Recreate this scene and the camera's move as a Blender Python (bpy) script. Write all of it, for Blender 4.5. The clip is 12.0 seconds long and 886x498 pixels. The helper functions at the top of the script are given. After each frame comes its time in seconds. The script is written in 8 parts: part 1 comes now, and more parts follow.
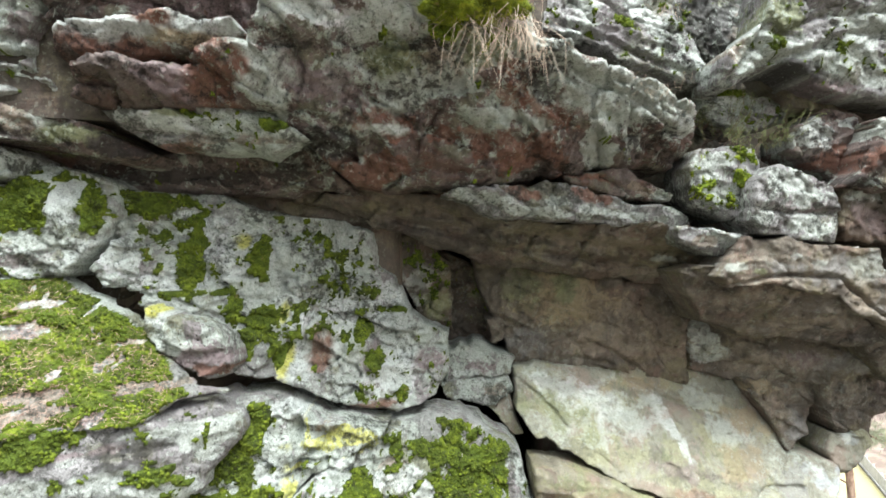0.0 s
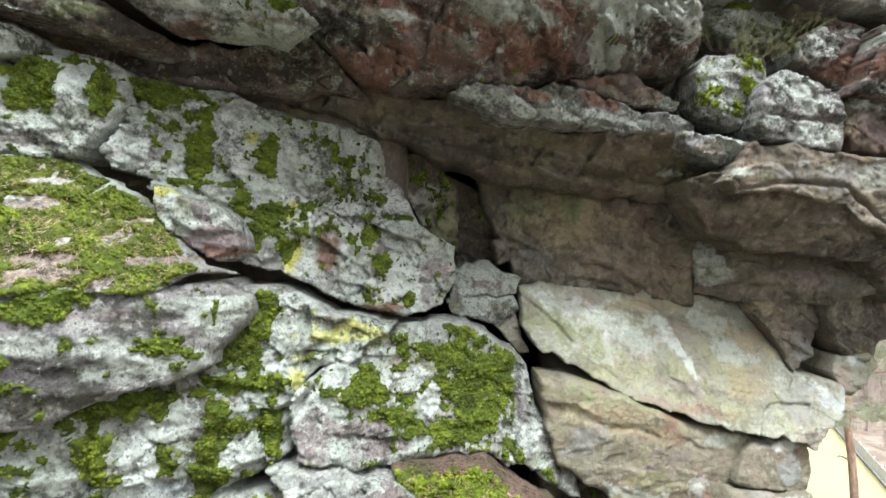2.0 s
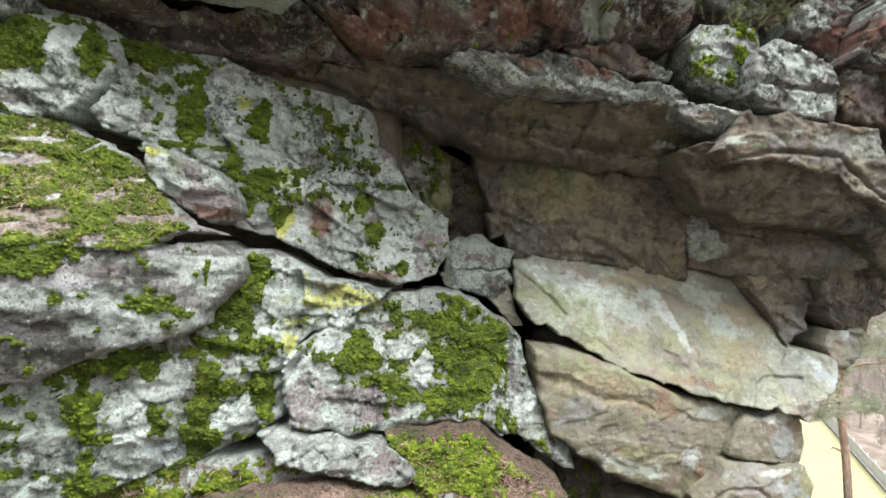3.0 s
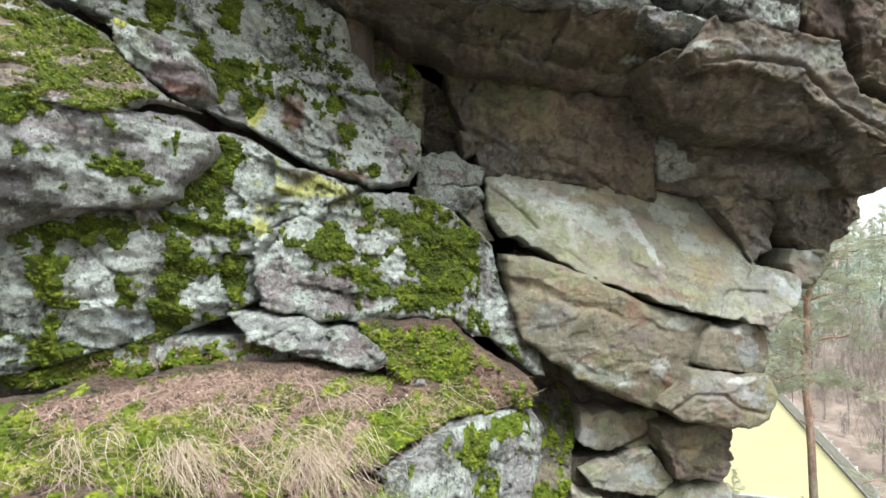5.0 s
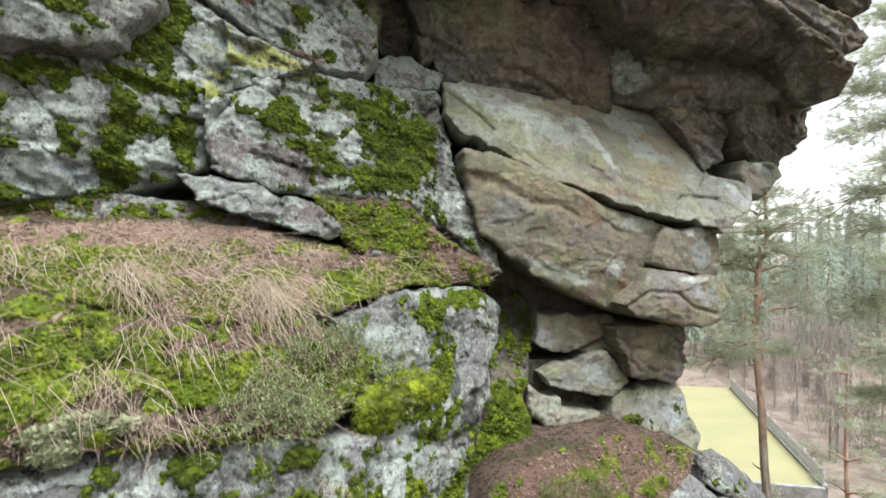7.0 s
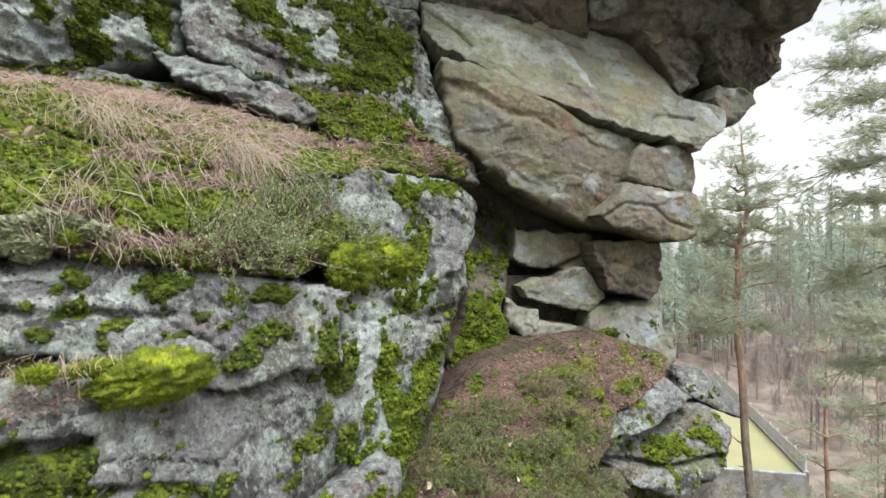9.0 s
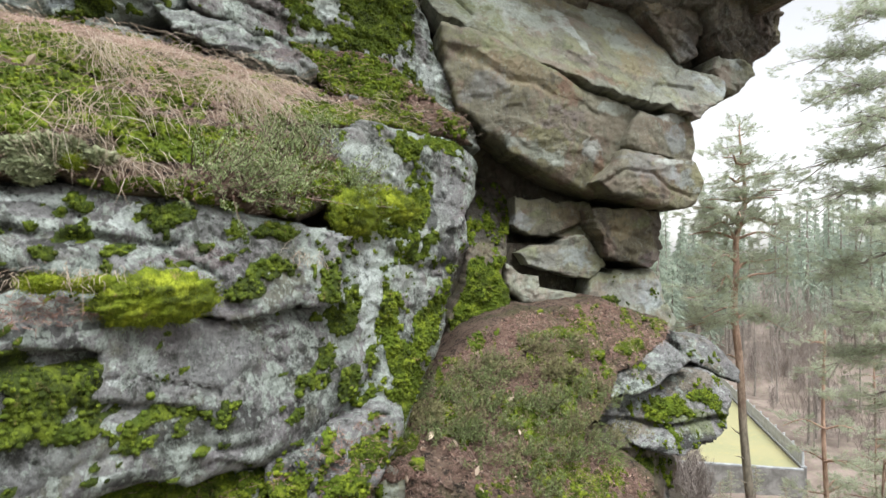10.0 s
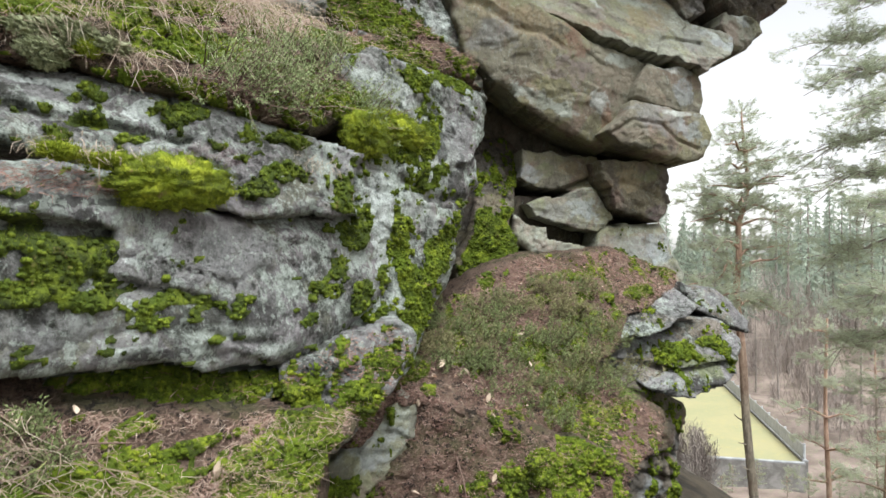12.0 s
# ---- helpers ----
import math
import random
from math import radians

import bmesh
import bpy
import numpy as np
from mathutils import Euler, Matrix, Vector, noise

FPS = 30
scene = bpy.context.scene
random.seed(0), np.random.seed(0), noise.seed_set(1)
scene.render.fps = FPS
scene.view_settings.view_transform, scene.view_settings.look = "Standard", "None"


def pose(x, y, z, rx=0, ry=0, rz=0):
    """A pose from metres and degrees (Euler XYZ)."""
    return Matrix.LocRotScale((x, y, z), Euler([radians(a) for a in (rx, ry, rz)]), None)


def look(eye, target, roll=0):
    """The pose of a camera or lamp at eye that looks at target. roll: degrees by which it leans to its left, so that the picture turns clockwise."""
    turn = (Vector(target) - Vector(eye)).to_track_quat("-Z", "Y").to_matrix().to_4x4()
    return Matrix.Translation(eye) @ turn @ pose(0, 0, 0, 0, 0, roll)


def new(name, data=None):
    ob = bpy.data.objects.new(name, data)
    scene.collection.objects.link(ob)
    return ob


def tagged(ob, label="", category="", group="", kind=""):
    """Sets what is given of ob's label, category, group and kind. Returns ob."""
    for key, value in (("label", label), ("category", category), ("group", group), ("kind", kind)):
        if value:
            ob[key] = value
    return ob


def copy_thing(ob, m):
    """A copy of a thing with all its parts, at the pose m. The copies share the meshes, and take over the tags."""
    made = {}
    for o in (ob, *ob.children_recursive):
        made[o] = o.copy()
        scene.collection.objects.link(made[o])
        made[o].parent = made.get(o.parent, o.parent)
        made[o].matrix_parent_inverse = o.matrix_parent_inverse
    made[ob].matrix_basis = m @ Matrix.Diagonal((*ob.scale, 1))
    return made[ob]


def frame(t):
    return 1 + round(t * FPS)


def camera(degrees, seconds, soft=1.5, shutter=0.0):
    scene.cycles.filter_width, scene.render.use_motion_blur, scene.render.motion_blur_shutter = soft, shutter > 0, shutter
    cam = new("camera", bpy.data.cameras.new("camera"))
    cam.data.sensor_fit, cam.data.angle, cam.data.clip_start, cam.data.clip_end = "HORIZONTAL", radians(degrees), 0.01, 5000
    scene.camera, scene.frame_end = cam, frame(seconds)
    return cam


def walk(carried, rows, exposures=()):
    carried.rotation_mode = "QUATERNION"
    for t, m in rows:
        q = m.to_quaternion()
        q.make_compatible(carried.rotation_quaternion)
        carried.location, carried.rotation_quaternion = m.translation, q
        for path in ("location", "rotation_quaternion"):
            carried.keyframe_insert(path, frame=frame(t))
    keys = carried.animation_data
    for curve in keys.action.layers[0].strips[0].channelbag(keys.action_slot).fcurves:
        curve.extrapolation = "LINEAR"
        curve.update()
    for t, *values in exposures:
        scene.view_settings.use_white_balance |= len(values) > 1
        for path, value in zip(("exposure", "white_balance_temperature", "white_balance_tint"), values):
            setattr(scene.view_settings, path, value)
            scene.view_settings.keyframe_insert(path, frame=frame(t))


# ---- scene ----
cam = camera(64.8, 12.0, shutter=0.5)
METRES, EYE, TILT, LEAN, TURN = 4.0, 6.0, 0.0, 0.0, 0.0
ROWS = [
    (0.0, 0.0, 0.0, 0.0, 0.0, 0.0, -0.0),
    (0.5, -0.0027, -0.0025, -0.0431, 0.01, 0.03, -0.02),
    (1.0, -0.0066, -0.0025, -0.0901, -0.01, 0.02, -0.06),
    (1.5, -0.0084, -0.0012, -0.1342, 0.02, 0.07, -0.06),
    (2.0, -0.0125, -0.0017, -0.1799, 0.01, 0.03, -0.11),
    (2.5, -0.0145, -0.0011, -0.2112, 0.02, 0.06, -0.12),
    (3.0, -0.0084, 0.0012, -0.2387, -0.36, 0.03, -0.16),
    (5.0, -0.0065, -0.003, -0.4266, -2.58, 0.12, -0.2),
    (5.5, -0.0086, 0.0006, -0.4756, -3.36, 0.13, -0.22),
    (6.0, -0.0081, 0.0009, -0.5345, -4.33, 0.15, -0.22),
    (6.5, -0.0035, 0.0037, -0.5844, -5.08, 0.14, -0.22),
    (7.0, 0.0016, 0.0063, -0.638, -5.83, 0.15, -0.19),
    (9.0, 0.0167, -0.0049, -0.8218, -6.99, 0.18, -0.06),
    (9.5, 0.0159, -0.0068, -0.8543, -7.04, 0.18, -0.02),
    (10.0, 0.0115, -0.0045, -0.8921, -7.18, 0.17, 0.0),
    (10.5, 0.0076, -0.0022, -0.9234, -7.19, 0.15, 0.01),
    (11.0, 0.0072, 0.0005, -0.946, -7.17, 0.15, 0.04),
    (11.5, 0.0032, 0.0012, -0.9698, -7.17, 0.16, 0.05),
    (12.0, -0.0029, 0.0024, -0.9945, -7.16, 0.15, 0.05),
]
walk(cam, [(t, pose(0, 0, EYE, TILT, LEAN, TURN) @ pose(METRES * x, METRES * y, METRES * z, 90 + pitch, roll, yaw)) for t, x, y, z, yaw, pitch, roll in ROWS],
     exposures=[(0.0, 2.42), (2.5, 2.15), (5.5, 1.76), (7.0, 1.54), (9.0, 1.36), (12.0, 1.39)])

# ---- sky and sun: a bright overcast day ----
SUN_UP, SUN_TURN = 65.0, 165.0
world = bpy.data.worlds.new("overcast_sky")
scene.world = world
world.use_nodes = True
wn, wl = world.node_tree.nodes, world.node_tree.links
sky = wn.new("ShaderNodeTexSky")
sky.sky_type = "NISHITA"
sky.sun_disc = False
sky.sun_elevation, sky.sun_rotation = radians(SUN_UP), radians(SUN_TURN)
sky.dust_density = 1.0
cloud = wn.new("ShaderNodeHueSaturation")
cloud.inputs["Saturation"].default_value = 0.15
wl.new(sky.outputs["Color"], cloud.inputs["Color"])
wl.new(cloud.outputs["Color"], wn["Background"].inputs["Color"])
wn["Background"].inputs["Strength"].default_value = 0.092
sun_data = bpy.data.lights.new("sun", "SUN")
sun_data.energy, sun_data.angle, sun_data.color = 2.8, radians(40), (0.925, 0.965, 1.0)
sun = new("sun", sun_data)
up, turn = radians(SUN_UP), radians(SUN_TURN)
sun.matrix_world = look(Vector((math.sin(turn) * math.cos(up), math.cos(turn) * math.cos(up), math.sin(up))) * 60, (0, 0, 0))


# ---- materials ----
class Graph:
    """A small helper to write node materials in short lines."""

    def __init__(self, name):
        self.mat = bpy.data.materials.new(name)
        self.mat.use_nodes = True
        self.tree = self.mat.node_tree
        self.bsdf = self.tree.nodes["Principled BSDF"]
        self.where = self.add("ShaderNodeTexCoord").outputs["Object"]

    def add(self, kind, **values):
        node = self.tree.nodes.new(kind)
        for key, value in values.items():
            self.plug(node.inputs[key.replace("_", " ")], value)
        return node

    def plug(self, socket, value):
        if isinstance(value, bpy.types.NodeSocket):
            self.tree.links.new(value, socket)
        else:
            socket.default_value = value

    def noise(self, scale, detail=5.0, rough=0.6, stretch=None, shift=0.0, distort=0.0):
        vec = self.where
        m = self.add("ShaderNodeMapping", Vector=vec, Scale=stretch or (1, 1, 1), Location=(shift, shift * 0.7, shift * 1.3))
        n = self.add("ShaderNodeTexNoise", Vector=m.outputs[0], Scale=scale, Detail=detail, Roughness=rough, Distortion=distort)
        return n.outputs[0]

    def ramp(self, value, low, high, a=0.0, b=1.0):
        n = self.add("ShaderNodeMapRange", Value=value, From_Min=low, From_Max=high, To_Min=a, To_Max=b)
        n.interpolation_type = "SMOOTHSTEP"
        return n.outputs[0]

    def math(self, op, a, b=0.0):
        n = self.add("ShaderNodeMath")
        n.operation = op
        self.plug(n.inputs[0], a)
        self.plug(n.inputs[1], b)
        return n.outputs[0]

    def mix(self, factor, a, b, how="MIX"):
        n = self.add("ShaderNodeMix")
        n.data_type, n.blend_type = "RGBA", how
        self.plug(n.inputs[0], factor)
        for socket, value in ((n.inputs[6], a), (n.inputs[7], b)):
            self.plug(socket, (*value, 1.0) if isinstance(value, tuple) and len(value) == 3 else value)
        return n.outputs[2]

    def finish(self, colour, roughness=0.9, height=None, strength=0.5, distance=0.02):
        self.plug(self.bsdf.inputs["Base Color"], colour if not isinstance(colour, tuple) else (*colour, 1.0))
        self.plug(self.bsdf.inputs["Roughness"], roughness)
        self.bsdf.inputs["Specular IOR Level"].default_value = 0.25
        if height is not None:
            n = self.add("ShaderNodeBump", Height=height, Strength=strength, Distance=distance)
            self.tree.links.new(n.outputs[0], self.bsdf.inputs["Normal"])
        return self.mat


def rock_material(name, pale, mid, dark, lichen, crust, tints, speck=1.0, dirt=0.5):
    """Weathered sandstone: patchy stone colours, rain streaks, stains and some painted shade from the mesh, crisp
    lichen crusts, dark algae specks, pits and flaked grain.
    """
    g = Graph(name)
    soft = 1.0 if speck < 0.4 else 0.0
    broad, grain, fine = g.noise(1.2, 7, 0.62), g.noise(7, 10, 0.7, shift=3), g.noise(55, 6, 0.7)
    chip = g.noise(17, 10, 0.74, shift=53)
    col = g.mix(g.ramp(g.math("ADD", broad, g.math("MULTIPLY", g.math("SUBTRACT", chip, 0.5), 0.45)), 0.38, 0.62), mid, pale)
    col = g.mix(g.ramp(g.noise(1.7, 10, 0.7, shift=71, distort=0.5), 0.48, 0.60, 0.0, 0.75), col, tints[0])
    col = g.mix(g.ramp(g.noise(2.4, 10, 0.7, shift=83, distort=0.6), 0.51, 0.61, 0.0, 0.75), col, tints[1])
    streak = g.noise(4.5, 8, 0.66, (1.7, 1.7, 0.3), 7.0, 0.5)
    col = g.mix(g.ramp(streak, 0.50, 0.64, 0.0, 0.42), col, dark)
    zone = g.ramp(g.noise(0.9, 4, shift=17), 0.35, 0.65, -0.07, 0.07)
    patch = g.noise(6.2, 13, 0.76, (1.0, 1.0, 0.8), 11, 0.5)
    edge = g.math("ADD", patch, zone)
    col = g.mix(g.ramp(edge, crust, crust + 0.022 + 0.06 * soft, 0.0, 0.78 - 0.28 * soft), col, lichen)
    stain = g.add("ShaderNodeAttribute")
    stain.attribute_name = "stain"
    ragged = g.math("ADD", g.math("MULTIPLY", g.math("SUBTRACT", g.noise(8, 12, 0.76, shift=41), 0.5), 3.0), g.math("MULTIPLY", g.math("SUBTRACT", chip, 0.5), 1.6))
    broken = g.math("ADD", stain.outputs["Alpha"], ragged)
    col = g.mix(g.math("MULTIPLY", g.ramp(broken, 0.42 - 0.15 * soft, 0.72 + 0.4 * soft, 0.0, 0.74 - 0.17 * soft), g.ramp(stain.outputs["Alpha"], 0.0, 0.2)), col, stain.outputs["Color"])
    dots = g.math("ADD", g.noise(24, 6, 0.66, shift=67), g.math("MULTIPLY", zone, 0.8))
    col = g.mix(g.ramp(dots, 0.585, 0.615, 0.0, 0.8 * speck), col, lichen)
    grime = g.ramp(g.math("ADD", g.noise(1.9, 8, 0.68, shift=29), g.math("MULTIPLY", grain, 0.4)), 0.82 - 0.25 * dirt, 0.90 - 0.25 * dirt)
    col = g.mix(g.math("MULTIPLY", grime, g.ramp(chip, 0.44 - 0.1 * soft, 0.56 + 0.1 * soft, 0.1 + 0.15 * soft, 0.85 - 0.35 * soft)), col, dark)
    thick = g.ramp(g.noise(2.3, 6, 0.65, shift=37), 0.38, 0.60, 0.2, 1.0)
    col = g.mix(g.math("MULTIPLY", thick, g.ramp(chip, 0.555, 0.62, 0.0, 0.75 * speck)), col, dark)
    col = g.mix(g.math("MULTIPLY", thick, g.ramp(g.noise(46, 6, 0.72, shift=61), 0.545, 0.60, 0.0, 0.8 * speck)), col, dark)
    pits = g.add("ShaderNodeTexVoronoi", Vector=g.where, Scale=26.0).outputs["Distance"]
    pit = g.math("MULTIPLY", g.ramp(pits, 0.10, 0.22, 1.0, 0.0), g.ramp(g.noise(2.2, 3, shift=31), 0.47, 0.55, 0.0, speck))
    col = g.mix(g.math("MULTIPLY", pit, 0.85), col, (0.022, 0.024, 0.015))
    level = g.ramp(g.math("ADD", g.math("MULTIPLY", fine, 0.5), g.math("MULTIPLY", g.noise(150, 3), 0.3)), 0.22, 0.58, 1.0 - 0.40 * speck, 1.0 + 0.30 * speck)
    col = g.mix(1.0, col, g.add("ShaderNodeCombineXYZ", X=level, Y=level, Z=level).outputs[0], "MULTIPLY")
    relief = g.math("ADD", g.math("MULTIPLY", grain, 0.55 - 0.3 * soft), g.math("MULTIPLY", fine, 0.35 * speck))
    flake = g.ramp(g.noise(7.5, 10, 0.66, (1.0, 1.0, 1.8), 91, 0.3), 0.485, 0.505)
    flake = g.math("ADD", flake, g.ramp(g.noise(9, 10, 0.66, (1.0, 1.0, 1.5), 93, 0.3), 0.56, 0.58, 0.0, 0.8))
    flake = g.math("ADD", flake, g.ramp(g.noise(19, 10, 0.68, (1.0, 1.0, 1.6), 97, 0.3), 0.51, 0.54, 0.0, 0.6))
    relief = g.math("ADD", relief, g.math("MULTIPLY", flake, 0.24 - 0.16 * soft))
    relief = g.math("ADD", relief, g.math("MULTIPLY", chip, 0.55 * speck + 0.1))
    relief = g.math("SUBTRACT", relief, g.math("MULTIPLY", pit, 0.5))
    return g.finish(col, 0.9, relief, 0.85, 0.045)


ROCK = {
    "grey": rock_material("grey_sandstone", (0.30, 0.31, 0.285), (0.205, 0.208, 0.19), (0.040, 0.042, 0.032), (0.36, 0.405, 0.35), 0.505, ((0.21, 0.18, 0.18), (0.175, 0.185, 0.11)), 0.8, 0.42),
    "pale": rock_material("pale_sandstone", (0.251, 0.256, 0.200), (0.191, 0.186, 0.144), (0.075, 0.068, 0.052), (0.36, 0.40, 0.35), 0.58, ((0.225, 0.225, 0.13), (0.225, 0.18, 0.145)), 0.30, 0.35),
    "ochre": rock_material("ochre_sandstone", (0.203, 0.191, 0.140), (0.149, 0.135, 0.097), (0.064, 0.054, 0.040), (0.31, 0.345, 0.295), 0.60, ((0.185, 0.175, 0.09), (0.18, 0.13, 0.10)), 0.30, 0.38),
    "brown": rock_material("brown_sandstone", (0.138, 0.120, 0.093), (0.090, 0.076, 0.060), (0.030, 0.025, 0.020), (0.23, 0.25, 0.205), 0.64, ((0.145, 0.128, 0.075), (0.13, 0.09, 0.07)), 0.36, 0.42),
    "slate": rock_material("dark_grey_sandstone", (0.263, 0.258, 0.249), (0.188, 0.184, 0.177), (0.036, 0.037, 0.029), (0.345, 0.385, 0.335), 0.57, ((0.175, 0.157, 0.158), (0.135, 0.137, 0.09)), 0.8, 0.42),
    "red": rock_material("red_sandstone", (0.162, 0.134, 0.120), (0.106, 0.077, 0.066), (0.022, 0.018, 0.015), (0.31, 0.35, 0.295), 0.555, ((0.12, 0.062, 0.046), (0.14, 0.14, 0.095)), 0.65, 0.5),
}


def earth_material():
    """Needle litter and humus, with dark gaps and a film of green."""
    g = Graph("needle_litter")
    a, b, c = g.noise(5, 8, 0.7), g.noise(60, 5, 0.7, (1, 1, 2.5)), g.noise(21, 8, 0.75, shift=5)
    col = g.mix(g.ramp(a, 0.4, 0.62), (0.11, 0.068, 0.050), (0.19, 0.128, 0.095))
    col = g.mix(g.ramp(b, 0.45, 0.65), col, (0.27, 0.19, 0.135))
    col = g.mix(g.ramp(g.noise(2.4, 8, 0.7, shift=8), 0.48, 0.62, 0, 0.7), col, (0.075, 0.085, 0.03))
    col = g.mix(g.ramp(c, 0.50, 0.60, 0, 0.9), col, (0.022, 0.017, 0.013))
    col = g.mix(g.ramp(g.noise(34, 6, 0.7, shift=12), 0.60, 0.66, 0, 0.8), col, (0.33, 0.26, 0.20))
    return g.finish(col, 0.95, g.math("ADD", g.math("ADD", a, b), c), 1.0, 0.05)


ROCK["earth"] = earth_material()


def moss_material(name, dark, mid, bright, scale=4.0):
    g = Graph(name)
    a, b = g.noise(scale, 6, 0.6), g.noise(70, 4, 0.7)
    col = g.mix(g.ramp(a, 0.32, 0.62), dark, mid)
    col = g.mix(g.ramp(g.noise(scale * 2.3, 5, shift=9), 0.46, 0.66), col, bright)
    col = g.mix(g.ramp(b, 0.35, 0.55, 0.55, 0.0), col, dark)
    col = g.mix(g.ramp(g.noise(13, 6, 0.7, shift=15), 0.62, 0.70, 0.0, 0.7), col, (0.22, 0.15, 0.07))
    return g.finish(col, 0.95, b, 0.8, 0.02)


MOSS = moss_material("green_moss", (0.018, 0.025, 0.0045), (0.056, 0.083, 0.0072), (0.126, 0.162, 0.0126))
BRIGHT_MOSS = moss_material("bright_moss", (0.023, 0.032, 0.0038), (0.087, 0.129, 0.0076), (0.190, 0.236, 0.0152))


def tinted(name, colours, roughness=0.85, scale=30.0, thin=0.0):
    """A small-thing material: three tones that change from piece to piece and along the piece."""
    g = Graph(name)
    pick = g.add("ShaderNodeNewGeometry").outputs["Random Per Island"]
    col = g.mix(g.ramp(pick, 0.0, 0.55), colours[0], colours[1])
    col = g.mix(g.ramp(pick, 0.55, 1.0), col, colours[2])
    n = g.noise(scale, 4)
    col = g.mix(g.ramp(n, 0.3, 0.7, 0.0, 0.4), col, tuple(c * 0.5 for c in colours[0]))
    g.finish(col, roughness)
    if thin:
        glow = g.add("ShaderNodeBsdfTranslucent", Color=col)
        both = g.add("ShaderNodeMixShader", Fac=thin)
        g.tree.links.new(g.bsdf.outputs[0], both.inputs[1])
        g.tree.links.new(glow.outputs[0], both.inputs[2])
        g.tree.links.new(both.outputs[0], g.tree.nodes["Material Output"].inputs["Surface"])
    return g.mat


CLUMP = moss_material("moss_clumps", (0.022, 0.031, 0.0045), (0.070, 0.104, 0.0081), (0.153, 0.198, 0.0153), 5.0)
BRIGHT_CLUMP = moss_material("bright_moss_clumps", (0.023, 0.032, 0.0038), (0.091, 0.129, 0.0076), (0.198, 0.243, 0.0167), 5.0)
BLADE = tinted("moss_blades", [(0.050, 0.074, 0.0072), (0.117, 0.162, 0.0135), (0.234, 0.279, 0.0315)], thin=0.3)
BRIGHT_BLADE = tinted("bright_moss_blades", [(0.038, 0.065, 0.0046), (0.106, 0.160, 0.0091), (0.198, 0.258, 0.0198)], thin=0.3)
CUSHION = moss_material("cushion_moss", (0.045, 0.058, 0.007), (0.16, 0.205, 0.012), (0.31, 0.35, 0.026), 6.0)
CUSHION_BLADE = tinted("cushion_moss_blades", [(0.10, 0.14, 0.010), (0.23, 0.29, 0.018), (0.40, 0.45, 0.045)], thin=0.3)
# M6l and M6u are left out: their darker moss colour carries shade
BRIGHT_FACES = ("M4b", "M4c", "M5a", "M5b", "M6", "M6d", "M7", "M7b", "M8", "S1", "S1f", "S1w", "S2", "S2b", "P5", "A", "N")
DRY = tinted("dry_grass", [(0.28, 0.205, 0.15), (0.44, 0.35, 0.265), (0.60, 0.52, 0.42)], thin=0.3)
GREEN_GRASS = tinted("green_grass", [(0.10, 0.16, 0.03), (0.20, 0.28, 0.06), (0.40, 0.40, 0.16)])
NEEDLE = tinted("fallen_needles", [(0.11, 0.055, 0.042), (0.25, 0.145, 0.112), (0.42, 0.30, 0.24)])
PALE_NEEDLE = tinted("pale_needles", [(0.20, 0.115, 0.085), (0.36, 0.24, 0.185), (0.52, 0.40, 0.32)])
LEAF = tinted("fallen_leaves", [(0.24, 0.14, 0.09), (0.38, 0.26, 0.18), (0.55, 0.45, 0.34)])
HEATHER = tinted("heather_leaves", [(0.09, 0.095, 0.042), (0.17, 0.21, 0.08), (0.31, 0.37, 0.16)], thin=0.3)
HEATHER_GREEN = tinted("green_heather_leaves", [(0.12, 0.135, 0.06), (0.23, 0.29, 0.12), (0.42, 0.49, 0.25)], thin=0.3)
HEATHER_PALE = tinted("bilberry_leaves", [(0.10, 0.095, 0.04), (0.19, 0.175, 0.08), (0.30, 0.28, 0.14)])
TWIG = tinted("dead_twigs", [(0.10, 0.065, 0.05), (0.17, 0.11, 0.085), (0.26, 0.18, 0.14)])
LICHEN = moss_material("cup_lichen", (0.15, 0.17, 0.08), (0.31, 0.34, 0.19), (0.46, 0.48, 0.30), 9.0)
# needle tones lifted far above real foliage, so the colour holds the mist
HAZY_PINE_LEAF = tinted("hazy_pine_needles", [(0.42, 0.47, 0.31), (0.56, 0.61, 0.44), (0.68, 0.72, 0.56)], thin=0.6)
HAZY_SPRUCE_LEAF = tinted("hazy_spruce_needles", [(0.36, 0.43, 0.35), (0.52, 0.59, 0.48), (0.65, 0.70, 0.57)], thin=0.6)
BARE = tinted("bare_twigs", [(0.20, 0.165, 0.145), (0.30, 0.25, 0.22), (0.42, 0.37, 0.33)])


def bark_material(name, low, high, foot=None):
    """Plated bark; where foot is given, the lower trunk keeps that older, greyer bark."""
    g = Graph(name)
    a, b = g.noise(9, 7, 0.7, (1, 1, 0.35)), g.noise(2.0, 4)
    col = g.mix(g.ramp(a, 0.38, 0.62), low, high)
    if foot:
        old = g.mix(g.ramp(a, 0.38, 0.62), tuple(c * 0.55 for c in foot), foot)
        z = g.add("ShaderNodeSeparateXYZ", Vector=g.where).outputs[2]
        col = g.mix(g.ramp(g.math("ADD", z, g.math("MULTIPLY", b, 2.0)), 3.5, 8.0), old, col)
    col = g.mix(g.ramp(b, 0.45, 0.7, 0.0, 0.6), col, tuple(c * 0.45 for c in low))
    return g.finish(col, 0.9, a, 0.9, 0.03)


# bark colours paled as well, with the same mist painted in
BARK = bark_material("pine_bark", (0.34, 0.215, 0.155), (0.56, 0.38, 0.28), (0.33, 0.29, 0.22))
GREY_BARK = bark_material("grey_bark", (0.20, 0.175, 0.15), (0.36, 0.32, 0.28))


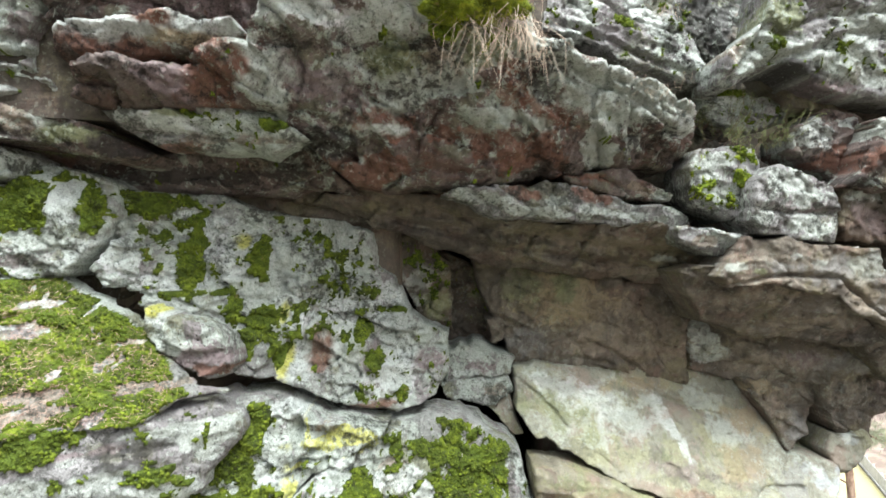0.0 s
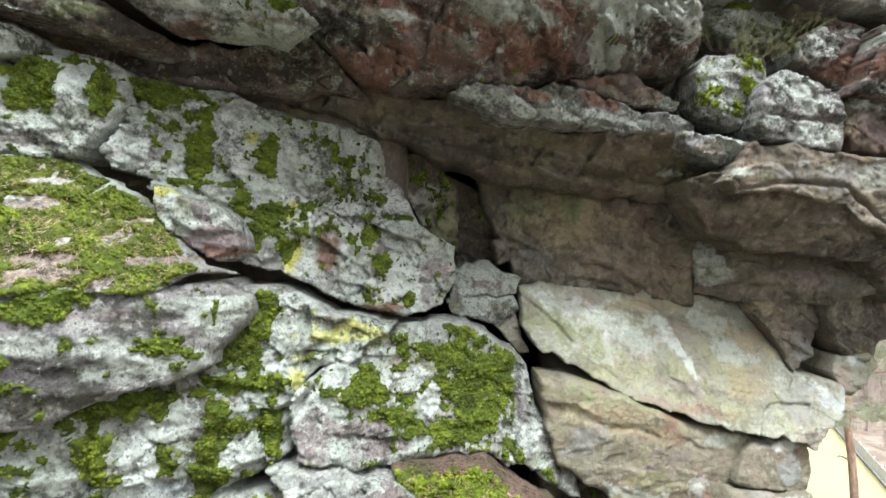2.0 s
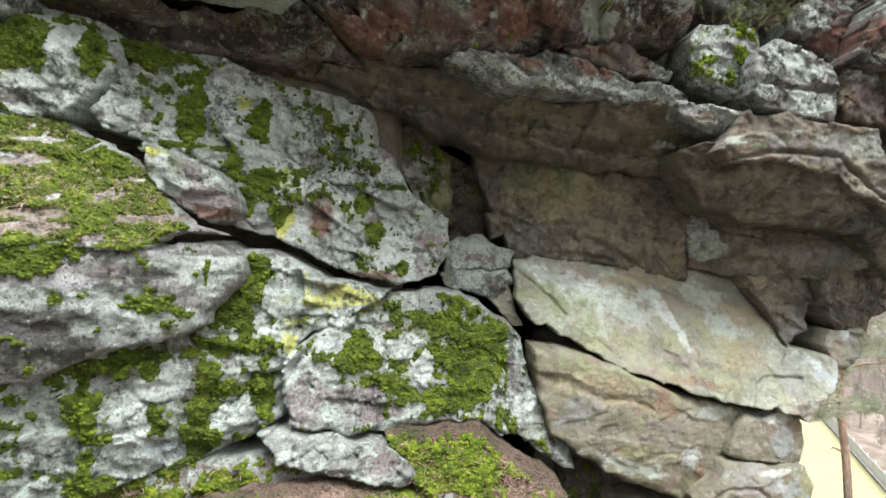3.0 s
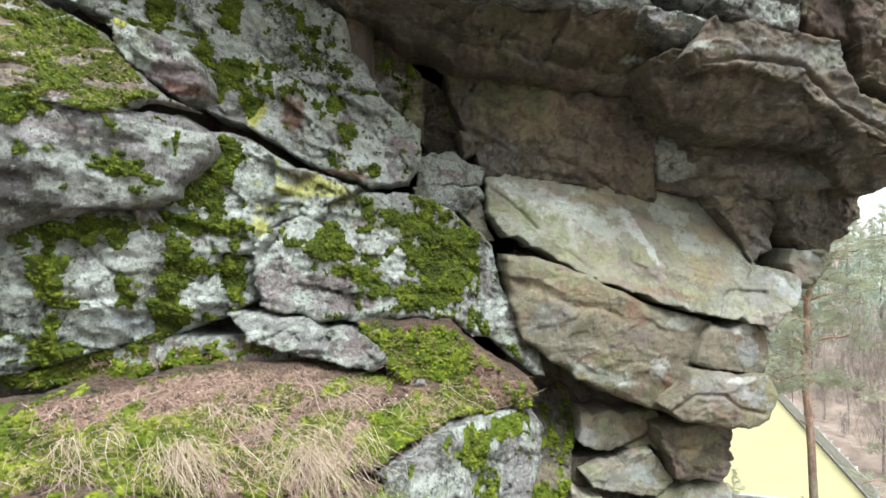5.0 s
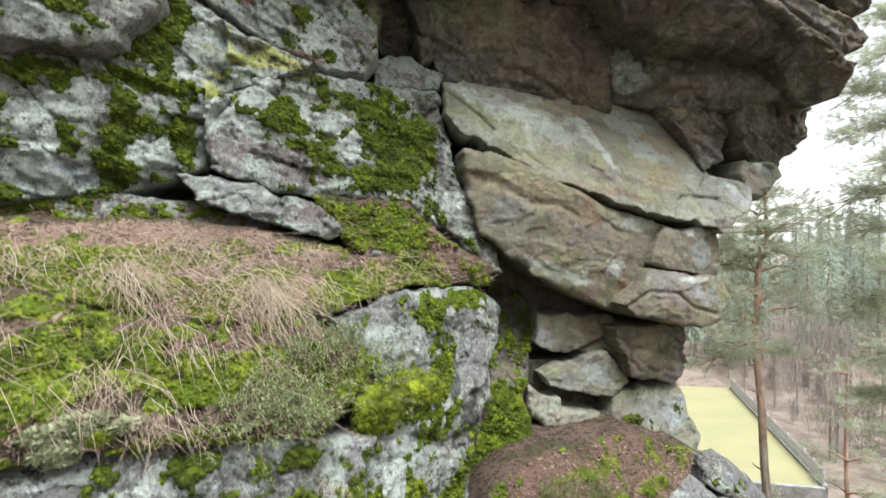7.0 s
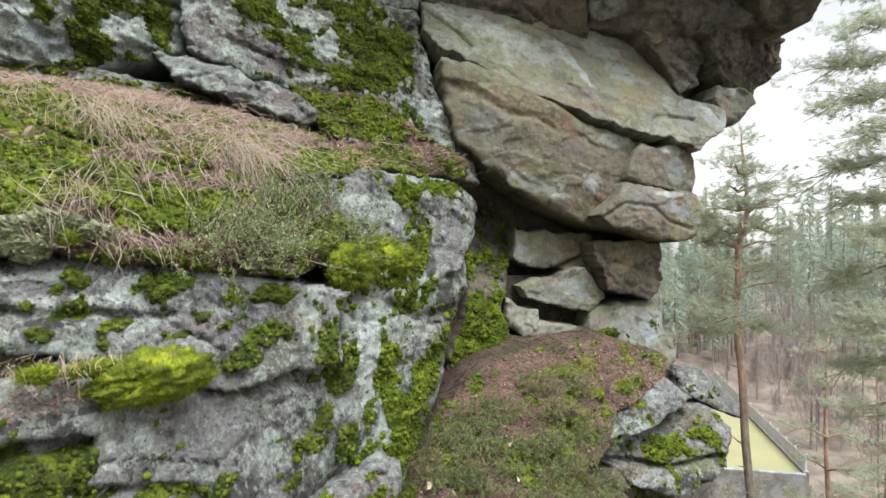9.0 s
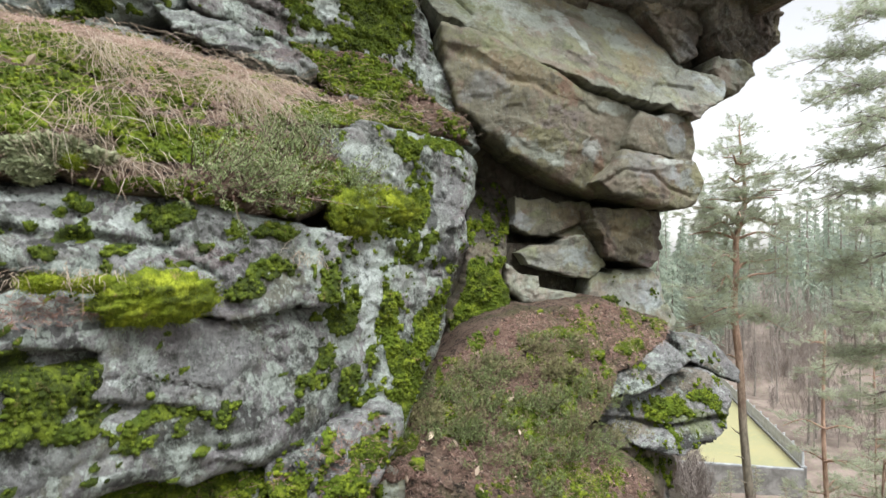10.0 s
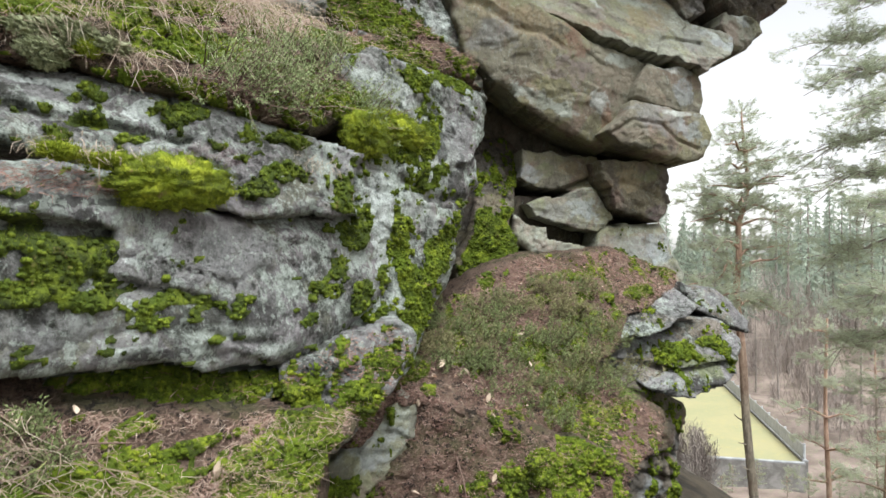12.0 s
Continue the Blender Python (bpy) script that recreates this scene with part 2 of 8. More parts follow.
# ---- noise on arrays ----
def hash2(ix, iy, seed):
    h = (ix.astype(np.int64) * 374761393 + iy.astype(np.int64) * 668265263 + seed * 974634777) & 0xFFFFFFFF
    h = ((h ^ (h >> 13)) * 1274126177) & 0xFFFFFFFF
    h = ((h ^ (h >> 16)) * 2246822519) & 0xFFFFFFFF
    return ((h ^ (h >> 15)) & 0xFFFFFF) / float(0x1000000)


def perlin(x, y, seed=0):
    ix, iy = np.floor(x), np.floor(y)
    fx, fy = x - ix, y - iy
    u, v = fx * fx * fx * (fx * (fx * 6 - 15) + 10), fy * fy * fy * (fy * (fy * 6 - 15) + 10)

    def corner(dx, dy):
        a = hash2(ix + dx, iy + dy, seed) * 2 * np.pi
        return np.cos(a) * (fx - dx) + np.sin(a) * (fy - dy)

    low = corner(0, 0) * (1 - u) + corner(1, 0) * u
    high = corner(0, 1) * (1 - u) + corner(1, 1) * u
    return (low * (1 - v) + high * v) * 1.4


def fbm(x, y, octaves=4, seed=0, gain=0.5):
    total, size = np.zeros_like(x), 1.0
    for k in range(octaves):
        total += size * perlin(x * 2 ** k + 17.3 * k, y * 2 ** k - 9.1 * k, seed + k)
        size *= gain
    return total


def cells(x, y, seed=0):
    """Distance to the nearest and second nearest cell centre, the nearest cell's random value, and a random slope across that cell."""
    ix, iy = np.floor(x), np.floor(y)
    near, second, value, slope = np.full(x.shape, 9.0), np.full(x.shape, 9.0), np.zeros(x.shape), np.zeros(x.shape)
    for dx in (-1, 0, 1):
        for dy in (-1, 0, 1):
            cx, cy = ix + dx, iy + dy
            ox, oy = x - cx - hash2(cx, cy, seed), y - cy - hash2(cx, cy, seed + 5)
            d = np.hypot(ox, oy)
            closer = d < near
            second = np.where(closer, near, np.minimum(second, d))
            value = np.where(closer, hash2(cx, cy, seed + 9), value)
            a = hash2(cx, cy, seed + 13) * 2 * np.pi
            slope = np.where(closer, np.cos(a) * ox + np.sin(a) * oy, slope)
            near = np.where(closer, d, near)
    return near, second, value, slope


def smooth(v, low, high):
    v = np.clip((v - low) / (high - low), 0, 1)
    return v * v * (3 - 2 * v)


# ---- mesh helpers ----
def mesh_object(name, verts, faces, material, parent=None, smooth_faces=True):
    me = bpy.data.meshes.new(name)
    verts, faces = np.asarray(verts, dtype=np.float32), np.asarray(faces, dtype=np.int32)
    k = faces.shape[1]
    me.vertices.add(len(verts))
    me.vertices.foreach_set("co", verts.ravel())
    me.loops.add(faces.size)
    me.loops.foreach_set("vertex_index", faces.ravel())
    me.polygons.add(len(faces))
    me.polygons.foreach_set("loop_start", np.arange(0, faces.size, k, dtype=np.int32))
    me.polygons.foreach_set("use_smooth", np.full(len(faces), smooth_faces))
    me.update(calc_edges=True)
    me.materials.append(material)
    ob = new(name, me)
    if parent is not None:
        ob.parent = parent
    return ob


def blades(roots, tips, width, bend=None):
    """Thin leaf triangles or bent strips from roots to tips; returns vertices and triangles."""
    roots, tips = np.asarray(roots, float), np.asarray(tips, float)
    way = tips - roots
    side = np.cross(way, np.array([0.31, -0.9, 0.25]))
    side /= np.linalg.norm(side, axis=1)[:, None] + 1e-9
    w = np.asarray(width, float).reshape(-1, 1) * 0.5
    n = len(roots)
    if bend is None:
        v = np.stack([roots - side * w, roots + side * w, tips], 1).reshape(-1, 3)
        f = np.arange(3 * n).reshape(-1, 3)
        return v, f
    mid = (roots + tips) / 2 + bend
    quarter, late = roots * 0.5625 + mid * 0.375 + tips * 0.0625 + bend * 0.19, roots * 0.0625 + mid * 0.375 + tips * 0.5625 + bend * 0.19
    v = np.stack([roots - side * w, roots + side * w, quarter - side * w, quarter + side * w, mid - side * w * 0.9, mid + side * w * 0.9,
                  late - side * w * 0.7, late + side * w * 0.7, tips], 1).reshape(-1, 3)
    one = np.array([[0, 1, 3], [0, 3, 2], [2, 3, 5], [2, 5, 4], [4, 5, 7], [4, 7, 6], [6, 7, 8]])
    f = (one[None] + 9 * np.arange(n)[:, None, None]).reshape(-1, 3)
    return v, f


def joined(pieces):
    vs, fs, at = [], [], 0
    for v, f in pieces:
        vs.append(v)
        fs.append(np.asarray(f) + at)
        at += len(v)
    return np.concatenate(vs), np.concatenate(fs)


# ---- the rock builder ----
# the black tone serves dark crust and wet streaks, and painted shade in recesses
STAIN = {"white": (0.49, 0.53, 0.49), "yellow": (0.50, 0.50, 0.085), "rust": (0.155, 0.070, 0.045), "black_and_shade": (0.026, 0.024, 0.022), "pale": (0.36, 0.395, 0.35),
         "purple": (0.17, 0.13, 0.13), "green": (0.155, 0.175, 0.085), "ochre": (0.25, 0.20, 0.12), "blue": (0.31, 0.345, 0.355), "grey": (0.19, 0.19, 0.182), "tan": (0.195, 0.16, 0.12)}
FACE = {}


def edge_distance(x, z, outline):
    """Signed distance to a closed outline, positive inside."""
    best, inside = np.full(x.shape, 1e9), np.zeros(x.shape, bool)
    for (x1, z1), (x2, z2) in zip(outline, outline[1:] + outline[:1]):
        dx, dz = x2 - x1, z2 - z1
        k = np.clip(((x - x1) * dx + (z - z1) * dz) / (dx * dx + dz * dz + 1e-12), 0, 1)
        best = np.minimum(best, np.hypot(x - x1 - k * dx, z - z1 - k * dz))
        if abs(dz) > 1e-9:
            inside ^= ((z1 > z) != (z2 > z)) & (x < dx * (z - z1) / dz + x1)
    return np.where(inside, best, -best)


def spot_weight(x, z, spot, seed):
    _, cx, cz, rx, rz, ang = spot
    c, s = math.cos(radians(ang)), math.sin(radians(ang))
    u, v = (x - cx) * c + (z - cz) * s, -(x - cx) * s + (z - cz) * c
    return np.hypot(u / max(rx, 0.02), v / max(rz, 0.02)) + 0.6 * fbm(x * 5, z * 5, 5, seed, 0.65)


def jagged(outline, seed):
    """The outline with broken, angular edges between its corners."""
    rng = np.random.default_rng(seed)
    for reach in (0.16, 0.07):
        out = []
        for (x1, z1), (x2, z2) in zip(outline, outline[1:] + outline[:1]):
            length = math.hypot(x2 - x1, z2 - z1)
            n = max(1, int(round(length / reach)))
            for i in range(n):
                k = (i + (rng.uniform(-0.3, 0.3) if i else 0)) / n
                off = rng.normal(0, 0.11) * length / n if i else 0.0
                out.append((x1 + (x2 - x1) * k - (z2 - z1) / length * off, z1 + (z2 - z1) * k + (x2 - x1) / length * off))
        outline = out
    return outline


def rock(key, name, label, kind, outline, plane, thick=0.5, edge=0.06, bulge=0.03, rough=1.0, strata=0.03, moss=-0.6, spots=(), cuts=(), cell=0.013, category="rock"):
    """One piece of rock: an outline seen from the front, a leaning face with bedding, chips, joints and a rounded rim, and its depth."""
    seed = sum(ord(ch) * (i + 3) for i, ch in enumerate(key)) % 997
    xs, zs = [p[0] for p in outline], [p[1] for p in outline]
    gx, gz = np.arange(min(xs) - 0.06, max(xs) + 0.06, cell), np.arange(min(zs) - 0.06, max(zs) + 0.06, cell)
    x, z = np.meshgrid(gx, gz)
    soil = kind == "earth"
    wave = 0.022 if soil else 0.010
    wx, wz = x + wave * fbm(x * 5, z * 5, 3, seed), z + wave * fbm(x * 5, z * 5, 3, seed + 50)
    sd = edge_distance(wx, wz, outline if soil or cell > 0.03 else jagged(outline, seed))
    c, a, b = plane
    u = z + 0.28 * x + 0.05 * fbm(x * 1.1, z * 1.1, 2, 71)
    push = 0.04 * rough * fbm(x * 1.3, z * 1.3, 3, seed + 3) + 0.008 * rough * fbm(x * 6, z * 6, 4, seed + 4, 0.55)
    calm = kind in ("pale", "ochre")
    if strata:
        strata *= 0.5 if calm else 0.65
        lay = fbm(x * 0.55 + 3.1, u * 5.5, 3, seed + 7)
        push += strata * ((lay if calm else np.round(lay * 3.0) / 3.0) * 0.75 + lay * 0.35)
    if not soil:
        if calm:
            rough *= 0.6
        v = x - 0.25 * z + 0.06 * fbm(x * 2, z * 2, 2, seed + 15)
        tall, lean = (4.2, 0.055) if strata else (2.9, 0.03)
        near, second, value, slope = cells(v * 2.6 + 0.15 * fbm(x * 4, z * 4, 2, 5), u * tall, seed)
        push += 0.034 * rough * (value - 0.5) + (0.03 if calm else lean) * rough * slope
        push -= 0.035 * rough * smooth(0.07 - (second - near), 0, 0.07) * (value > 0.55)
        near, second, value, slope = cells(v * 7 + 0.3 * fbm(x * 9, z * 9, 2, 6), u * 10, seed + 2)
        push += 0.016 * rough * (value - 0.5) + 0.03 * rough * slope
        push -= 0.012 * rough * smooth(0.08 - (second - near), 0, 0.08) * (value > 0.6)
        near, second, value, slope = cells(v * 19 + 0.5 * fbm(x * 12, z * 12, 2, 8), u * 25, seed + 4)
        push += 0.010 * rough * slope + 0.004 * rough * (value - 0.5)
        # flakes: the skin of the stone breaks off in thin steps
        skin = fbm(x * 3.6, u * 4.2, 5, seed + 16, 0.65) * 4.0
        push += (0.004 if calm else 0.007) * rough * (np.floor(skin) + smooth(skin - np.floor(skin), 0.75, 1.0))
        push += 0.005 * rough * fbm(x * 17, u * 24, 3, seed + 6, 0.6)
    else:
        push += 0.045 * fbm(x * 4, z * 6, 4, seed + 8, 0.6) + 0.02 * np.abs(fbm(x * 15, z * 22, 3, seed + 9))
    mid_x, mid_z = (min(xs) + max(xs)) / 2, (min(zs) + max(zs)) / 2
    far = np.hypot((x - mid_x) / (max(xs) - min(xs)), (z - mid_z) / (max(zs) - min(zs)))
    push += bulge * (1 - 2.2 * far ** 2)
    for line in cuts:
        deep, wide, path = line
        d, over = np.full(x.shape, 9.0), np.zeros(x.shape)
        for (x1, z1), (x2, z2) in zip(path[:-1], path[1:]):
            dx, dz = x2 - x1, z2 - z1
            k = np.clip(((wx - x1) * dx + (wz - z1) * dz) / (dx * dx + dz * dz + 1e-12), 0, 1)
            here = np.hypot(wx - x1 - k * dx, wz - z1 - k * dz)
            over = np.where(here < d, wz - z1 - k * dz, over)
            d = np.minimum(d, here)
        reach = np.where(over > 0, wide * 0.5, wide * 2.2) if deep >= 0.07 else wide
        push -= deep * np.exp(-(d / reach) ** 2)
    bevel = edge if soil else edge * np.clip(0.65 + 0.75 * fbm(x * 2.6, z * 2.6, 3, seed + 14), 0.25, 1.2)
    rim = np.clip(1 - sd / bevel, 0, 1)
    power = 2.0 if soil else 1.5
    back = bevel * (1 - np.clip(1 - rim ** power, 0, 1) ** (1 / power))
    gzz, gxx = np.gradient(sd, cell)
    steep = np.maximum(1.0, np.hypot(gxx, gzz))
    gxx, gzz = gxx / steep, gzz / steep
    outside = sd <= 0
    px, pz = np.where(outside, x - gxx * sd, x), np.where(outside, z - gzz * sd, z)
    y = c + a * px + b * pz - push + np.where(outside, edge + thick, back)
    used = (sd[:-1, :-1] > 0) | (sd[1:, :-1] > 0) | (sd[:-1, 1:] > 0) | (sd[1:, 1:] > 0)
    number = np.arange(x.size).reshape(x.shape)
    quads = np.stack([number[:-1, :-1], number[:-1, 1:], number[1:, 1:], number[1:, :-1]], -1)[used]
    keep = np.unique(quads)
    new_number = np.full(x.size, -1)
    new_number[keep] = np.arange(len(keep))
    verts = np.stack([px.ravel(), y.ravel(), pz.ravel()], 1)[keep]
    ob = mesh_object(name, verts, new_number[quads], ROCK[kind])
    tagged(ob, label, category)
    colour = np.zeros((x.size, 4), np.float32)
    green = moss + 0.5 * fbm(x * 1.9, z * 1.9, 3, 33) + 0.65 * fbm(x * 7.5, z * 5.5, 5, 34, 0.7) - 0.08
    for spot in spots:
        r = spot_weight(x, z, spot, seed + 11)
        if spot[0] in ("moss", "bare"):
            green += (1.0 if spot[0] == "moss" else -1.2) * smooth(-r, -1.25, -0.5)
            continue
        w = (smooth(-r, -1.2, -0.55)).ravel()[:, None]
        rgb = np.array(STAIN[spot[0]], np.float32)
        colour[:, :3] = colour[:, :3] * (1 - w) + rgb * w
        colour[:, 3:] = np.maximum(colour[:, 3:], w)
    bare = colour[:, 3] < 1e-4
    if spots and not bare.all():
        colour[:, :3] = np.where(colour[:, 3:] > 0, colour[:, :3] / np.maximum(colour[:, 3:], 0.05), 0.3)
        colour[:, :3] = np.clip(colour[:, :3], 0, 0.55)
    layer = ob.data.attributes.new("stain", "FLOAT_COLOR", "POINT")
    layer.data.foreach_set("color", colour[keep].ravel())
    FACE[key] = (gx, gz, y, sd)
    grow_moss(ob, key in BRIGHT_FACES, x, z, y, green - 0.25 * smooth(-sd, -0.05, 0), sd, seed)
    return ob


def grow_moss(owner, bright_face, x, z, y, green, sd, seed):
    """Cushions of moss on one face, with short blades standing out of them."""
    green = np.where(sd > 0.012, green, -1.0)
    if (green > 0.03).sum() < 30:
        return
    green = np.where(green > -0.9, green + 0.36 * fbm(x * 20, z * 15, 3, seed + 23, 0.65), green)
    near, _, value, _ = cells(x * 14 + 0.5 * fbm(x * 9, z * 9, 2, 3), z * 12, seed + 21)
    swell = np.sqrt(np.clip(green, 0, 0.4)) * (0.3 + 0.8 * value) * np.sqrt(np.clip(1 - (near / 0.95) ** 2, 0, 1))
    top = np.where(green > 0.04, y - 0.050 * swell - 0.003, y + 0.012)
    used = (green[:-1, :-1] > 0.05) | (green[1:, :-1] > 0.05) | (green[:-1, 1:] > 0.05) | (green[1:, 1:] > 0.05)
    used &= (sd[:-1, :-1] > 0.0) & (sd[1:, :-1] > 0.0) & (sd[:-1, 1:] > 0.0) & (sd[1:, 1:] > 0.0)
    if used.sum() < 20:
        return
    number = np.arange(x.size).reshape(x.shape)
    quads = np.stack([number[:-1, :-1], number[:-1, 1:], number[1:, 1:], number[1:, :-1]], -1)[used]
    keep = np.unique(quads)
    order = np.full(x.size, -1)
    order[keep] = np.arange(len(keep))
    verts = np.stack([x.ravel(), top.ravel(), z.ravel()], 1)
    ob = mesh_object("moss", verts[keep], order[quads], BRIGHT_MOSS if bright_face else MOSS, owner)
    tagged(ob, "bright green moss cushions" if bright_face else "dark green moss cushions", kind="stuff")
    # one dome for each small clump, crowded where the moss is thick
    rng = np.random.default_rng(seed)
    step = 0.0148
    bx, bz = np.meshgrid(np.arange(x.min(), x.max(), step), np.arange(z.min(), z.max(), step))
    bx, bz = (bx + rng.uniform(-0.6, 0.6, bx.shape) * step).ravel(), (bz + rng.uniform(-0.6, 0.6, bz.shape) * step).ravel()
    cell = x[0, 1] - x[0, 0]
    col_at = np.clip(np.round((bx - x[0, 0]) / cell).astype(int), 0, x.shape[1] - 1)
    row_at = np.clip(np.round((bz - z[0, 0]) / cell).astype(int), 0, x.shape[0] - 1)
    much = green[row_at, col_at]
    chosen = (much > 0.0) & (rng.random(len(much)) < 0.3 + 2.0 * much)
    bx, bz, by, much = bx[chosen], bz[chosen], np.minimum(y, top)[row_at, col_at][chosen], np.clip(much[chosen], 0, 0.45)
    if not len(bx):
        return
    size = (0.004 + 0.010 * np.sqrt(much)) * rng.uniform(0.45, 1.5, len(bx))
    rings, around = 2, 6
    tilt = np.linspace(0.12, 1.0, rings) * np.pi * 0.56
    turn_at = np.linspace(0, 2 * np.pi, around, endpoint=False)
    unit = np.concatenate([[[0, -1, 0]], *[np.stack([np.sin(t) * np.cos(turn_at), np.full(around, -np.cos(t)), np.sin(t) * np.sin(turn_at)], 1) for t in tilt]])
    k = np.arange(around)
    faces = [np.stack([np.zeros(around, int), 1 + k, 1 + (k + 1) % around], 1)]
    for r in range(rings - 1):
        a, b = 1 + r * around, 1 + (r + 1) * around
        faces += [np.stack([a + k, b + k, b + (k + 1) % around], 1), np.stack([a + k, b + (k + 1) % around, a + (k + 1) % around], 1)]
    faces = np.concatenate(faces)
    wobble = 1 + rng.normal(0, 0.08, (len(bx), len(unit), 1))
    shape = size[:, None] * np.stack([rng.uniform(0.8, 1.4, len(bx)), rng.uniform(0.5, 1.3, len(bx)), rng.uniform(0.7, 1.1, len(bx))], 1)
    dome = np.stack([bx, by + 0.002, bz], 1)[:, None] + unit[None] * shape[:, None] * wobble
    faces = (faces[None] + len(unit) * np.arange(len(bx))[:, None, None]).reshape(-1, 3)
    tagged(mesh_object("clumps", dome.reshape(-1, 3), faces, BRIGHT_CLUMP if bright_face else CLUMP, ob), kind="stuff")
    count = min(len(bx) * 14, 60000)
    one, at = rng.integers(0, len(bx), count), rng.integers(0, 1 + 2 * around, count)
    root = dome[one, at]
    way = unit[at] * 0.7 + np.array([0, -0.2, 0.5]) + rng.normal(0, 0.22, (count, 3))
    way /= np.linalg.norm(way, axis=1)[:, None]
    v, f = blades(root, root + way * rng.uniform(0.006, 0.018, (count, 1)), rng.uniform(0.0010, 0.0018, count))
    tagged(mesh_object("fuzz", v, f, BRIGHT_BLADE if bright_face else BLADE, ob, False), kind="stuff")


def seat(key, x, z, reach=0.06):
    """The foremost y of a rock face near x and z, for what sits on its rim."""
    return min(float(on_face(key, x + i * reach, z + k * reach)) for i in (-1, 0, 1) for k in (-2, -1, 0, 1))


def on_face(key, x, z):
    """The y of a rock face at x and z."""
    gx, gz, y, sd = FACE[key]
    i = np.clip(np.round((np.asarray(x) - gx[0]) / (gx[1] - gx[0])).astype(int), 0, len(gx) - 1)
    k = np.clip(np.round((np.asarray(z) - gz[0]) / (gz[1] - gz[0])).astype(int), 0, len(gz) - 1)
    return y[k, i]


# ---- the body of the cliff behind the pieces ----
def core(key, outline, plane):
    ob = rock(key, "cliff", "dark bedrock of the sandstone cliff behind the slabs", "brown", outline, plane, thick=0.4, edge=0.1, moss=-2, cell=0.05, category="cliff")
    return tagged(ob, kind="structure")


core("core_a", [(-4.0, 6.3), (4.3, 6.0), (5.2, 6.4), (5.2, 9.2), (-4.0, 9.2)], (5.75, 0.30, 0.0))
core("core_b", [(-4.0, 2.6), (-0.35, 2.6), (-0.35, 6.8), (-4.0, 6.8)], (6.0, 0.55, 0.0))
core("core_d", [(-3.2, -1.0), (0.3, -1.0), (0.5, 3.4), (-3.2, 3.4)], (4.9, 0.9, 0.0))
core("core_e", [(-0.2, -1.5), (2.1, -1.5), (2.3, 1.8), (-0.2, 2.4)], (5.7, 0.1, 0.0))
core("core_f", [(0.7, 1.4), (2.5, 1.4), (2.75, 2.4), (3.05, 3.3), (3.15, 4.0), (3.1, 4.45), (0.9, 4.3)], (6.45, 0.02, 0.0))
core("core_i", [(2.7, 3.9), (3.35, 3.9), (3.7, 4.35), (3.8, 5.3), (2.7, 5.5)], (6.9, 0.0, 0.0))
core("core_g", [(-3.0, -2.4), (-0.4, -2.4), (-0.4, 0.9), (-3.0, 0.9)], (3.1, 0.95, 0.1))
core("core_h", [(0.0, -3.0), (2.3, -3.0), (2.2, 0.5), (0.0, 0.5)], (4.35, 0.25, 0.1))


def prism(name, outline, low, high, material, parent=None):
    """An upright body over a plan outline."""
    bm = bmesh.new()
    base = [bm.verts.new((x, y, low)) for x, y in outline]
    face = bm.faces.new(base)
    top = bmesh.ops.extrude_face_region(bm, geom=[face])
    bmesh.ops.translate(bm, verts=[v for v in top["geom"] if isinstance(v, bmesh.types.BMVert)], vec=(0, 0, high - low))
    bmesh.ops.recalc_face_normals(bm, faces=bm.faces)
    me = bpy.data.meshes.new(name)
    bm.to_mesh(me)
    bm.free()
    me.materials.append(material)
    ob = new(name, me)
    ob.parent = parent
    return ob


# the solid mass of the cliff, with a deep cleft between its halves
# unseen bulk, added so sky light cannot leak in behind the slabs
for plan, low, high in (([(-4.5, 3.3), (-2.2, 4.0), (0.9, 5.25), (1.6, 6.25), (4.4, 7.0), (4.8, 11.0), (-4.5, 11.0)], 6.75, 9.3),
                        ([(-4.5, 3.0), (-2.2, 4.75), (-0.45, 6.1), (-0.45, 11.0), (-4.5, 11.0)], 2.5, 6.75),
                        ([(1.0, 7.0), (2.7, 7.0), (3.1, 11.0), (1.0, 11.0)], 2.0, 4.2),
                        ([(1.0, 7.0), (2.9, 7.0), (3.6, 7.3), (4.2, 11.0), (1.0, 11.0)], 4.2, 6.75),
                        ([(-0.46, 9.2), (1.01, 9.2), (1.01, 11.0), (-0.46, 11.0)], 2.0, 6.75),
                        ([(-4.5, 2.4), (-2.0, 3.5), (0.4, 5.6), (2.2, 6.3), (2.6, 7.0), (3.2, 11.0), (-4.5, 11.0)], -3.0, 2.5)):
    tagged(prism("cliff", plan, low, high, ROCK["brown"]), "solid sandstone body of the cliff", "cliff", kind="structure")

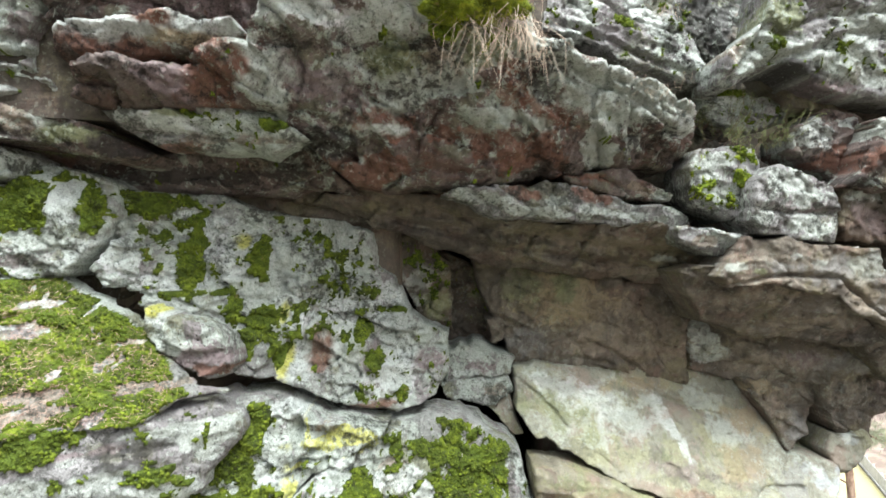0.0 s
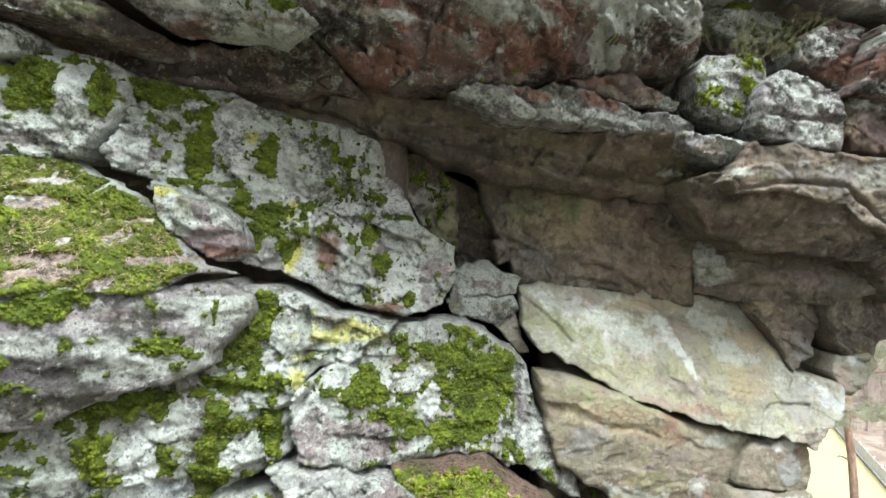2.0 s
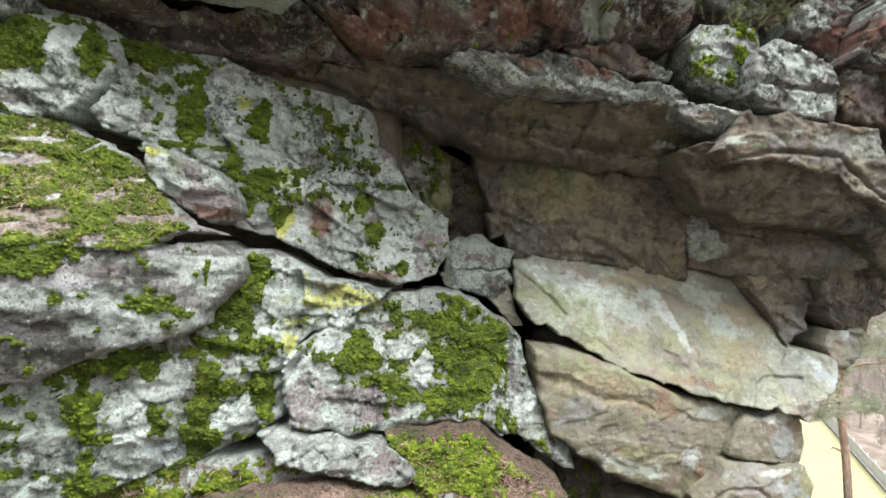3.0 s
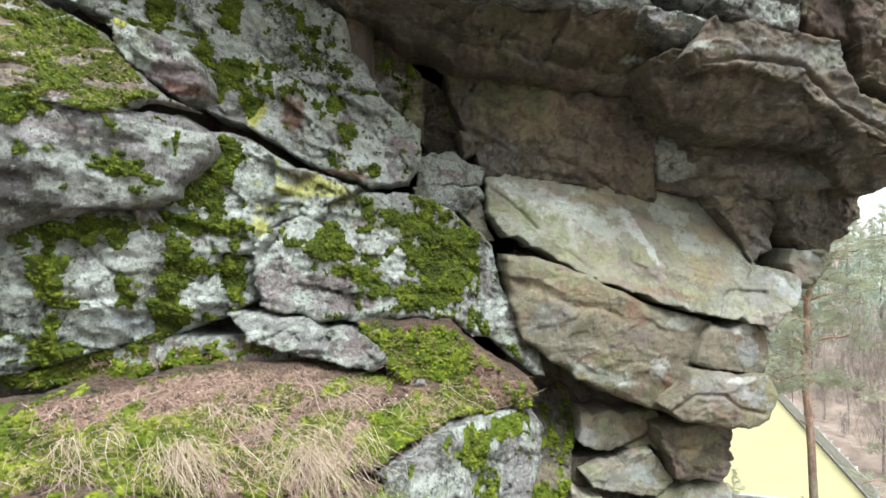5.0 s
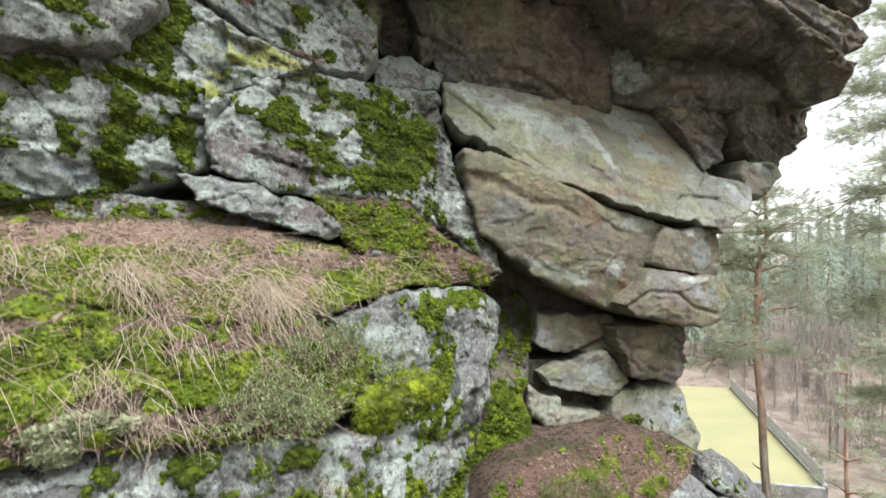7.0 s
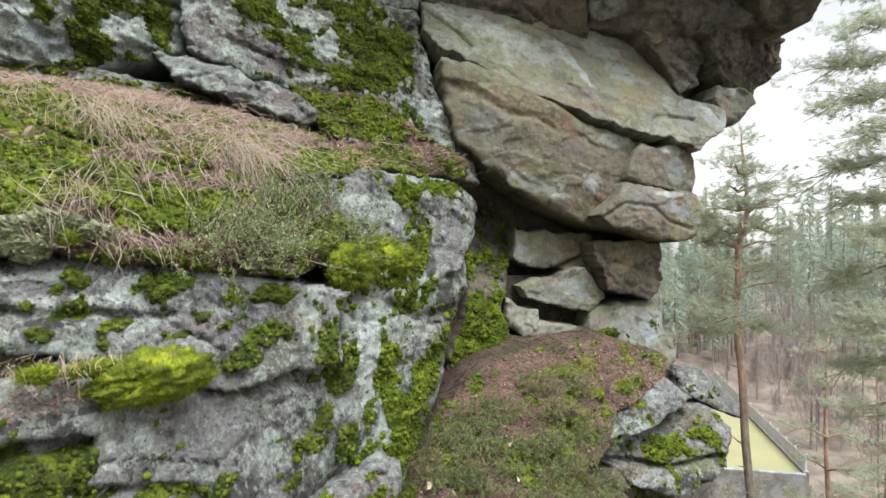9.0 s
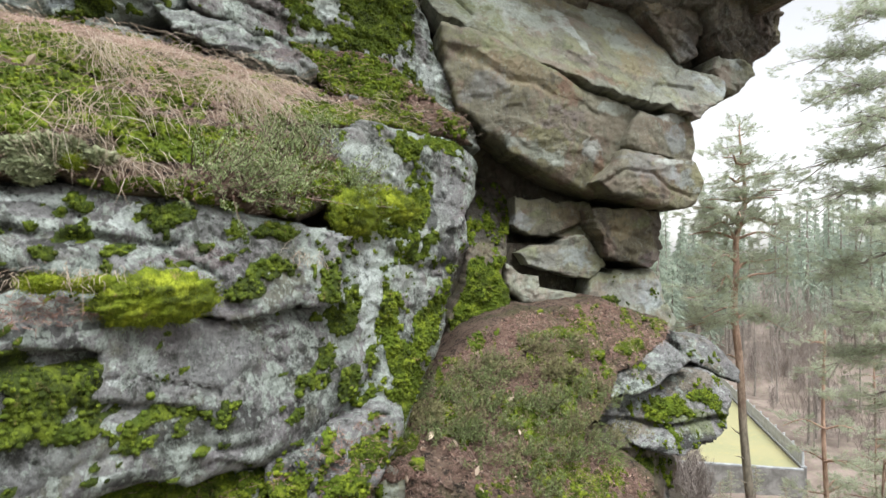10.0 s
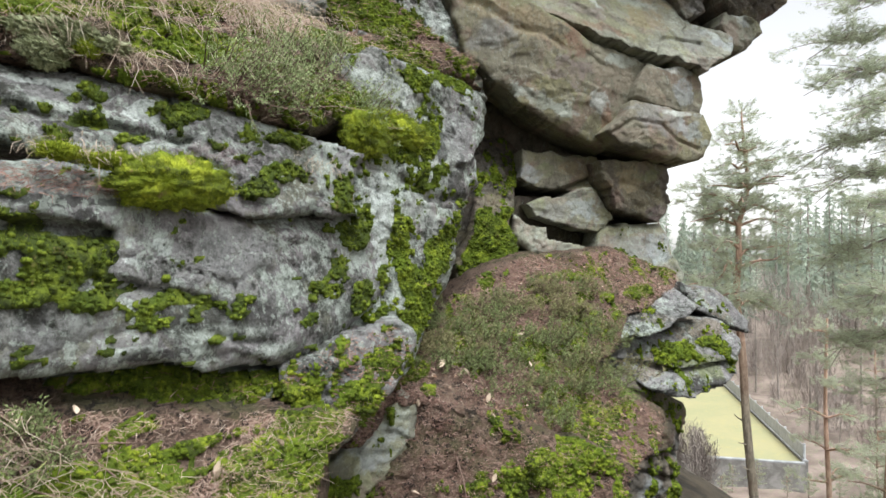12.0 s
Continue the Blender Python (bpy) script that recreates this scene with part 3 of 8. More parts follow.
# ---- rock pieces: outline in x and z, face y = c + a x + b z ----
rock("A", "rock_roof", "red-brown overhanging sandstone mass with pale lichen patches", "red",
     [(-1.95, 6.99), (-1.45, 7.02), (-1.07, 7.14), (-0.83, 7.61), (0.35, 7.76), (0.60, 7.31), (1.26, 7.19), (1.44, 7.16), (1.86, 7.01), (1.93, 6.82), (1.78, 6.62), (0.90, 6.56), (0.31, 6.45), (-0.33, 6.40), (-0.62, 6.44), (-0.80, 6.59), (-0.96, 6.76), (-1.04, 6.81), (-1.83, 6.77), (-2.01, 6.82)],
     (11.508, 0.403, -1.027), strata=0.075, rough=1.6, edge=0.1, moss=-0.75,
     spots=[('white', 0.0, 7.33, 0.95, 0.09, 0), ('pale', 0.75, 7.22, 0.5, 0.12, -20), ('pale', -0.2, 7.05, 0.6, 0.08, -5), ('white', -0.45, 7.28, 0.46, 0.10, 0), ('pale', 0.16, 7.18, 0.35, 0.09, 0), ('pale', 1.21, 7.08, 0.36, 0.16, -28), ('purple', -0.74, 6.96, 0.48, 0.14, -15), ('purple', -1.50, 6.90, 0.20, 0.14, 0), ('pale', -1.06, 6.96, 0.24, 0.19, 0), ('rust', 0.53, 7.05, 0.26, 0.19, -12), ('rust', 0.45, 6.70, 0.51, 0.14, -8), ('rust', 0.82, 6.95, 0.22, 0.20, 0), ('rust', -0.53, 6.54, 0.34, 0.13, 0), ('rust', -1.27, 6.93, 0.17, 0.19, 0), ('rust', -0.37, 6.80, 0.22, 0.11, 0), ('pale', -0.29, 6.94, 0.19, 0.08, 0), ('pale', -0.07, 7.06, 0.19, 0.18, 0), ('pale', 1.19, 6.98, 0.29, 0.20, -30), ('pale', 1.13, 6.72, 0.21, 0.12, -20)] + [('pale', 1.63, 7.01, 0.22, 0.19, 0), ('pale', 0.28, 6.85, 0.26, 0.05, -8), ('white', -0.65, 7.29, 0.42, 0.09, 0), ('white', -0.12, 7.35, 0.20, 0.10, 0), ('white', 0.77, 7.22, 0.23, 0.08, -25), ('white', 1.19, 7.15, 0.24, 0.09, -25), ('white', -0.37, 6.75, 0.14, 0.03, 0), ('white', -0.53, 6.58, 0.03, 0.03, 0), ('black_and_shade', 0.64, 7.06, 0.23, 0.11, -20), ('black_and_shade', -0.69, 6.66, 0.22, 0.08, 0), ('moss', 0.15, 7.29, 0.24, 0.09, 0), ('white', 1.78, 6.93, 0.09, 0.11, 0), ('tan', -0.08, 7.17, 0.31, 0.10, 0), ('pale', 0.77, 7.23, 0.34, 0.10, -28), ('pale', 1.37, 6.99, 0.29, 0.21, -30), ('green', 0.22, 7.25, 0.28, 0.11, 0)] + [('pale', 0.51, 6.86, 0.23, 0.04, -8), ('green', -0.28, 7.15, 0.21, 0.10, 0), ('pale', 0.97, 7.03, 0.24, 0.16, -30)],
     cuts=[(0.08, 0.02, [(-1.83, 6.77), (-1.45, 6.79), (-1.04, 6.80), (-0.82, 6.83), (-0.64, 6.74)]),
           (0.06, 0.02, [(-0.52, 6.67), (-0.24, 6.54), (0.26, 6.52), (0.89, 6.58)]),
           (0.06, 0.018, [(-0.27, 7.23), (-0.08, 7.21), (0.23, 7.18), (0.58, 7.20), (0.86, 7.14), (1.36, 7.02), (1.70, 6.84)]),
           (0.05, 0.018, [(-1.05, 7.13), (-0.70, 7.15), (-0.46, 7.18), (-0.27, 7.23)]),
           (0.06, 0.02, [(-1.83, 6.77), (-1.78, 6.90), (-1.97, 6.91)]),
           (0.05, 0.016, [(0.82, 7.16), (1.28, 7.11), (1.53, 7.05), (1.59, 6.87), (1.92, 6.83)])])
rock("B", "rock_ledge", "white-topped sandstone ledge with orange stained underside", "red",
     [(-2.09, 7.17), (-2.00, 7.22), (-1.74, 7.25), (-1.49, 7.30), (-1.35, 7.25), (-1.15, 7.27), (-1.09, 7.20), (-1.28, 7.15), (-1.52, 7.08), (-2.08, 7.03), (-2.12, 7.07)],
     (10.010, 0.300, -0.800), edge=0.05, moss=-0.7,
     spots=[('rust', -1.79, 7.10, 0.42, 0.08, 0), ('white', -1.62, 7.22, 0.62, 0.08, 0), ('rust', -1.57, 7.25, 0.12, 0.05, 0), ('ochre', -1.42, 7.16, 0.21, 0.04, 0), ('white', -1.23, 7.23, 0.14, 0.04, 0)])
rock("B0", "rock_slab", "purple-grey sandstone slab above the white ledge", "red",
     [(-2.09, 7.70), (-0.91, 7.83), (-1.13, 7.26), (-1.42, 7.31), (-1.57, 7.36), (-2.11, 7.27), (-2.22, 7.25)],
     (8.810, 0.300, -0.600), moss=-0.7,
     spots=[('purple', -1.51, 7.50, 0.71, 0.21, 0), ('purple', -1.13, 7.38, 0.21, 0.11, 0)],
     cuts=[(0.08, 0.02, [(-2.17, 7.34), (-1.81, 7.40), (-1.54, 7.38)])])
rock("C", "boulder", "weathered grey stack of layered sandstone blocks", "grey",
     [(-2.77, 7.70), (-2.17, 7.77), (-2.25, 7.25), (-2.29, 7.19), (-2.30, 7.01), (-2.18, 6.89), (-2.20, 6.79), (-2.32, 6.81), (-2.94, 6.80)],
     (6.694, 0.300, -0.300), strata=0.07, moss=-0.5,
     spots=[('pale', -2.36, 7.15, 0.11, 0.13, 0), ('pale', -2.28, 6.88, 0.15, 0.05, 0), ('purple', -2.33, 7.24, 0.11, 0.08, 0), ('white', -2.46, 6.80, 0.15, 0.04, 0), ('rust', -2.11, 6.94, 0.11, 0.07, 0)],
     cuts=[(0.1, 0.02, [(-2.70, 7.06), (-2.44, 7.08), (-2.29, 7.10)]),
           (0.1, 0.02, [(-2.72, 6.93), (-2.46, 6.96), (-2.31, 6.95)]),
           (0.08, 0.02, [(-2.74, 6.81), (-2.47, 6.85), (-2.31, 6.89)]),
           (0.07, 0.016, [(-2.68, 7.15), (-2.42, 7.17), (-2.26, 7.20)]),
           (0.07, 0.016, [(-2.71, 6.97), (-2.45, 7.00), (-2.29, 7.00)]),
           (0.06, 0.014, [(-2.30, 7.63), (-2.34, 7.35), (-2.37, 7.18), (-2.38, 7.01)])])
rock("D", "rock_ledge", "olive-stained dark sandstone ledge with thin lichen", "red",
     [(-2.90, 6.82), (-2.45, 6.82), (-2.22, 6.76), (-2.02, 6.72), (-1.75, 6.58), (-1.81, 6.51), (-2.18, 6.56), (-2.36, 6.62), (-2.97, 6.62)],
     (7.984, 0.296, -0.499), moss=-0.45,
     spots=[('green', -2.19, 6.67, 0.34, 0.07, -12), ('pale', -2.36, 6.74, 0.15, 0.04, 0), ('black_and_shade', -1.95, 6.59, 0.19, 0.06, 0), ('tan', -2.42, 6.73, 0.11, 0.08, 0)])
rock("E", "rock_ledge", "pale lichen-covered sandstone ledge under red rock", "grey",
     [(-1.96, 6.80), (-1.84, 6.83), (-1.04, 6.82), (-0.94, 6.76), (-0.82, 6.68), (-0.91, 6.62), (-1.18, 6.59), (-1.63, 6.59), (-1.77, 6.64), (-1.90, 6.73)],
     (9.675, 0.203, -0.788), strata=0.05, thick=0.15, moss=-0.5,
     spots=[('white', -1.50, 6.72, 0.50, 0.05, -3), ('white', -1.79, 6.76, 0.14, 0.05, 0), ('pale', -1.19, 6.72, 0.25, 0.06, 0), ('moss', -0.99, 6.74, 0.08, 0.05, 0), ('tan', -1.30, 6.65, 0.32, 0.03, 0), ('rust', -1.62, 6.61, 0.22, 0.03, 0), ('green', -1.54, 6.78, 0.11, 0.02, 0)],
     cuts=[(0.04, 0.012, [(-1.79, 6.68), (-1.45, 6.67), (-1.13, 6.67)])])
# black spots paint the shadow of the gap onto this slab
rock("F", "rock_slab", "dark brown recessed sandstone slab under the roof", "red",
     [(-3.27, 6.72), (-2.59, 6.71), (-1.99, 6.58), (-1.80, 6.64), (-1.30, 6.67), (-0.93, 6.73), (-0.82, 6.63), (-0.60, 6.40), (-1.41, 6.38), (-1.90, 6.38), (-2.25, 6.37), (-2.67, 6.48), (-3.39, 6.53)],
     (11.606, 0.222, -0.995), moss=-0.6,
     spots=[('black_and_shade', -2.03, 6.50, 0.83, 0.07, 0), ('black_and_shade', -1.19, 6.55, 0.24, 0.08, 0), ('tan', -1.29, 6.58, 0.12, 0.06, 0), ('green', -2.40, 6.64, 0.25, 0.06, 0)])
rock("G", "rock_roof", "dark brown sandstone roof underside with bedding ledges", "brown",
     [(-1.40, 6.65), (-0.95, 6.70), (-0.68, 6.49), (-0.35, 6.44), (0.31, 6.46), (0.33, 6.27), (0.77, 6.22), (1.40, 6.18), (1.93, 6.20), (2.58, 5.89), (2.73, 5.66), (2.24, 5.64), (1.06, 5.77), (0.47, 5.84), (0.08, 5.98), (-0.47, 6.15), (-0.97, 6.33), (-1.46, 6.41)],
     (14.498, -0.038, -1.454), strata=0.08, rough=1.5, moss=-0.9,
     spots=[('tan', -0.36, 6.38, 0.47, 0.06, -15), ('rust', 0.07, 6.42, 0.25, 0.04, 0), ('black_and_shade', -0.11, 6.10, 0.64, 0.09, -10), ('black_and_shade', 0.76, 6.07, 0.55, 0.05, -6), ('tan', 1.26, 6.05, 0.61, 0.06, -6), ('pale', 1.86, 5.92, 0.12, 0.03, 0), ('tan', -0.77, 6.44, 0.21, 0.06, 0), ('black_and_shade', -0.94, 6.42, 0.17, 0.05, 0), ('tan', 1.63, 5.81, 0.60, 0.06, -6)],
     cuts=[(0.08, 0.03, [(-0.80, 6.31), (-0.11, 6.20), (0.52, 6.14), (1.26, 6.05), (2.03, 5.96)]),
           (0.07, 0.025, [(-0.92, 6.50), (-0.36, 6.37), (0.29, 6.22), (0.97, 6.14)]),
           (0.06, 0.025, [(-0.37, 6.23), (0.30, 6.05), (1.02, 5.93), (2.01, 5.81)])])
rock("H", "rock_lip", "long sandstone lip with pale green lichen crust", "slate",
     [(-0.02, 6.38), (0.31, 6.45), (0.90, 6.49), (1.17, 6.41), (1.79, 6.34), (1.95, 6.25), (1.98, 6.18), (1.37, 6.17), (0.74, 6.21), (0.31, 6.25)],
     (6.811, 0.300, -0.300), edge=0.025, strata=0.05, moss=-0.6,
     spots=[('rust', 0.60, 6.39, 0.17, 0.06, 0), ('rust', 1.17, 6.39, 0.26, 0.05, -8), ('pale', 0.31, 6.36, 0.24, 0.06, -6), ('pale', 1.32, 6.27, 0.44, 0.04, -6), ('pale', 0.73, 6.27, 0.46, 0.04, -4), ('pale', 0.86, 6.36, 0.13, 0.06, 0)])
rock("I", "rock_nose", "thin orange-brown sandstone flake projecting from the roof", "red",
     [(0.83, 6.55), (1.16, 6.58), (1.54, 6.53), (1.79, 6.42), (1.77, 6.37), (1.36, 6.39), (1.08, 6.44)],
     (6.830, 0.300, -0.300), edge=0.04, moss=-0.7,
     spots=[('rust', 1.08, 6.53, 0.22, 0.05, -8), ('tan', 1.54, 6.45, 0.18, 0.04, -15), ('white', 1.69, 6.40, 0.09, 0.03, -15)])
rock("J", "rock_slab", "grey lichened sandstone slab with a mossy top", "slate",
     [(0.72, 7.61), (0.95, 8.59), (1.87, 8.80), (1.88, 7.82), (2.22, 7.42), (2.15, 7.30), (1.74, 7.37), (1.44, 7.39), (1.12, 7.56)],
     (2.791, 0.400, 0.262), strata=0.05, moss=-0.35,
     spots=[('white', 1.16, 7.46, 0.36, 0.08, -28), ('white', 1.62, 7.78, 0.29, 0.10, -40), ('white', 2.03, 7.47, 0.14, 0.07, -50), ('moss', 1.37, 7.73, 0.10, 0.08, 0), ('pale', 1.05, 7.84, 0.18, 0.18, 0), ('black_and_shade', 1.81, 7.56, 0.19, 0.07, -50)],
     cuts=[(0.07, 0.02, [(0.90, 7.68), (1.27, 7.59), (1.60, 7.49), (1.94, 7.39)]),
           (0.05, 0.02, [(1.19, 7.91), (1.47, 7.76), (1.82, 7.71)])])
rock("J2", "rock_slab", "recessed dark grey sandstone slab in the upper cleft", "grey",
     [(1.77, 8.85), (3.17, 9.04), (2.89, 8.01), (2.48, 7.62), (2.39, 7.42), (2.00, 7.83)],
     (4.759, 0.266, 0.083), moss=-0.6,
     spots=[('black_and_shade', 2.22, 7.95, 0.33, 0.43, 0), ('tan', 2.71, 7.89, 0.17, 0.23, 0)])
rock("K", "boulder", "broad grey-green sandstone boulder with lichen", "slate",
     [(2.35, 7.69), (2.45, 8.41), (4.13, 8.55), (4.34, 7.14), (3.45, 7.13), (3.01, 7.18), (2.61, 7.38), (2.42, 7.38), (2.16, 7.21), (2.03, 7.23), (2.06, 7.45)],
     (5.884, 0.196, -0.158), bulge=0.06, strata=0.06, rough=0.8, moss=-0.4,
     spots=[('pale', 2.98, 7.42, 0.45, 0.18, 0), ('pale', 2.60, 7.48, 0.24, 0.14, 0), ('pale', 2.27, 7.50, 0.19, 0.28, 0), ('green', 2.51, 7.73, 0.19, 0.17, 0), ('pale', 3.20, 7.68, 0.31, 0.21, 0), ('purple', 2.95, 7.24, 0.35, 0.06, 0), ('black_and_shade', 2.75, 7.35, 0.30, 0.05, -15), ('tan', 2.13, 7.57, 0.12, 0.23, 0), ('pale', 3.28, 7.35, 0.21, 0.16, 0)],
     cuts=[(0.08, 0.025, [(2.37, 7.39), (2.69, 7.49), (3.06, 7.63), (3.54, 7.70)]),
           (0.06, 0.02, [(2.49, 7.59), (2.81, 7.73), (3.37, 7.81)]),
           (0.07, 0.02, [(2.09, 7.25), (2.23, 7.42), (2.35, 7.67)])])
rock("L", "boulder", "small stacked grey sandstone flakes in the cleft", "grey",
     [(2.10, 7.24), (2.39, 7.31), (2.84, 7.21), (2.86, 7.06), (2.63, 6.98), (2.31, 6.97), (2.11, 7.10)],
     (3.547, 0.300, 0.200), moss=-0.3,
     spots=[('pale', 2.48, 7.16, 0.26, 0.08, 0), ('white', 2.28, 7.20, 0.13, 0.04, 0), ('black_and_shade', 2.64, 7.08, 0.16, 0.04, 0), ('moss', 2.34, 7.27, 0.13, 0.03, 0)])
rock("L2", "rock_ledge", "dark sandstone ledge wedged below the boulder", "brown",
     [(2.65, 7.47), (3.26, 7.29), (3.76, 7.22), (4.84, 7.27), (4.80, 7.09), (3.35, 7.10), (2.80, 7.13)],
     (3.350, 0.300, 0.200), moss=-0.5)
rock("M", "boulder", "rounded grey boulder with a rust-red underside", "red",
     [(2.70, 6.95), (2.90, 7.05), (3.27, 7.09), (3.54, 7.05), (3.43, 6.65), (3.27, 6.50), (2.92, 6.65), (2.75, 6.76)],
     (5.373, 0.300, -0.100), bulge=0.12, moss=-0.8,
     spots=[('rust', 3.13, 6.74, 0.26, 0.13, 0), ('white', 2.90, 6.90, 0.18, 0.14, 0), ('white', 3.25, 7.00, 0.19, 0.06, 0), ('purple', 3.35, 6.83, 0.13, 0.16, 0)])
rock("M0", "boulder", "cracked purple-grey sandstone boulder", "red",
     [(3.26, 6.99), (4.31, 7.09), (4.37, 6.48), (3.02, 6.45), (3.17, 6.60)],
     (4.985, 0.300, -0.100), bulge=0.1, moss=-0.7,
     spots=[('rust', 3.24, 6.69, 0.13, 0.13, 0), ('pale', 3.32, 6.90, 0.20, 0.10, 0), ('purple', 3.56, 6.66, 0.32, 0.21, 0), ('black_and_shade', 3.20, 6.52, 0.20, 0.05, 0)],
     cuts=[(0.07, 0.02, [(3.26, 6.98), (3.23, 6.77), (3.04, 6.51)])])
rock("N", "boulder", "grey boulder spotted with lichen and green moss", "slate",
     [(1.84, 6.61), (1.94, 6.77), (2.44, 6.80), (2.51, 6.63), (2.47, 6.30), (2.24, 6.21), (1.86, 6.39)],
     (5.382, 0.307, -0.097), bulge=0.08, rough=0.7, moss=-0.15,
     spots=[('pale', 1.97, 6.57, 0.13, 0.18, 0), ('pale', 2.23, 6.42, 0.19, 0.10, 0), ('pale', 2.07, 6.69, 0.19, 0.06, 0), ('moss', 2.34, 6.73, 0.13, 0.08, 0), ('moss', 2.33, 6.53, 0.12, 0.08, 0), ('black_and_shade', 1.91, 6.44, 0.06, 0.14, 0)])
rock("O", "boulder", "blocky pale pink-grey sandstone boulder with horizontal joint", "slate",
     [(2.31, 6.51), (2.54, 6.65), (3.02, 6.50), (3.09, 6.31), (3.05, 6.04), (2.37, 6.11), (2.28, 6.21)],
     (5.117, 0.300, -0.100), bulge=0.04, edge=0.04, rough=0.7, moss=-0.6,
     spots=[('pale', 2.62, 6.51, 0.26, 0.12, 0), ('pale', 2.82, 6.18, 0.20, 0.11, 0), ('pale', 2.42, 6.26, 0.08, 0.14, 0), ('purple', 2.73, 6.33, 0.27, 0.05, 0), ('pale', 2.83, 6.43, 0.20, 0.10, 0)],
     cuts=[(0.05, 0.015, [(2.36, 6.30), (2.63, 6.27), (3.04, 6.29)]),
           (0.03, 0.01, [(2.87, 6.52), (2.86, 6.26), (2.90, 6.07)])])
rock("P", "boulder", "dark lichened sandstone block beside the cube", "brown",
     [(3.11, 6.51), (3.51, 6.59), (4.47, 6.50), (4.50, 5.98), (3.15, 6.06), (3.08, 6.18)],
     (5.048, 0.251, -0.060), moss=-0.7,
     spots=[('pale', 3.26, 6.43, 0.16, 0.06, 0), ('purple', 3.38, 6.23, 0.21, 0.16, 0), ('black_and_shade', 3.22, 6.14, 0.15, 0.06, 0), ('white', 3.45, 6.41, 0.11, 0.05, 0)])
rock("Q", "boulder", "small rounded pinkish stone under the boulders", "slate",
     [(1.75, 6.18), (2.01, 6.17), (2.38, 6.14), (2.43, 5.97), (2.04, 5.95), (1.80, 6.04)],
     (6.577, 0.302, -0.300), bulge=0.08, moss=-0.7,
     spots=[('white', 2.22, 6.07, 0.15, 0.06, 0), ('tan', 1.98, 6.07, 0.14, 0.07, 0)])
rock("R", "rock_lip", "long grey streaked sandstone lip of the overhang", "brown",
     [(2.28, 6.10), (3.04, 6.04), (3.44, 6.02), (3.48, 5.86), (3.66, 5.61), (4.05, 5.52), (4.43, 5.38), (4.28, 5.23), (4.10, 5.17), (3.62, 5.30), (3.09, 5.62), (2.61, 5.71), (2.16, 5.70), (2.04, 5.79)],
     (5.549, 0.220, -0.137), edge=0.05, rough=0.6, strata=0.025, moss=-0.8,
     spots=[('grey', 3.33, 5.71, 0.19, 0.27, 50), ('pale', 2.96, 5.88, 0.36, 0.07, -12), ('grey', 3.84, 5.43, 0.31, 0.09, -32), ('black_and_shade', 2.71, 5.80, 0.20, 0.04, -10), ('tan', 3.14, 5.74, 0.32, 0.07, -40), ('tan', 2.31, 5.76, 0.24, 0.04, 0), ('grey', 3.05, 5.83, 0.30, 0.11, 0), ('grey', 2.66, 5.87, 0.24, 0.07, 0), ('pale', 2.18, 5.86, 0.18, 0.04, 0), ('tan', 3.32, 5.65, 0.16, 0.13, 0), ('green', 2.37, 5.83, 0.09, 0.03, 0), ('pale', 3.35, 5.87, 0.16, 0.13, 0)],
     cuts=[(0.06, 0.015, [(2.16, 5.73), (2.55, 5.80), (3.08, 5.78), (3.49, 5.48), (4.03, 5.28)])])
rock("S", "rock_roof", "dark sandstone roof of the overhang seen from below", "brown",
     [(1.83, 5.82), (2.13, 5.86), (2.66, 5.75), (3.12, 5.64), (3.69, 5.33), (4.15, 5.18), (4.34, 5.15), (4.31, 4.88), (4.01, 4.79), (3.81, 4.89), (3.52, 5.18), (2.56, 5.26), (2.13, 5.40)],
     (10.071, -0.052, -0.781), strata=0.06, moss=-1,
     spots=[('tan', 2.43, 5.64, 0.46, 0.13, 0), ('tan', 2.91, 5.37, 0.48, 0.11, 0), ('black_and_shade', 2.18, 5.71, 0.25, 0.07, 0), ('black_and_shade', 3.37, 5.29, 0.44, 0.11, 0)])
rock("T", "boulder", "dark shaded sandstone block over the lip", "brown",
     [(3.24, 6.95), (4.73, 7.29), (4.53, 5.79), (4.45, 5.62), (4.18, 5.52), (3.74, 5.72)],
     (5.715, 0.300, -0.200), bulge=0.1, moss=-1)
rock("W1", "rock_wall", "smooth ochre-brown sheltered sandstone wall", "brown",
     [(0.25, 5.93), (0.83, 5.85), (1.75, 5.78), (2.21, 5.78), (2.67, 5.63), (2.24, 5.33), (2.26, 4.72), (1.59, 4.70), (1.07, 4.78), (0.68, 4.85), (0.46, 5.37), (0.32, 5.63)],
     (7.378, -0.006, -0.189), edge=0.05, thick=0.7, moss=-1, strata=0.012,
     spots=[('ochre', 1.15, 5.53, 0.57, 0.26, 0), ('ochre', 0.84, 5.58, 0.26, 0.36, 0), ('green', 0.68, 5.65, 0.18, 0.20, 0), ('tan', 1.83, 5.22, 0.49, 0.32, 0), ('black_and_shade', 1.95, 5.74, 0.38, 0.06, 0), ('green', 1.09, 5.65, 0.10, 0.16, 0), ('grey', 0.80, 5.17, 0.26, 0.16, 0), ('tan', 1.32, 5.17, 0.42, 0.16, 0)],
     cuts=[(0.06, 0.025, [(1.07, 4.97), (1.22, 5.01), (1.38, 4.97), (1.54, 4.94)]),
           (0.06, 0.02, [(1.32, 5.17), (1.50, 5.09), (1.69, 4.97), (1.80, 4.92)])])
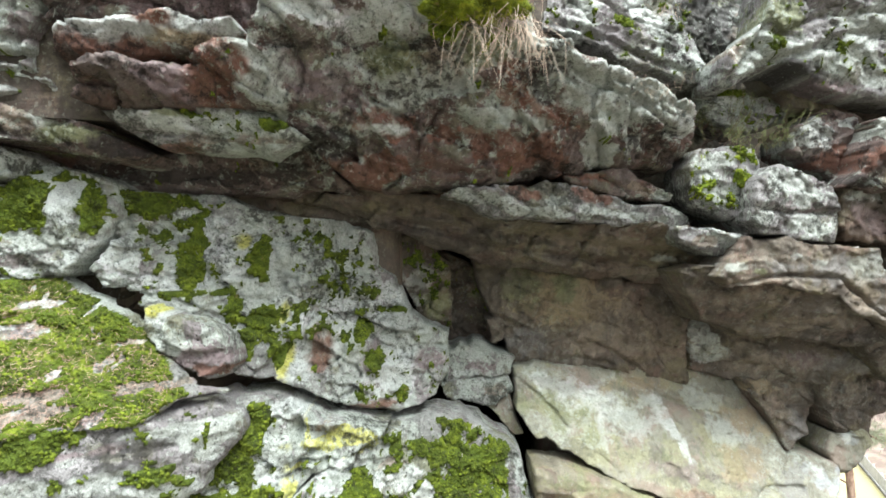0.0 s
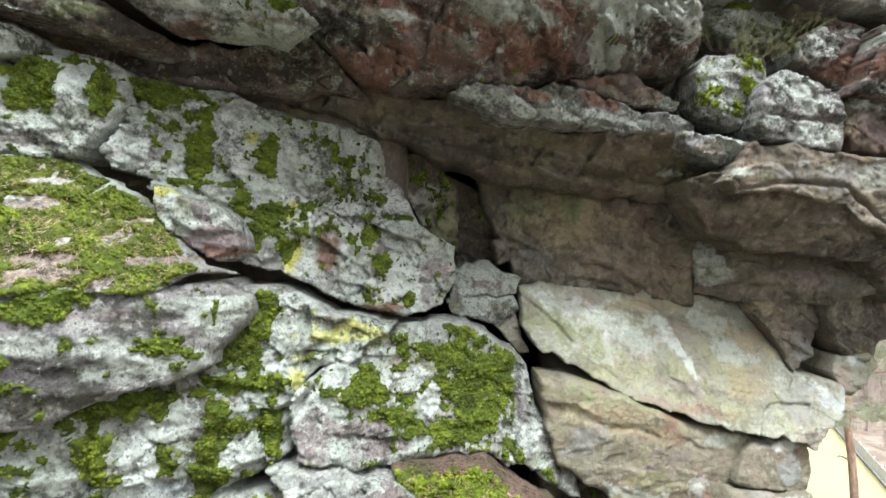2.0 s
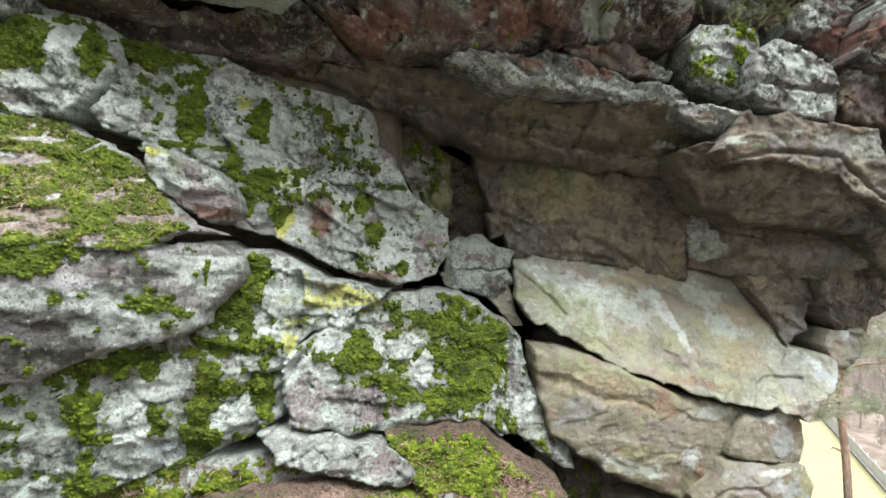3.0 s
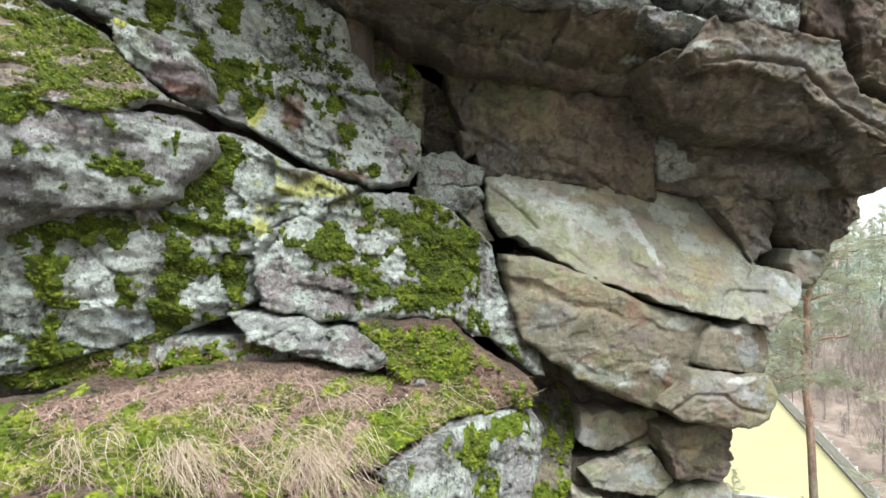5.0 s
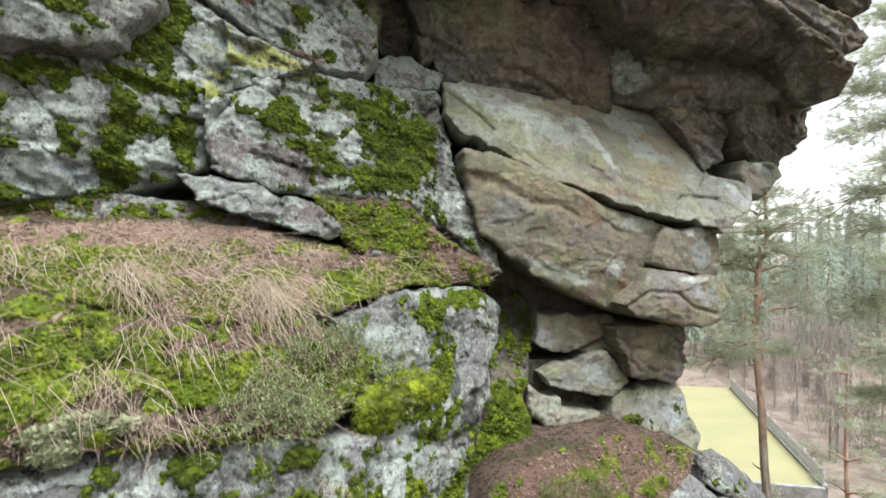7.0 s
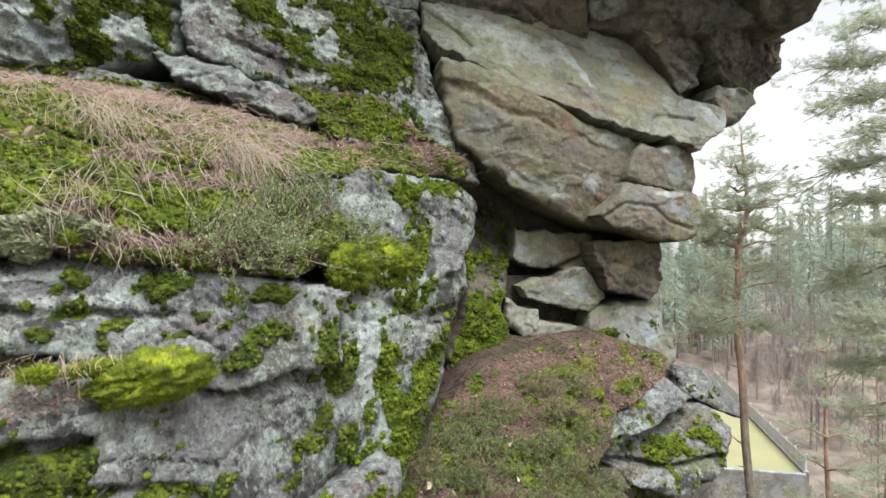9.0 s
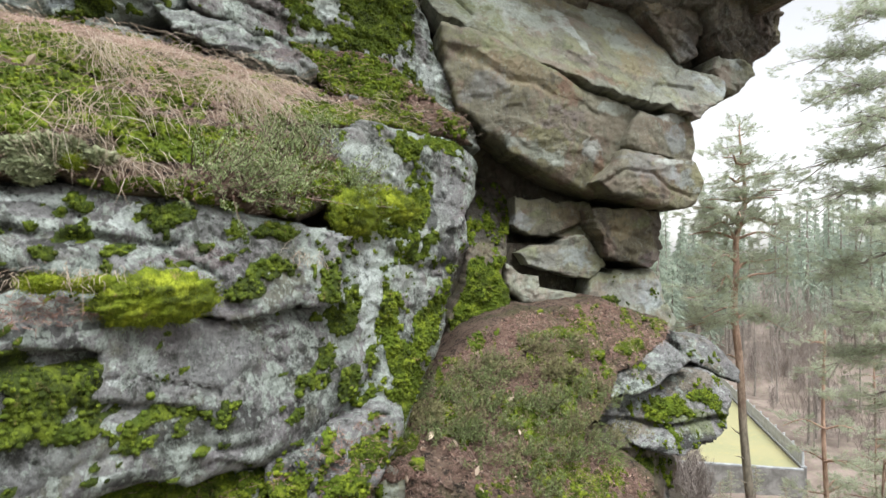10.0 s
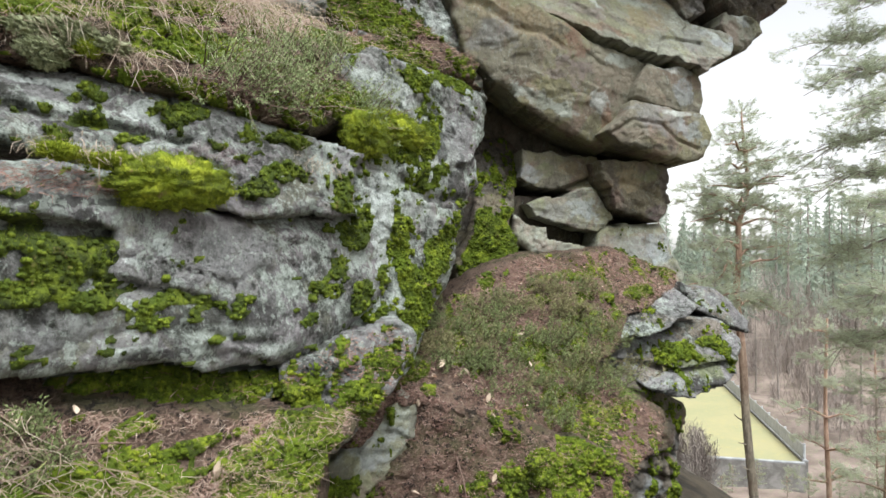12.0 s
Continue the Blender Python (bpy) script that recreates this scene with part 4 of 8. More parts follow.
rock("W1b", "rock_slab", "hanging brown sandstone slab with a pale grey patch", "brown",
     [(2.16, 5.41), (2.62, 5.45), (3.22, 5.40), (3.80, 5.22), (3.95, 5.12), (3.84, 4.88), (3.46, 4.79), (2.63, 4.79), (2.27, 4.86)],
     (7.997, -0.220, -0.206), edge=0.05, moss=-1, strata=0.02,
     spots=[('white', 2.36, 5.17, 0.18, 0.19, 0), ('pale', 2.49, 5.04, 0.14, 0.11, 0), ('purple', 3.30, 5.02, 0.52, 0.11, 0), ('tan', 2.81, 5.20, 0.22, 0.11, 0), ('black_and_shade', 3.23, 5.27, 0.57, 0.06, 0), ('tan', 2.85, 4.97, 0.34, 0.10, 0), ('grey', 3.61, 5.02, 0.29, 0.12, 0)])
rock("W2", "rock_slab", "large pale grey-green sandstone slab with white streaks", "pale",
     [(0.61, 4.95), (0.83, 5.00), (1.59, 4.91), (2.30, 4.87), (2.71, 4.82), (2.84, 4.65), (3.04, 4.35), (3.22, 4.16), (3.54, 4.08), (3.48, 3.87), (3.06, 3.59), (3.00, 3.65), (2.55, 3.74), (2.06, 3.85), (1.65, 4.01), (1.35, 4.12), (1.06, 4.31), (0.75, 4.43), (0.62, 4.62)],
     (2.352, 0.253, 0.746), edge=0.035, rough=0.7, moss=-0.9, strata=0.012,
     spots=[('pale', 1.36, 4.59, 0.64, 0.27, 0), ('white', 1.26, 4.67, 0.35, 0.18, -15), ('white', 0.97, 4.79, 0.24, 0.10, -25), ('white', 2.03, 4.39, 0.35, 0.05, -66), ('white', 1.97, 4.51, 0.07, 0.11, 0), ('green', 2.29, 4.23, 0.07, 0.09, 0), ('green', 1.90, 4.28, 0.08, 0.15, 0), ('pale', 2.54, 4.37, 0.30, 0.14, -20), ('pale', 2.35, 4.64, 0.23, 0.12, -20), ('green', 1.05, 4.55, 0.30, 0.14, -20), ('purple', 2.0, 4.12, 0.35, 0.07, -12), ('ochre', 2.75, 4.45, 0.25, 0.10, -20), ('blue', 3.28, 4.01, 0.13, 0.12, 0), ('white', 3.30, 4.05, 0.07, 0.07, 0), ('tan', 1.79, 3.99, 0.55, 0.06, -10), ('ochre', 1.76, 4.77, 0.31, 0.07, 0), ('ochre', 2.65, 4.13, 0.27, 0.16, 0), ('blue', 3.50, 3.90, 0.12, 0.12, 0), ('grey', 3.01, 3.93, 0.23, 0.17, 0)] + [('rust', 2.16, 3.94, 0.31, 0.05, -8), ('green', 0.67, 4.70, 0.07, 0.12, 0), ('black_and_shade', 3.21, 3.69, 0.23, 0.09, 0)],
     cuts=[(0.05, 0.018, [(0.60, 4.89), (0.79, 4.75), (0.95, 4.61), (1.05, 4.49)]),
           (0.03, 0.012, [(0.81, 4.95), (0.92, 4.83), (1.07, 4.82)]),
           (0.04, 0.02, [(1.51, 4.91), (1.82, 4.77), (2.02, 4.65), (2.23, 4.57), (2.51, 4.49)]),
           (0.05, 0.02, [(2.81, 4.81), (2.87, 4.62), (3.04, 4.35), (3.09, 4.19), (3.39, 4.14)]),
           (0.05, 0.02, [(2.61, 3.72), (2.71, 3.90), (2.78, 3.94), (3.13, 3.92)])])
rock("W2b", "rock_slab", "triangular brown sandstone slab with cracked edges", "brown",
     [(2.71, 4.84), (3.43, 4.84), (3.43, 4.55), (3.33, 4.30), (3.07, 4.19), (3.00, 4.35), (2.79, 4.64)],
     (4.514, 0.300, 0.200), edge=0.03, moss=-1,
     spots=[('tan', 3.06, 4.61, 0.26, 0.23, 0), ('grey', 3.22, 4.40, 0.15, 0.15, 0), ('ochre', 2.90, 4.76, 0.17, 0.08, 0)])
rock("W2c", "boulder", "dark knobbly sandstone at the end of the wall", "brown",
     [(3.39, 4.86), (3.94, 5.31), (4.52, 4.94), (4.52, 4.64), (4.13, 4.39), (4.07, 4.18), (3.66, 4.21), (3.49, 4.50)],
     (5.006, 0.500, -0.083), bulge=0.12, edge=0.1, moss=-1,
     spots=[('black_and_shade', 3.99, 4.69, 0.38, 0.31, 0), ('black_and_shade', 4.20, 5.09, 0.19, 0.19, 0), ('black_and_shade', 3.59, 4.72, 0.12, 0.09, 0)])
rock("W2d", "boulder", "small bluish grey weathered knob of sandstone", "pale",
     [(3.52, 4.33), (3.95, 4.31), (4.04, 4.19), (3.71, 3.94), (3.56, 3.97), (3.44, 4.18)],
     (4.333, 0.495, 0.061), bulge=0.08, moss=-1,
     spots=[('blue', 3.75, 4.27, 0.15, 0.07, 0), ('white', 3.67, 4.28, 0.06, 0.05, 0)])
rock("W3", "rock_slab", "bulging ochre sandstone slab below a diagonal crack", "ochre",
     [(0.72, 4.27), (0.95, 4.25), (1.34, 4.12), (1.70, 3.97), (2.07, 3.82), (2.58, 3.68), (2.63, 3.53), (2.40, 3.28), (2.18, 2.89), (1.99, 2.95), (1.46, 3.15), (1.11, 3.38), (0.86, 3.57), (0.74, 3.89)],
     (5.557, 0.256, -0.068), edge=0.07, bulge=0.06, moss=-0.9, rough=0.55, strata=0.008,
     spots=[('ochre', 1.29, 3.93, 0.51, 0.19, -15), ('green', 1.09, 4.12, 0.28, 0.10, -10), ('green', 1.59, 4.07, 0.34, 0.08, -20), ('rust', 1.86, 3.79, 0.12, 0.22, 0), ('rust', 1.73, 3.51, 0.08, 0.06, 0), ('purple', 1.81, 3.55, 0.25, 0.14, 0), ('white', 2.09, 3.31, 0.12, 0.10, 0), ('rust', 2.16, 3.15, 0.05, 0.13, 0), ('pale', 1.61, 3.26, 0.34, 0.07, -15), ('tan', 2.24, 3.54, 0.26, 0.15, 0), ('grey', 1.10, 3.75, 0.23, 0.14, 0), ('black_and_shade', 1.41, 3.19, 0.29, 0.04, -22), ('black_and_shade', 1.01, 3.46, 0.18, 0.06, -40), ('pale', 2.29, 3.69, 0.21, 0.06, 0)],
     cuts=[(0.05, 0.015, [(2.13, 2.91), (2.26, 3.05), (2.45, 3.24), (2.59, 3.38), (2.61, 3.63)]),
           (0.022, 0.03, [(0.81, 4.03), (1.05, 3.98), (1.29, 3.84), (1.55, 3.84), (1.70, 3.74)])])
rock("W4a", "boulder", "square pale sandstone block of the buttress corner", "ochre",
     [(2.53, 3.68), (3.04, 3.65), (3.11, 3.52), (3.07, 3.22), (2.67, 3.27), (2.35, 3.35)],
     (4.716, 0.300, 0.100), bulge=0.05, edge=0.04, rough=0.5, strata=0.01, moss=-1,
     spots=[('white', 2.81, 3.62, 0.27, 0.04, 0), ('blue', 2.88, 3.41, 0.13, 0.13, 0), ('tan', 2.57, 3.50, 0.16, 0.16, 0)])
rock("W4b", "boulder", "rounded grey sandstone block with a curved crack", "ochre",
     [(2.04, 3.01), (2.31, 3.31), (2.64, 3.27), (3.06, 3.23), (3.15, 3.05), (3.06, 2.85), (2.84, 2.79), (2.23, 2.89)],
     (4.654, 0.300, 0.100), bulge=0.08, edge=0.06, rough=0.5, strata=0.01, moss=-1,
     spots=[('grey', 2.52, 3.13, 0.31, 0.15, 0), ('tan', 2.24, 3.01, 0.20, 0.10, 0), ('blue', 2.92, 3.06, 0.16, 0.13, 0), ('black_and_shade', 2.45, 2.90, 0.41, 0.03, 0), ('white', 2.81, 3.21, 0.21, 0.03, 0)],
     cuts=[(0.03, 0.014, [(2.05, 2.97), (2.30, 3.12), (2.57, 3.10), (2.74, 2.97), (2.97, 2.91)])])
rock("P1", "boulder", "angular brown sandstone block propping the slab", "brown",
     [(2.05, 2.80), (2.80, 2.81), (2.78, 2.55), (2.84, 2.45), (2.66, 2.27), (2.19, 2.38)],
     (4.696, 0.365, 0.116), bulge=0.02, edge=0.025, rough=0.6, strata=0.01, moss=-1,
     spots=[('ochre', 2.36, 2.64, 0.21, 0.13, 0), ('purple', 2.64, 2.36, 0.19, 0.07, 0), ('green', 2.54, 2.68, 0.16, 0.06, 0), ('black_and_shade', 2.28, 2.36, 0.31, 0.03, 0)])
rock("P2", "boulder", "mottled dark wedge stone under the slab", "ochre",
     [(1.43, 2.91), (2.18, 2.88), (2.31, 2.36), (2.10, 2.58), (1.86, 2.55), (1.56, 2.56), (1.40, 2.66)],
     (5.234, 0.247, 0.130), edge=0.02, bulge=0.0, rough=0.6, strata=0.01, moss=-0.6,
     spots=[('green', 1.64, 2.73, 0.15, 0.08, 0), ('ochre', 1.92, 2.75, 0.21, 0.07, 0), ('black_and_shade', 1.64, 2.56, 0.25, 0.05, 10), ('blue', 1.48, 2.69, 0.10, 0.10, 0)],
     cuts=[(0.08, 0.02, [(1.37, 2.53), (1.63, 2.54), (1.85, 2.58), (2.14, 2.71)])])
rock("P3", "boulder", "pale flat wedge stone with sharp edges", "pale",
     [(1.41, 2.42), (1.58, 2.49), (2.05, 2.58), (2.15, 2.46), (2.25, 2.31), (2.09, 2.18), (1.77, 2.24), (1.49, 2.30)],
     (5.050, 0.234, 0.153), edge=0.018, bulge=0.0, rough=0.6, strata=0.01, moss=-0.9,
     spots=[('blue', 1.90, 2.40, 0.23, 0.12, 0), ('grey', 1.69, 2.38, 0.20, 0.08, 0), ('black_and_shade', 1.86, 2.50, 0.25, 0.04, 12), ('tan', 1.64, 2.47, 0.15, 0.06, 0), ('black_and_shade', 1.79, 2.24, 0.30, 0.02, 0), ('green', 1.53, 2.42, 0.07, 0.05, 0)])
rock("P4", "boulder", "broad grey foot block of the buttress", "pale",
     [(2.09, 2.19), (2.19, 2.25), (2.75, 2.27), (2.83, 2.14), (2.95, 1.81), (2.85, 1.60), (2.36, 1.82), (2.04, 1.97)],
     (4.636, 0.266, 0.313), edge=0.06, rough=0.6, strata=0.01, moss=-0.6,
     spots=[('blue', 2.67, 2.05, 0.24, 0.14, 0), ('grey', 2.38, 2.05, 0.21, 0.11, 0), ('tan', 2.75, 1.83, 0.16, 0.07, 0), ('moss', 2.20, 2.00, 0.16, 0.05, 0)])
# the black spot paints cavity shade over the top of this mossy rock
rock("P5", "rock_slab", "dark mossy rock in the cleft", "brown",
     [(1.08, 3.19), (1.38, 3.09), (1.54, 2.90), (1.43, 2.66), (1.32, 2.37), (1.26, 2.23), (1.28, 1.94), (0.97, 1.71), (0.71, 1.66), (0.74, 1.92), (0.91, 2.16)],
     (3.300, 0.272, 0.900), moss=0.0,
     spots=[('moss', 1.05, 2.05, 0.24, 0.30, 0), ('moss', 1.20, 2.10, 0.14, 0.22, 0), ('black_and_shade', 1.12, 2.85, 0.35, 0.45, 0), ('moss', 0.90, 1.80, 0.18, 0.11, 0)])
rock("P6", "boulder", "small pale stone lying below the wedge", "pale",
     [(1.28, 2.35), (1.58, 2.23), (1.60, 2.13), (2.09, 2.05), (1.83, 1.98), (1.43, 1.99), (1.31, 2.09)],
     (4.625, 0.300, 0.300), edge=0.04, moss=-0.5)
rock("L0", "boulder", "small pale stone jammed under the roof", "grey",
     [(-3.07, 6.59), (-2.56, 6.61), (-2.48, 6.55), (-2.51, 6.43), (-3.07, 6.34)],
     (4.850, 0.300, 0.000), bulge=0.06, moss=-0.6,
     spots=[('white', -2.57, 6.53, 0.12, 0.05, 0), ('pale', -2.70, 6.46, 0.24, 0.08, 0)])
rock("L1", "boulder", "angular pale grey boulder with green moss patches", "grey",
     [(-3.10, 6.45), (-2.62, 6.38), (-2.48, 6.52), (-2.20, 6.47), (-2.05, 6.39), (-2.01, 6.20), (-2.09, 6.04), (-2.28, 5.83), (-2.59, 5.84), (-3.06, 5.91)],
     (4.336, 0.361, 0.117), edge=0.05, moss=-0.15,
     spots=[('moss', -2.52, 6.24, 0.20, 0.16, 0), ('moss', -2.15, 6.24, 0.15, 0.16, 0), ('moss', -2.54, 6.36, 0.12, 0.08, 0), ('bare', -2.28, 6.28, 0.09, 0.20, 0), ('white', -2.29, 6.31, 0.14, 0.16, 0), ('white', -2.32, 6.42, 0.22, 0.05, 0), ('white', -2.43, 5.90, 0.35, 0.05, 0), ('white', -2.18, 6.00, 0.15, 0.09, 0), ('purple', -2.54, 5.94, 0.20, 0.05, 0), ('bare', -2.35, 5.97, 0.35, 0.09, 0), ('pale', -2.44, 6.04, 0.23, 0.08, 0)])
rock("LS", "rock_slab", "tall pale grey slab streaked with moss and lichen", "grey",
     [(-2.08, 6.37), (-1.64, 6.38), (-1.24, 6.28), (-0.95, 6.24), (-0.56, 6.14), (-0.51, 5.87), (-0.38, 5.78), (-0.28, 5.55), (-0.20, 5.46), (0.06, 5.31), (0.06, 5.04), (-0.05, 4.84), (-0.36, 4.77), (-0.59, 4.83), (-0.89, 4.97), (-1.15, 5.13), (-1.34, 5.17), (-1.40, 5.26), (-1.45, 5.41), (-1.73, 5.57), (-1.89, 5.66), (-1.88, 5.72), (-2.07, 5.76), (-2.15, 5.87), (-2.04, 6.07)],
     (3.909, 0.785, 0.337), edge=0.05, moss=-0.3, strata=0.035, thick=0.35, rough=1.25,
     spots=[('pale', -1.21, 5.77, 0.82, 0.49, 0), ('pale', -0.53, 5.32, 0.52, 0.39, 0), ('pale', -0.78, 5.83, 0.39, 0.26, 0), ('pale', -1.02, 6.07, 0.30, 0.13, 0), ('grey', -0.83, 6.00, 0.26, 0.17, 0), ('white', -1.42, 5.96, 0.20, 0.20, 0), ('white', -1.59, 6.16, 0.16, 0.16, 0), ('white', -1.06, 5.52, 0.16, 0.18, 0), ('white', -0.40, 5.08, 0.20, 0.22, 0), ('white', -0.80, 5.45, 0.13, 0.19, 0), ('white', -1.97, 6.00, 0.12, 0.18, 0), ('white', -1.39, 5.31, 0.10, 0.13, 0), ('white', -0.97, 5.17, 0.16, 0.12, 0), ('white', -0.37, 5.63, 0.16, 0.16, 0), ('white', -1.76, 5.80, 0.20, 0.07, 0), ('yellow', -1.10, 5.23, 0.05, 0.12, 0)] + [('yellow', -1.11, 5.53, 0.03, 0.09, 0), ('yellow', -1.38, 6.04, 0.04, 0.06, 0), ('pale', -0.62, 5.66, 0.13, 0.26, 0), ('rust', -0.88, 5.18, 0.08, 0.10, 0), ('rust', -0.86, 5.35, 0.07, 0.13, 0), ('rust', -0.55, 4.85, 0.23, 0.03, 0), ('purple', -0.53, 5.24, 0.09, 0.17, 0), ('black_and_shade', -0.93, 5.74, 0.09, 0.04, 0), ('black_and_shade', -1.24, 6.26, 0.13, 0.06, 0), ('black_and_shade', -0.29, 5.82, 0.11, 0.14, 0), ('purple', -0.11, 5.11, 0.11, 0.14, 0), ('grey', -1.54, 6.28, 0.16, 0.06, 0), ('moss', -1.65, 6.00, 0.06, 0.24, 0), ('moss', -1.65, 5.82, 0.05, 0.12, 0), ('moss', -1.27, 5.90, 0.08, 0.15, 0), ('moss', -1.26, 5.48, 0.10, 0.14, 0)] + [('moss', -0.59, 5.33, 0.07, 0.17, 0), ('moss', -0.41, 5.53, 0.22, 0.03, 0), ('moss', -1.88, 6.32, 0.18, 0.10, 0), ('moss', -0.06, 5.45, 0.06, 0.12, 0), ('moss', -1.88, 5.97, 0.03, 0.09, 20), ('moss', -1.40, 5.60, 0.05, 0.16, 0), ('moss', -1.14, 5.30, 0.04, 0.10, 0), ('moss', -1.61, 5.71, 0.20, 0.02, 0), ('moss', -1.02, 5.58, 0.04, 0.03, 0), ('bare', -0.79, 5.19, 0.13, 0.21, 0), ('moss', -0.49, 5.15, 0.04, 0.13, 0), ('moss', -1.30, 5.29, 0.04, 0.06, 0), ('moss', -0.32, 4.89, 0.04, 0.06, 0), ('pale', -0.79, 5.96, 0.35, 0.22, 0), ('white', -0.61, 5.49, 0.22, 0.26, 0), ('pale', -0.95, 6.17, 0.39, 0.11, 0)],
     cuts=[(0.035, 0.009, [(-1.50, 6.12), (-1.22, 6.05), (-1.00, 6.03), (-0.60, 5.93)]), (0.035, 0.009, [(-1.12, 5.86), (-0.92, 5.81), (-0.76, 5.80), (-0.50, 5.74)]),
           (0.035, 0.009, [(-1.02, 5.69), (-0.80, 5.63), (-0.45, 5.60)]), (0.03, 0.008, [(-1.00, 6.20), (-0.97, 6.00), (-0.94, 5.80)]), (0.03, 0.008, [(-0.83, 6.12), (-0.79, 5.90), (-0.82, 5.62)]),
           (0.045, 0.012, [(-0.62, 5.60), (-0.58, 5.42), (-0.50, 5.28), (-0.30, 5.20)]), (0.045, 0.012, [(-0.90, 5.45), (-0.86, 5.25), (-0.80, 5.10)]), (0.03, 0.009, [(-1.55, 5.85), (-1.35, 5.80), (-1.20, 5.82)]),
           (0.05, 0.015, [(-1.18, 5.84), (-1.12, 5.72), (-1.06, 5.65), (-0.92, 5.63)]),
           (0.04, 0.015, [(-1.88, 5.72), (-1.74, 5.68), (-1.60, 5.62), (-1.46, 5.55), (-1.36, 5.60)]),
           (0.03, 0.012, [(-1.24, 6.25), (-1.19, 6.00), (-1.14, 5.84), (-1.12, 5.53), (-1.08, 5.30)]),
           (0.03, 0.012, [(-0.64, 6.09), (-0.71, 5.83), (-0.78, 5.67), (-0.72, 5.34), (-0.75, 5.03)]),
           (0.03, 0.012, [(-1.15, 5.96), (-0.94, 5.94), (-0.63, 5.92)]),
           (0.04, 0.015, [(-2.06, 6.34), (-1.98, 6.15), (-2.04, 6.04)]),
           (0.04, 0.014, [(-0.29, 5.73), (-0.42, 5.56), (-0.37, 5.30), (-0.28, 5.13), (-0.11, 5.11)]),
           (0.03, 0.014, [(-2.00, 5.76), (-1.89, 5.79), (-1.76, 5.79), (-1.60, 5.62)])])
rock("LSb", "rock_slab", "pointed flake with a purple-brown face and pale rim", "grey",
     [(-1.80, 5.68), (-1.64, 5.61), (-1.46, 5.55), (-1.34, 5.46), (-1.29, 5.31), (-1.33, 5.21), (-1.44, 5.20), (-1.60, 5.30), (-1.75, 5.46)],
     (4.686, 0.300, -0.000), edge=0.04, moss=-0.9, thick=0.25,
     spots=[('purple', -1.49, 5.35, 0.26, 0.08, 0), ('pale', -1.64, 5.46, 0.13, 0.09, 0), ('white', -1.71, 5.59, 0.09, 0.09, 0), ('yellow', -1.74, 5.63, 0.04, 0.04, 0), ('rust', -1.40, 5.26, 0.15, 0.04, 0), ('moss', -1.43, 5.54, 0.15, 0.02, 0)])
# black spots add the missing recess shade to the dark lichened stone
rock("LR", "rock_slab", "dark green lichened rock deep in the recess", "brown",
     [(-0.65, 6.19), (-0.16, 6.10), (0.08, 5.86), (0.10, 5.23), (-0.21, 5.39), (-0.37, 5.73)],
     (6.90, 0.434, -0.113), moss=-0.1,
     spots=[('black_and_shade', -0.21, 5.86, 0.28, 0.24, 0), ('black_and_shade', -0.02, 5.52, 0.19, 0.24, 0), ('green', -0.39, 5.96, 0.19, 0.14, 0), ('pale', -0.21, 5.72, 0.19, 0.14, 0), ('black_and_shade', -0.39, 6.00, 0.23, 0.14, 0), ('green', -0.07, 5.53, 0.14, 0.19, 0), ('pale', -0.25, 5.53, 0.09, 0.09, 0)])
# the large black spot puts the darkness of the gap into the colour
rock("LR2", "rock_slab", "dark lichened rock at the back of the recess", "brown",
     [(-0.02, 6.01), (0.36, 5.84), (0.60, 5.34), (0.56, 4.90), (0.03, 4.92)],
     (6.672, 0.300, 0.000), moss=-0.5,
     spots=[('black_and_shade', 0.25, 5.46, 0.33, 0.38, 0), ('green', 0.36, 5.68, 0.17, 0.22, 0)])
rock("La", "boulder", "small layered grey stone wedged in the crack", "grey",
     [(-0.02, 5.10), (0.15, 5.17), (0.36, 5.18), (0.66, 5.04), (0.60, 4.88), (0.30, 4.86), (0.00, 4.84)],
     (5.084, 0.300, 0.200), rough=0.5, edge=0.04, strata=0.03, moss=-0.6,
     spots=[('pale', 0.28, 5.08, 0.20, 0.05, 0), ('purple', 0.33, 4.96, 0.20, 0.05, 0), ('white', 0.18, 4.91, 0.13, 0.04, 0)])
rock("Lb", "boulder", "flat grey stone wedged below the recess", "grey",
     [(-0.04, 4.84), (0.25, 4.87), (0.58, 4.89), (0.63, 4.74), (0.40, 4.62), (0.02, 4.72)],
     (5.050, 0.300, 0.200), rough=0.5, edge=0.04, moss=-0.6,
     spots=[('pale', 0.28, 4.82, 0.20, 0.05, 0), ('tan', 0.43, 4.76, 0.15, 0.05, 0)])
rock("Lc", "boulder", "small pale angular stone in the crack", "pale",
     [(0.35, 4.65), (0.59, 4.75), (0.65, 4.50), (0.72, 4.37), (0.60, 4.38), (0.50, 4.51)],
     (4.932, 0.207, 0.240), edge=0.03, moss=-0.8)
rock("Ld", "boulder", "small rounded stone on the edge of the recess", "brown",
     [(0.38, 5.37), (0.52, 5.40), (0.56, 5.18), (0.45, 5.13)],
     (6.150, 0.300, 0.000), edge=0.03, moss=-1)
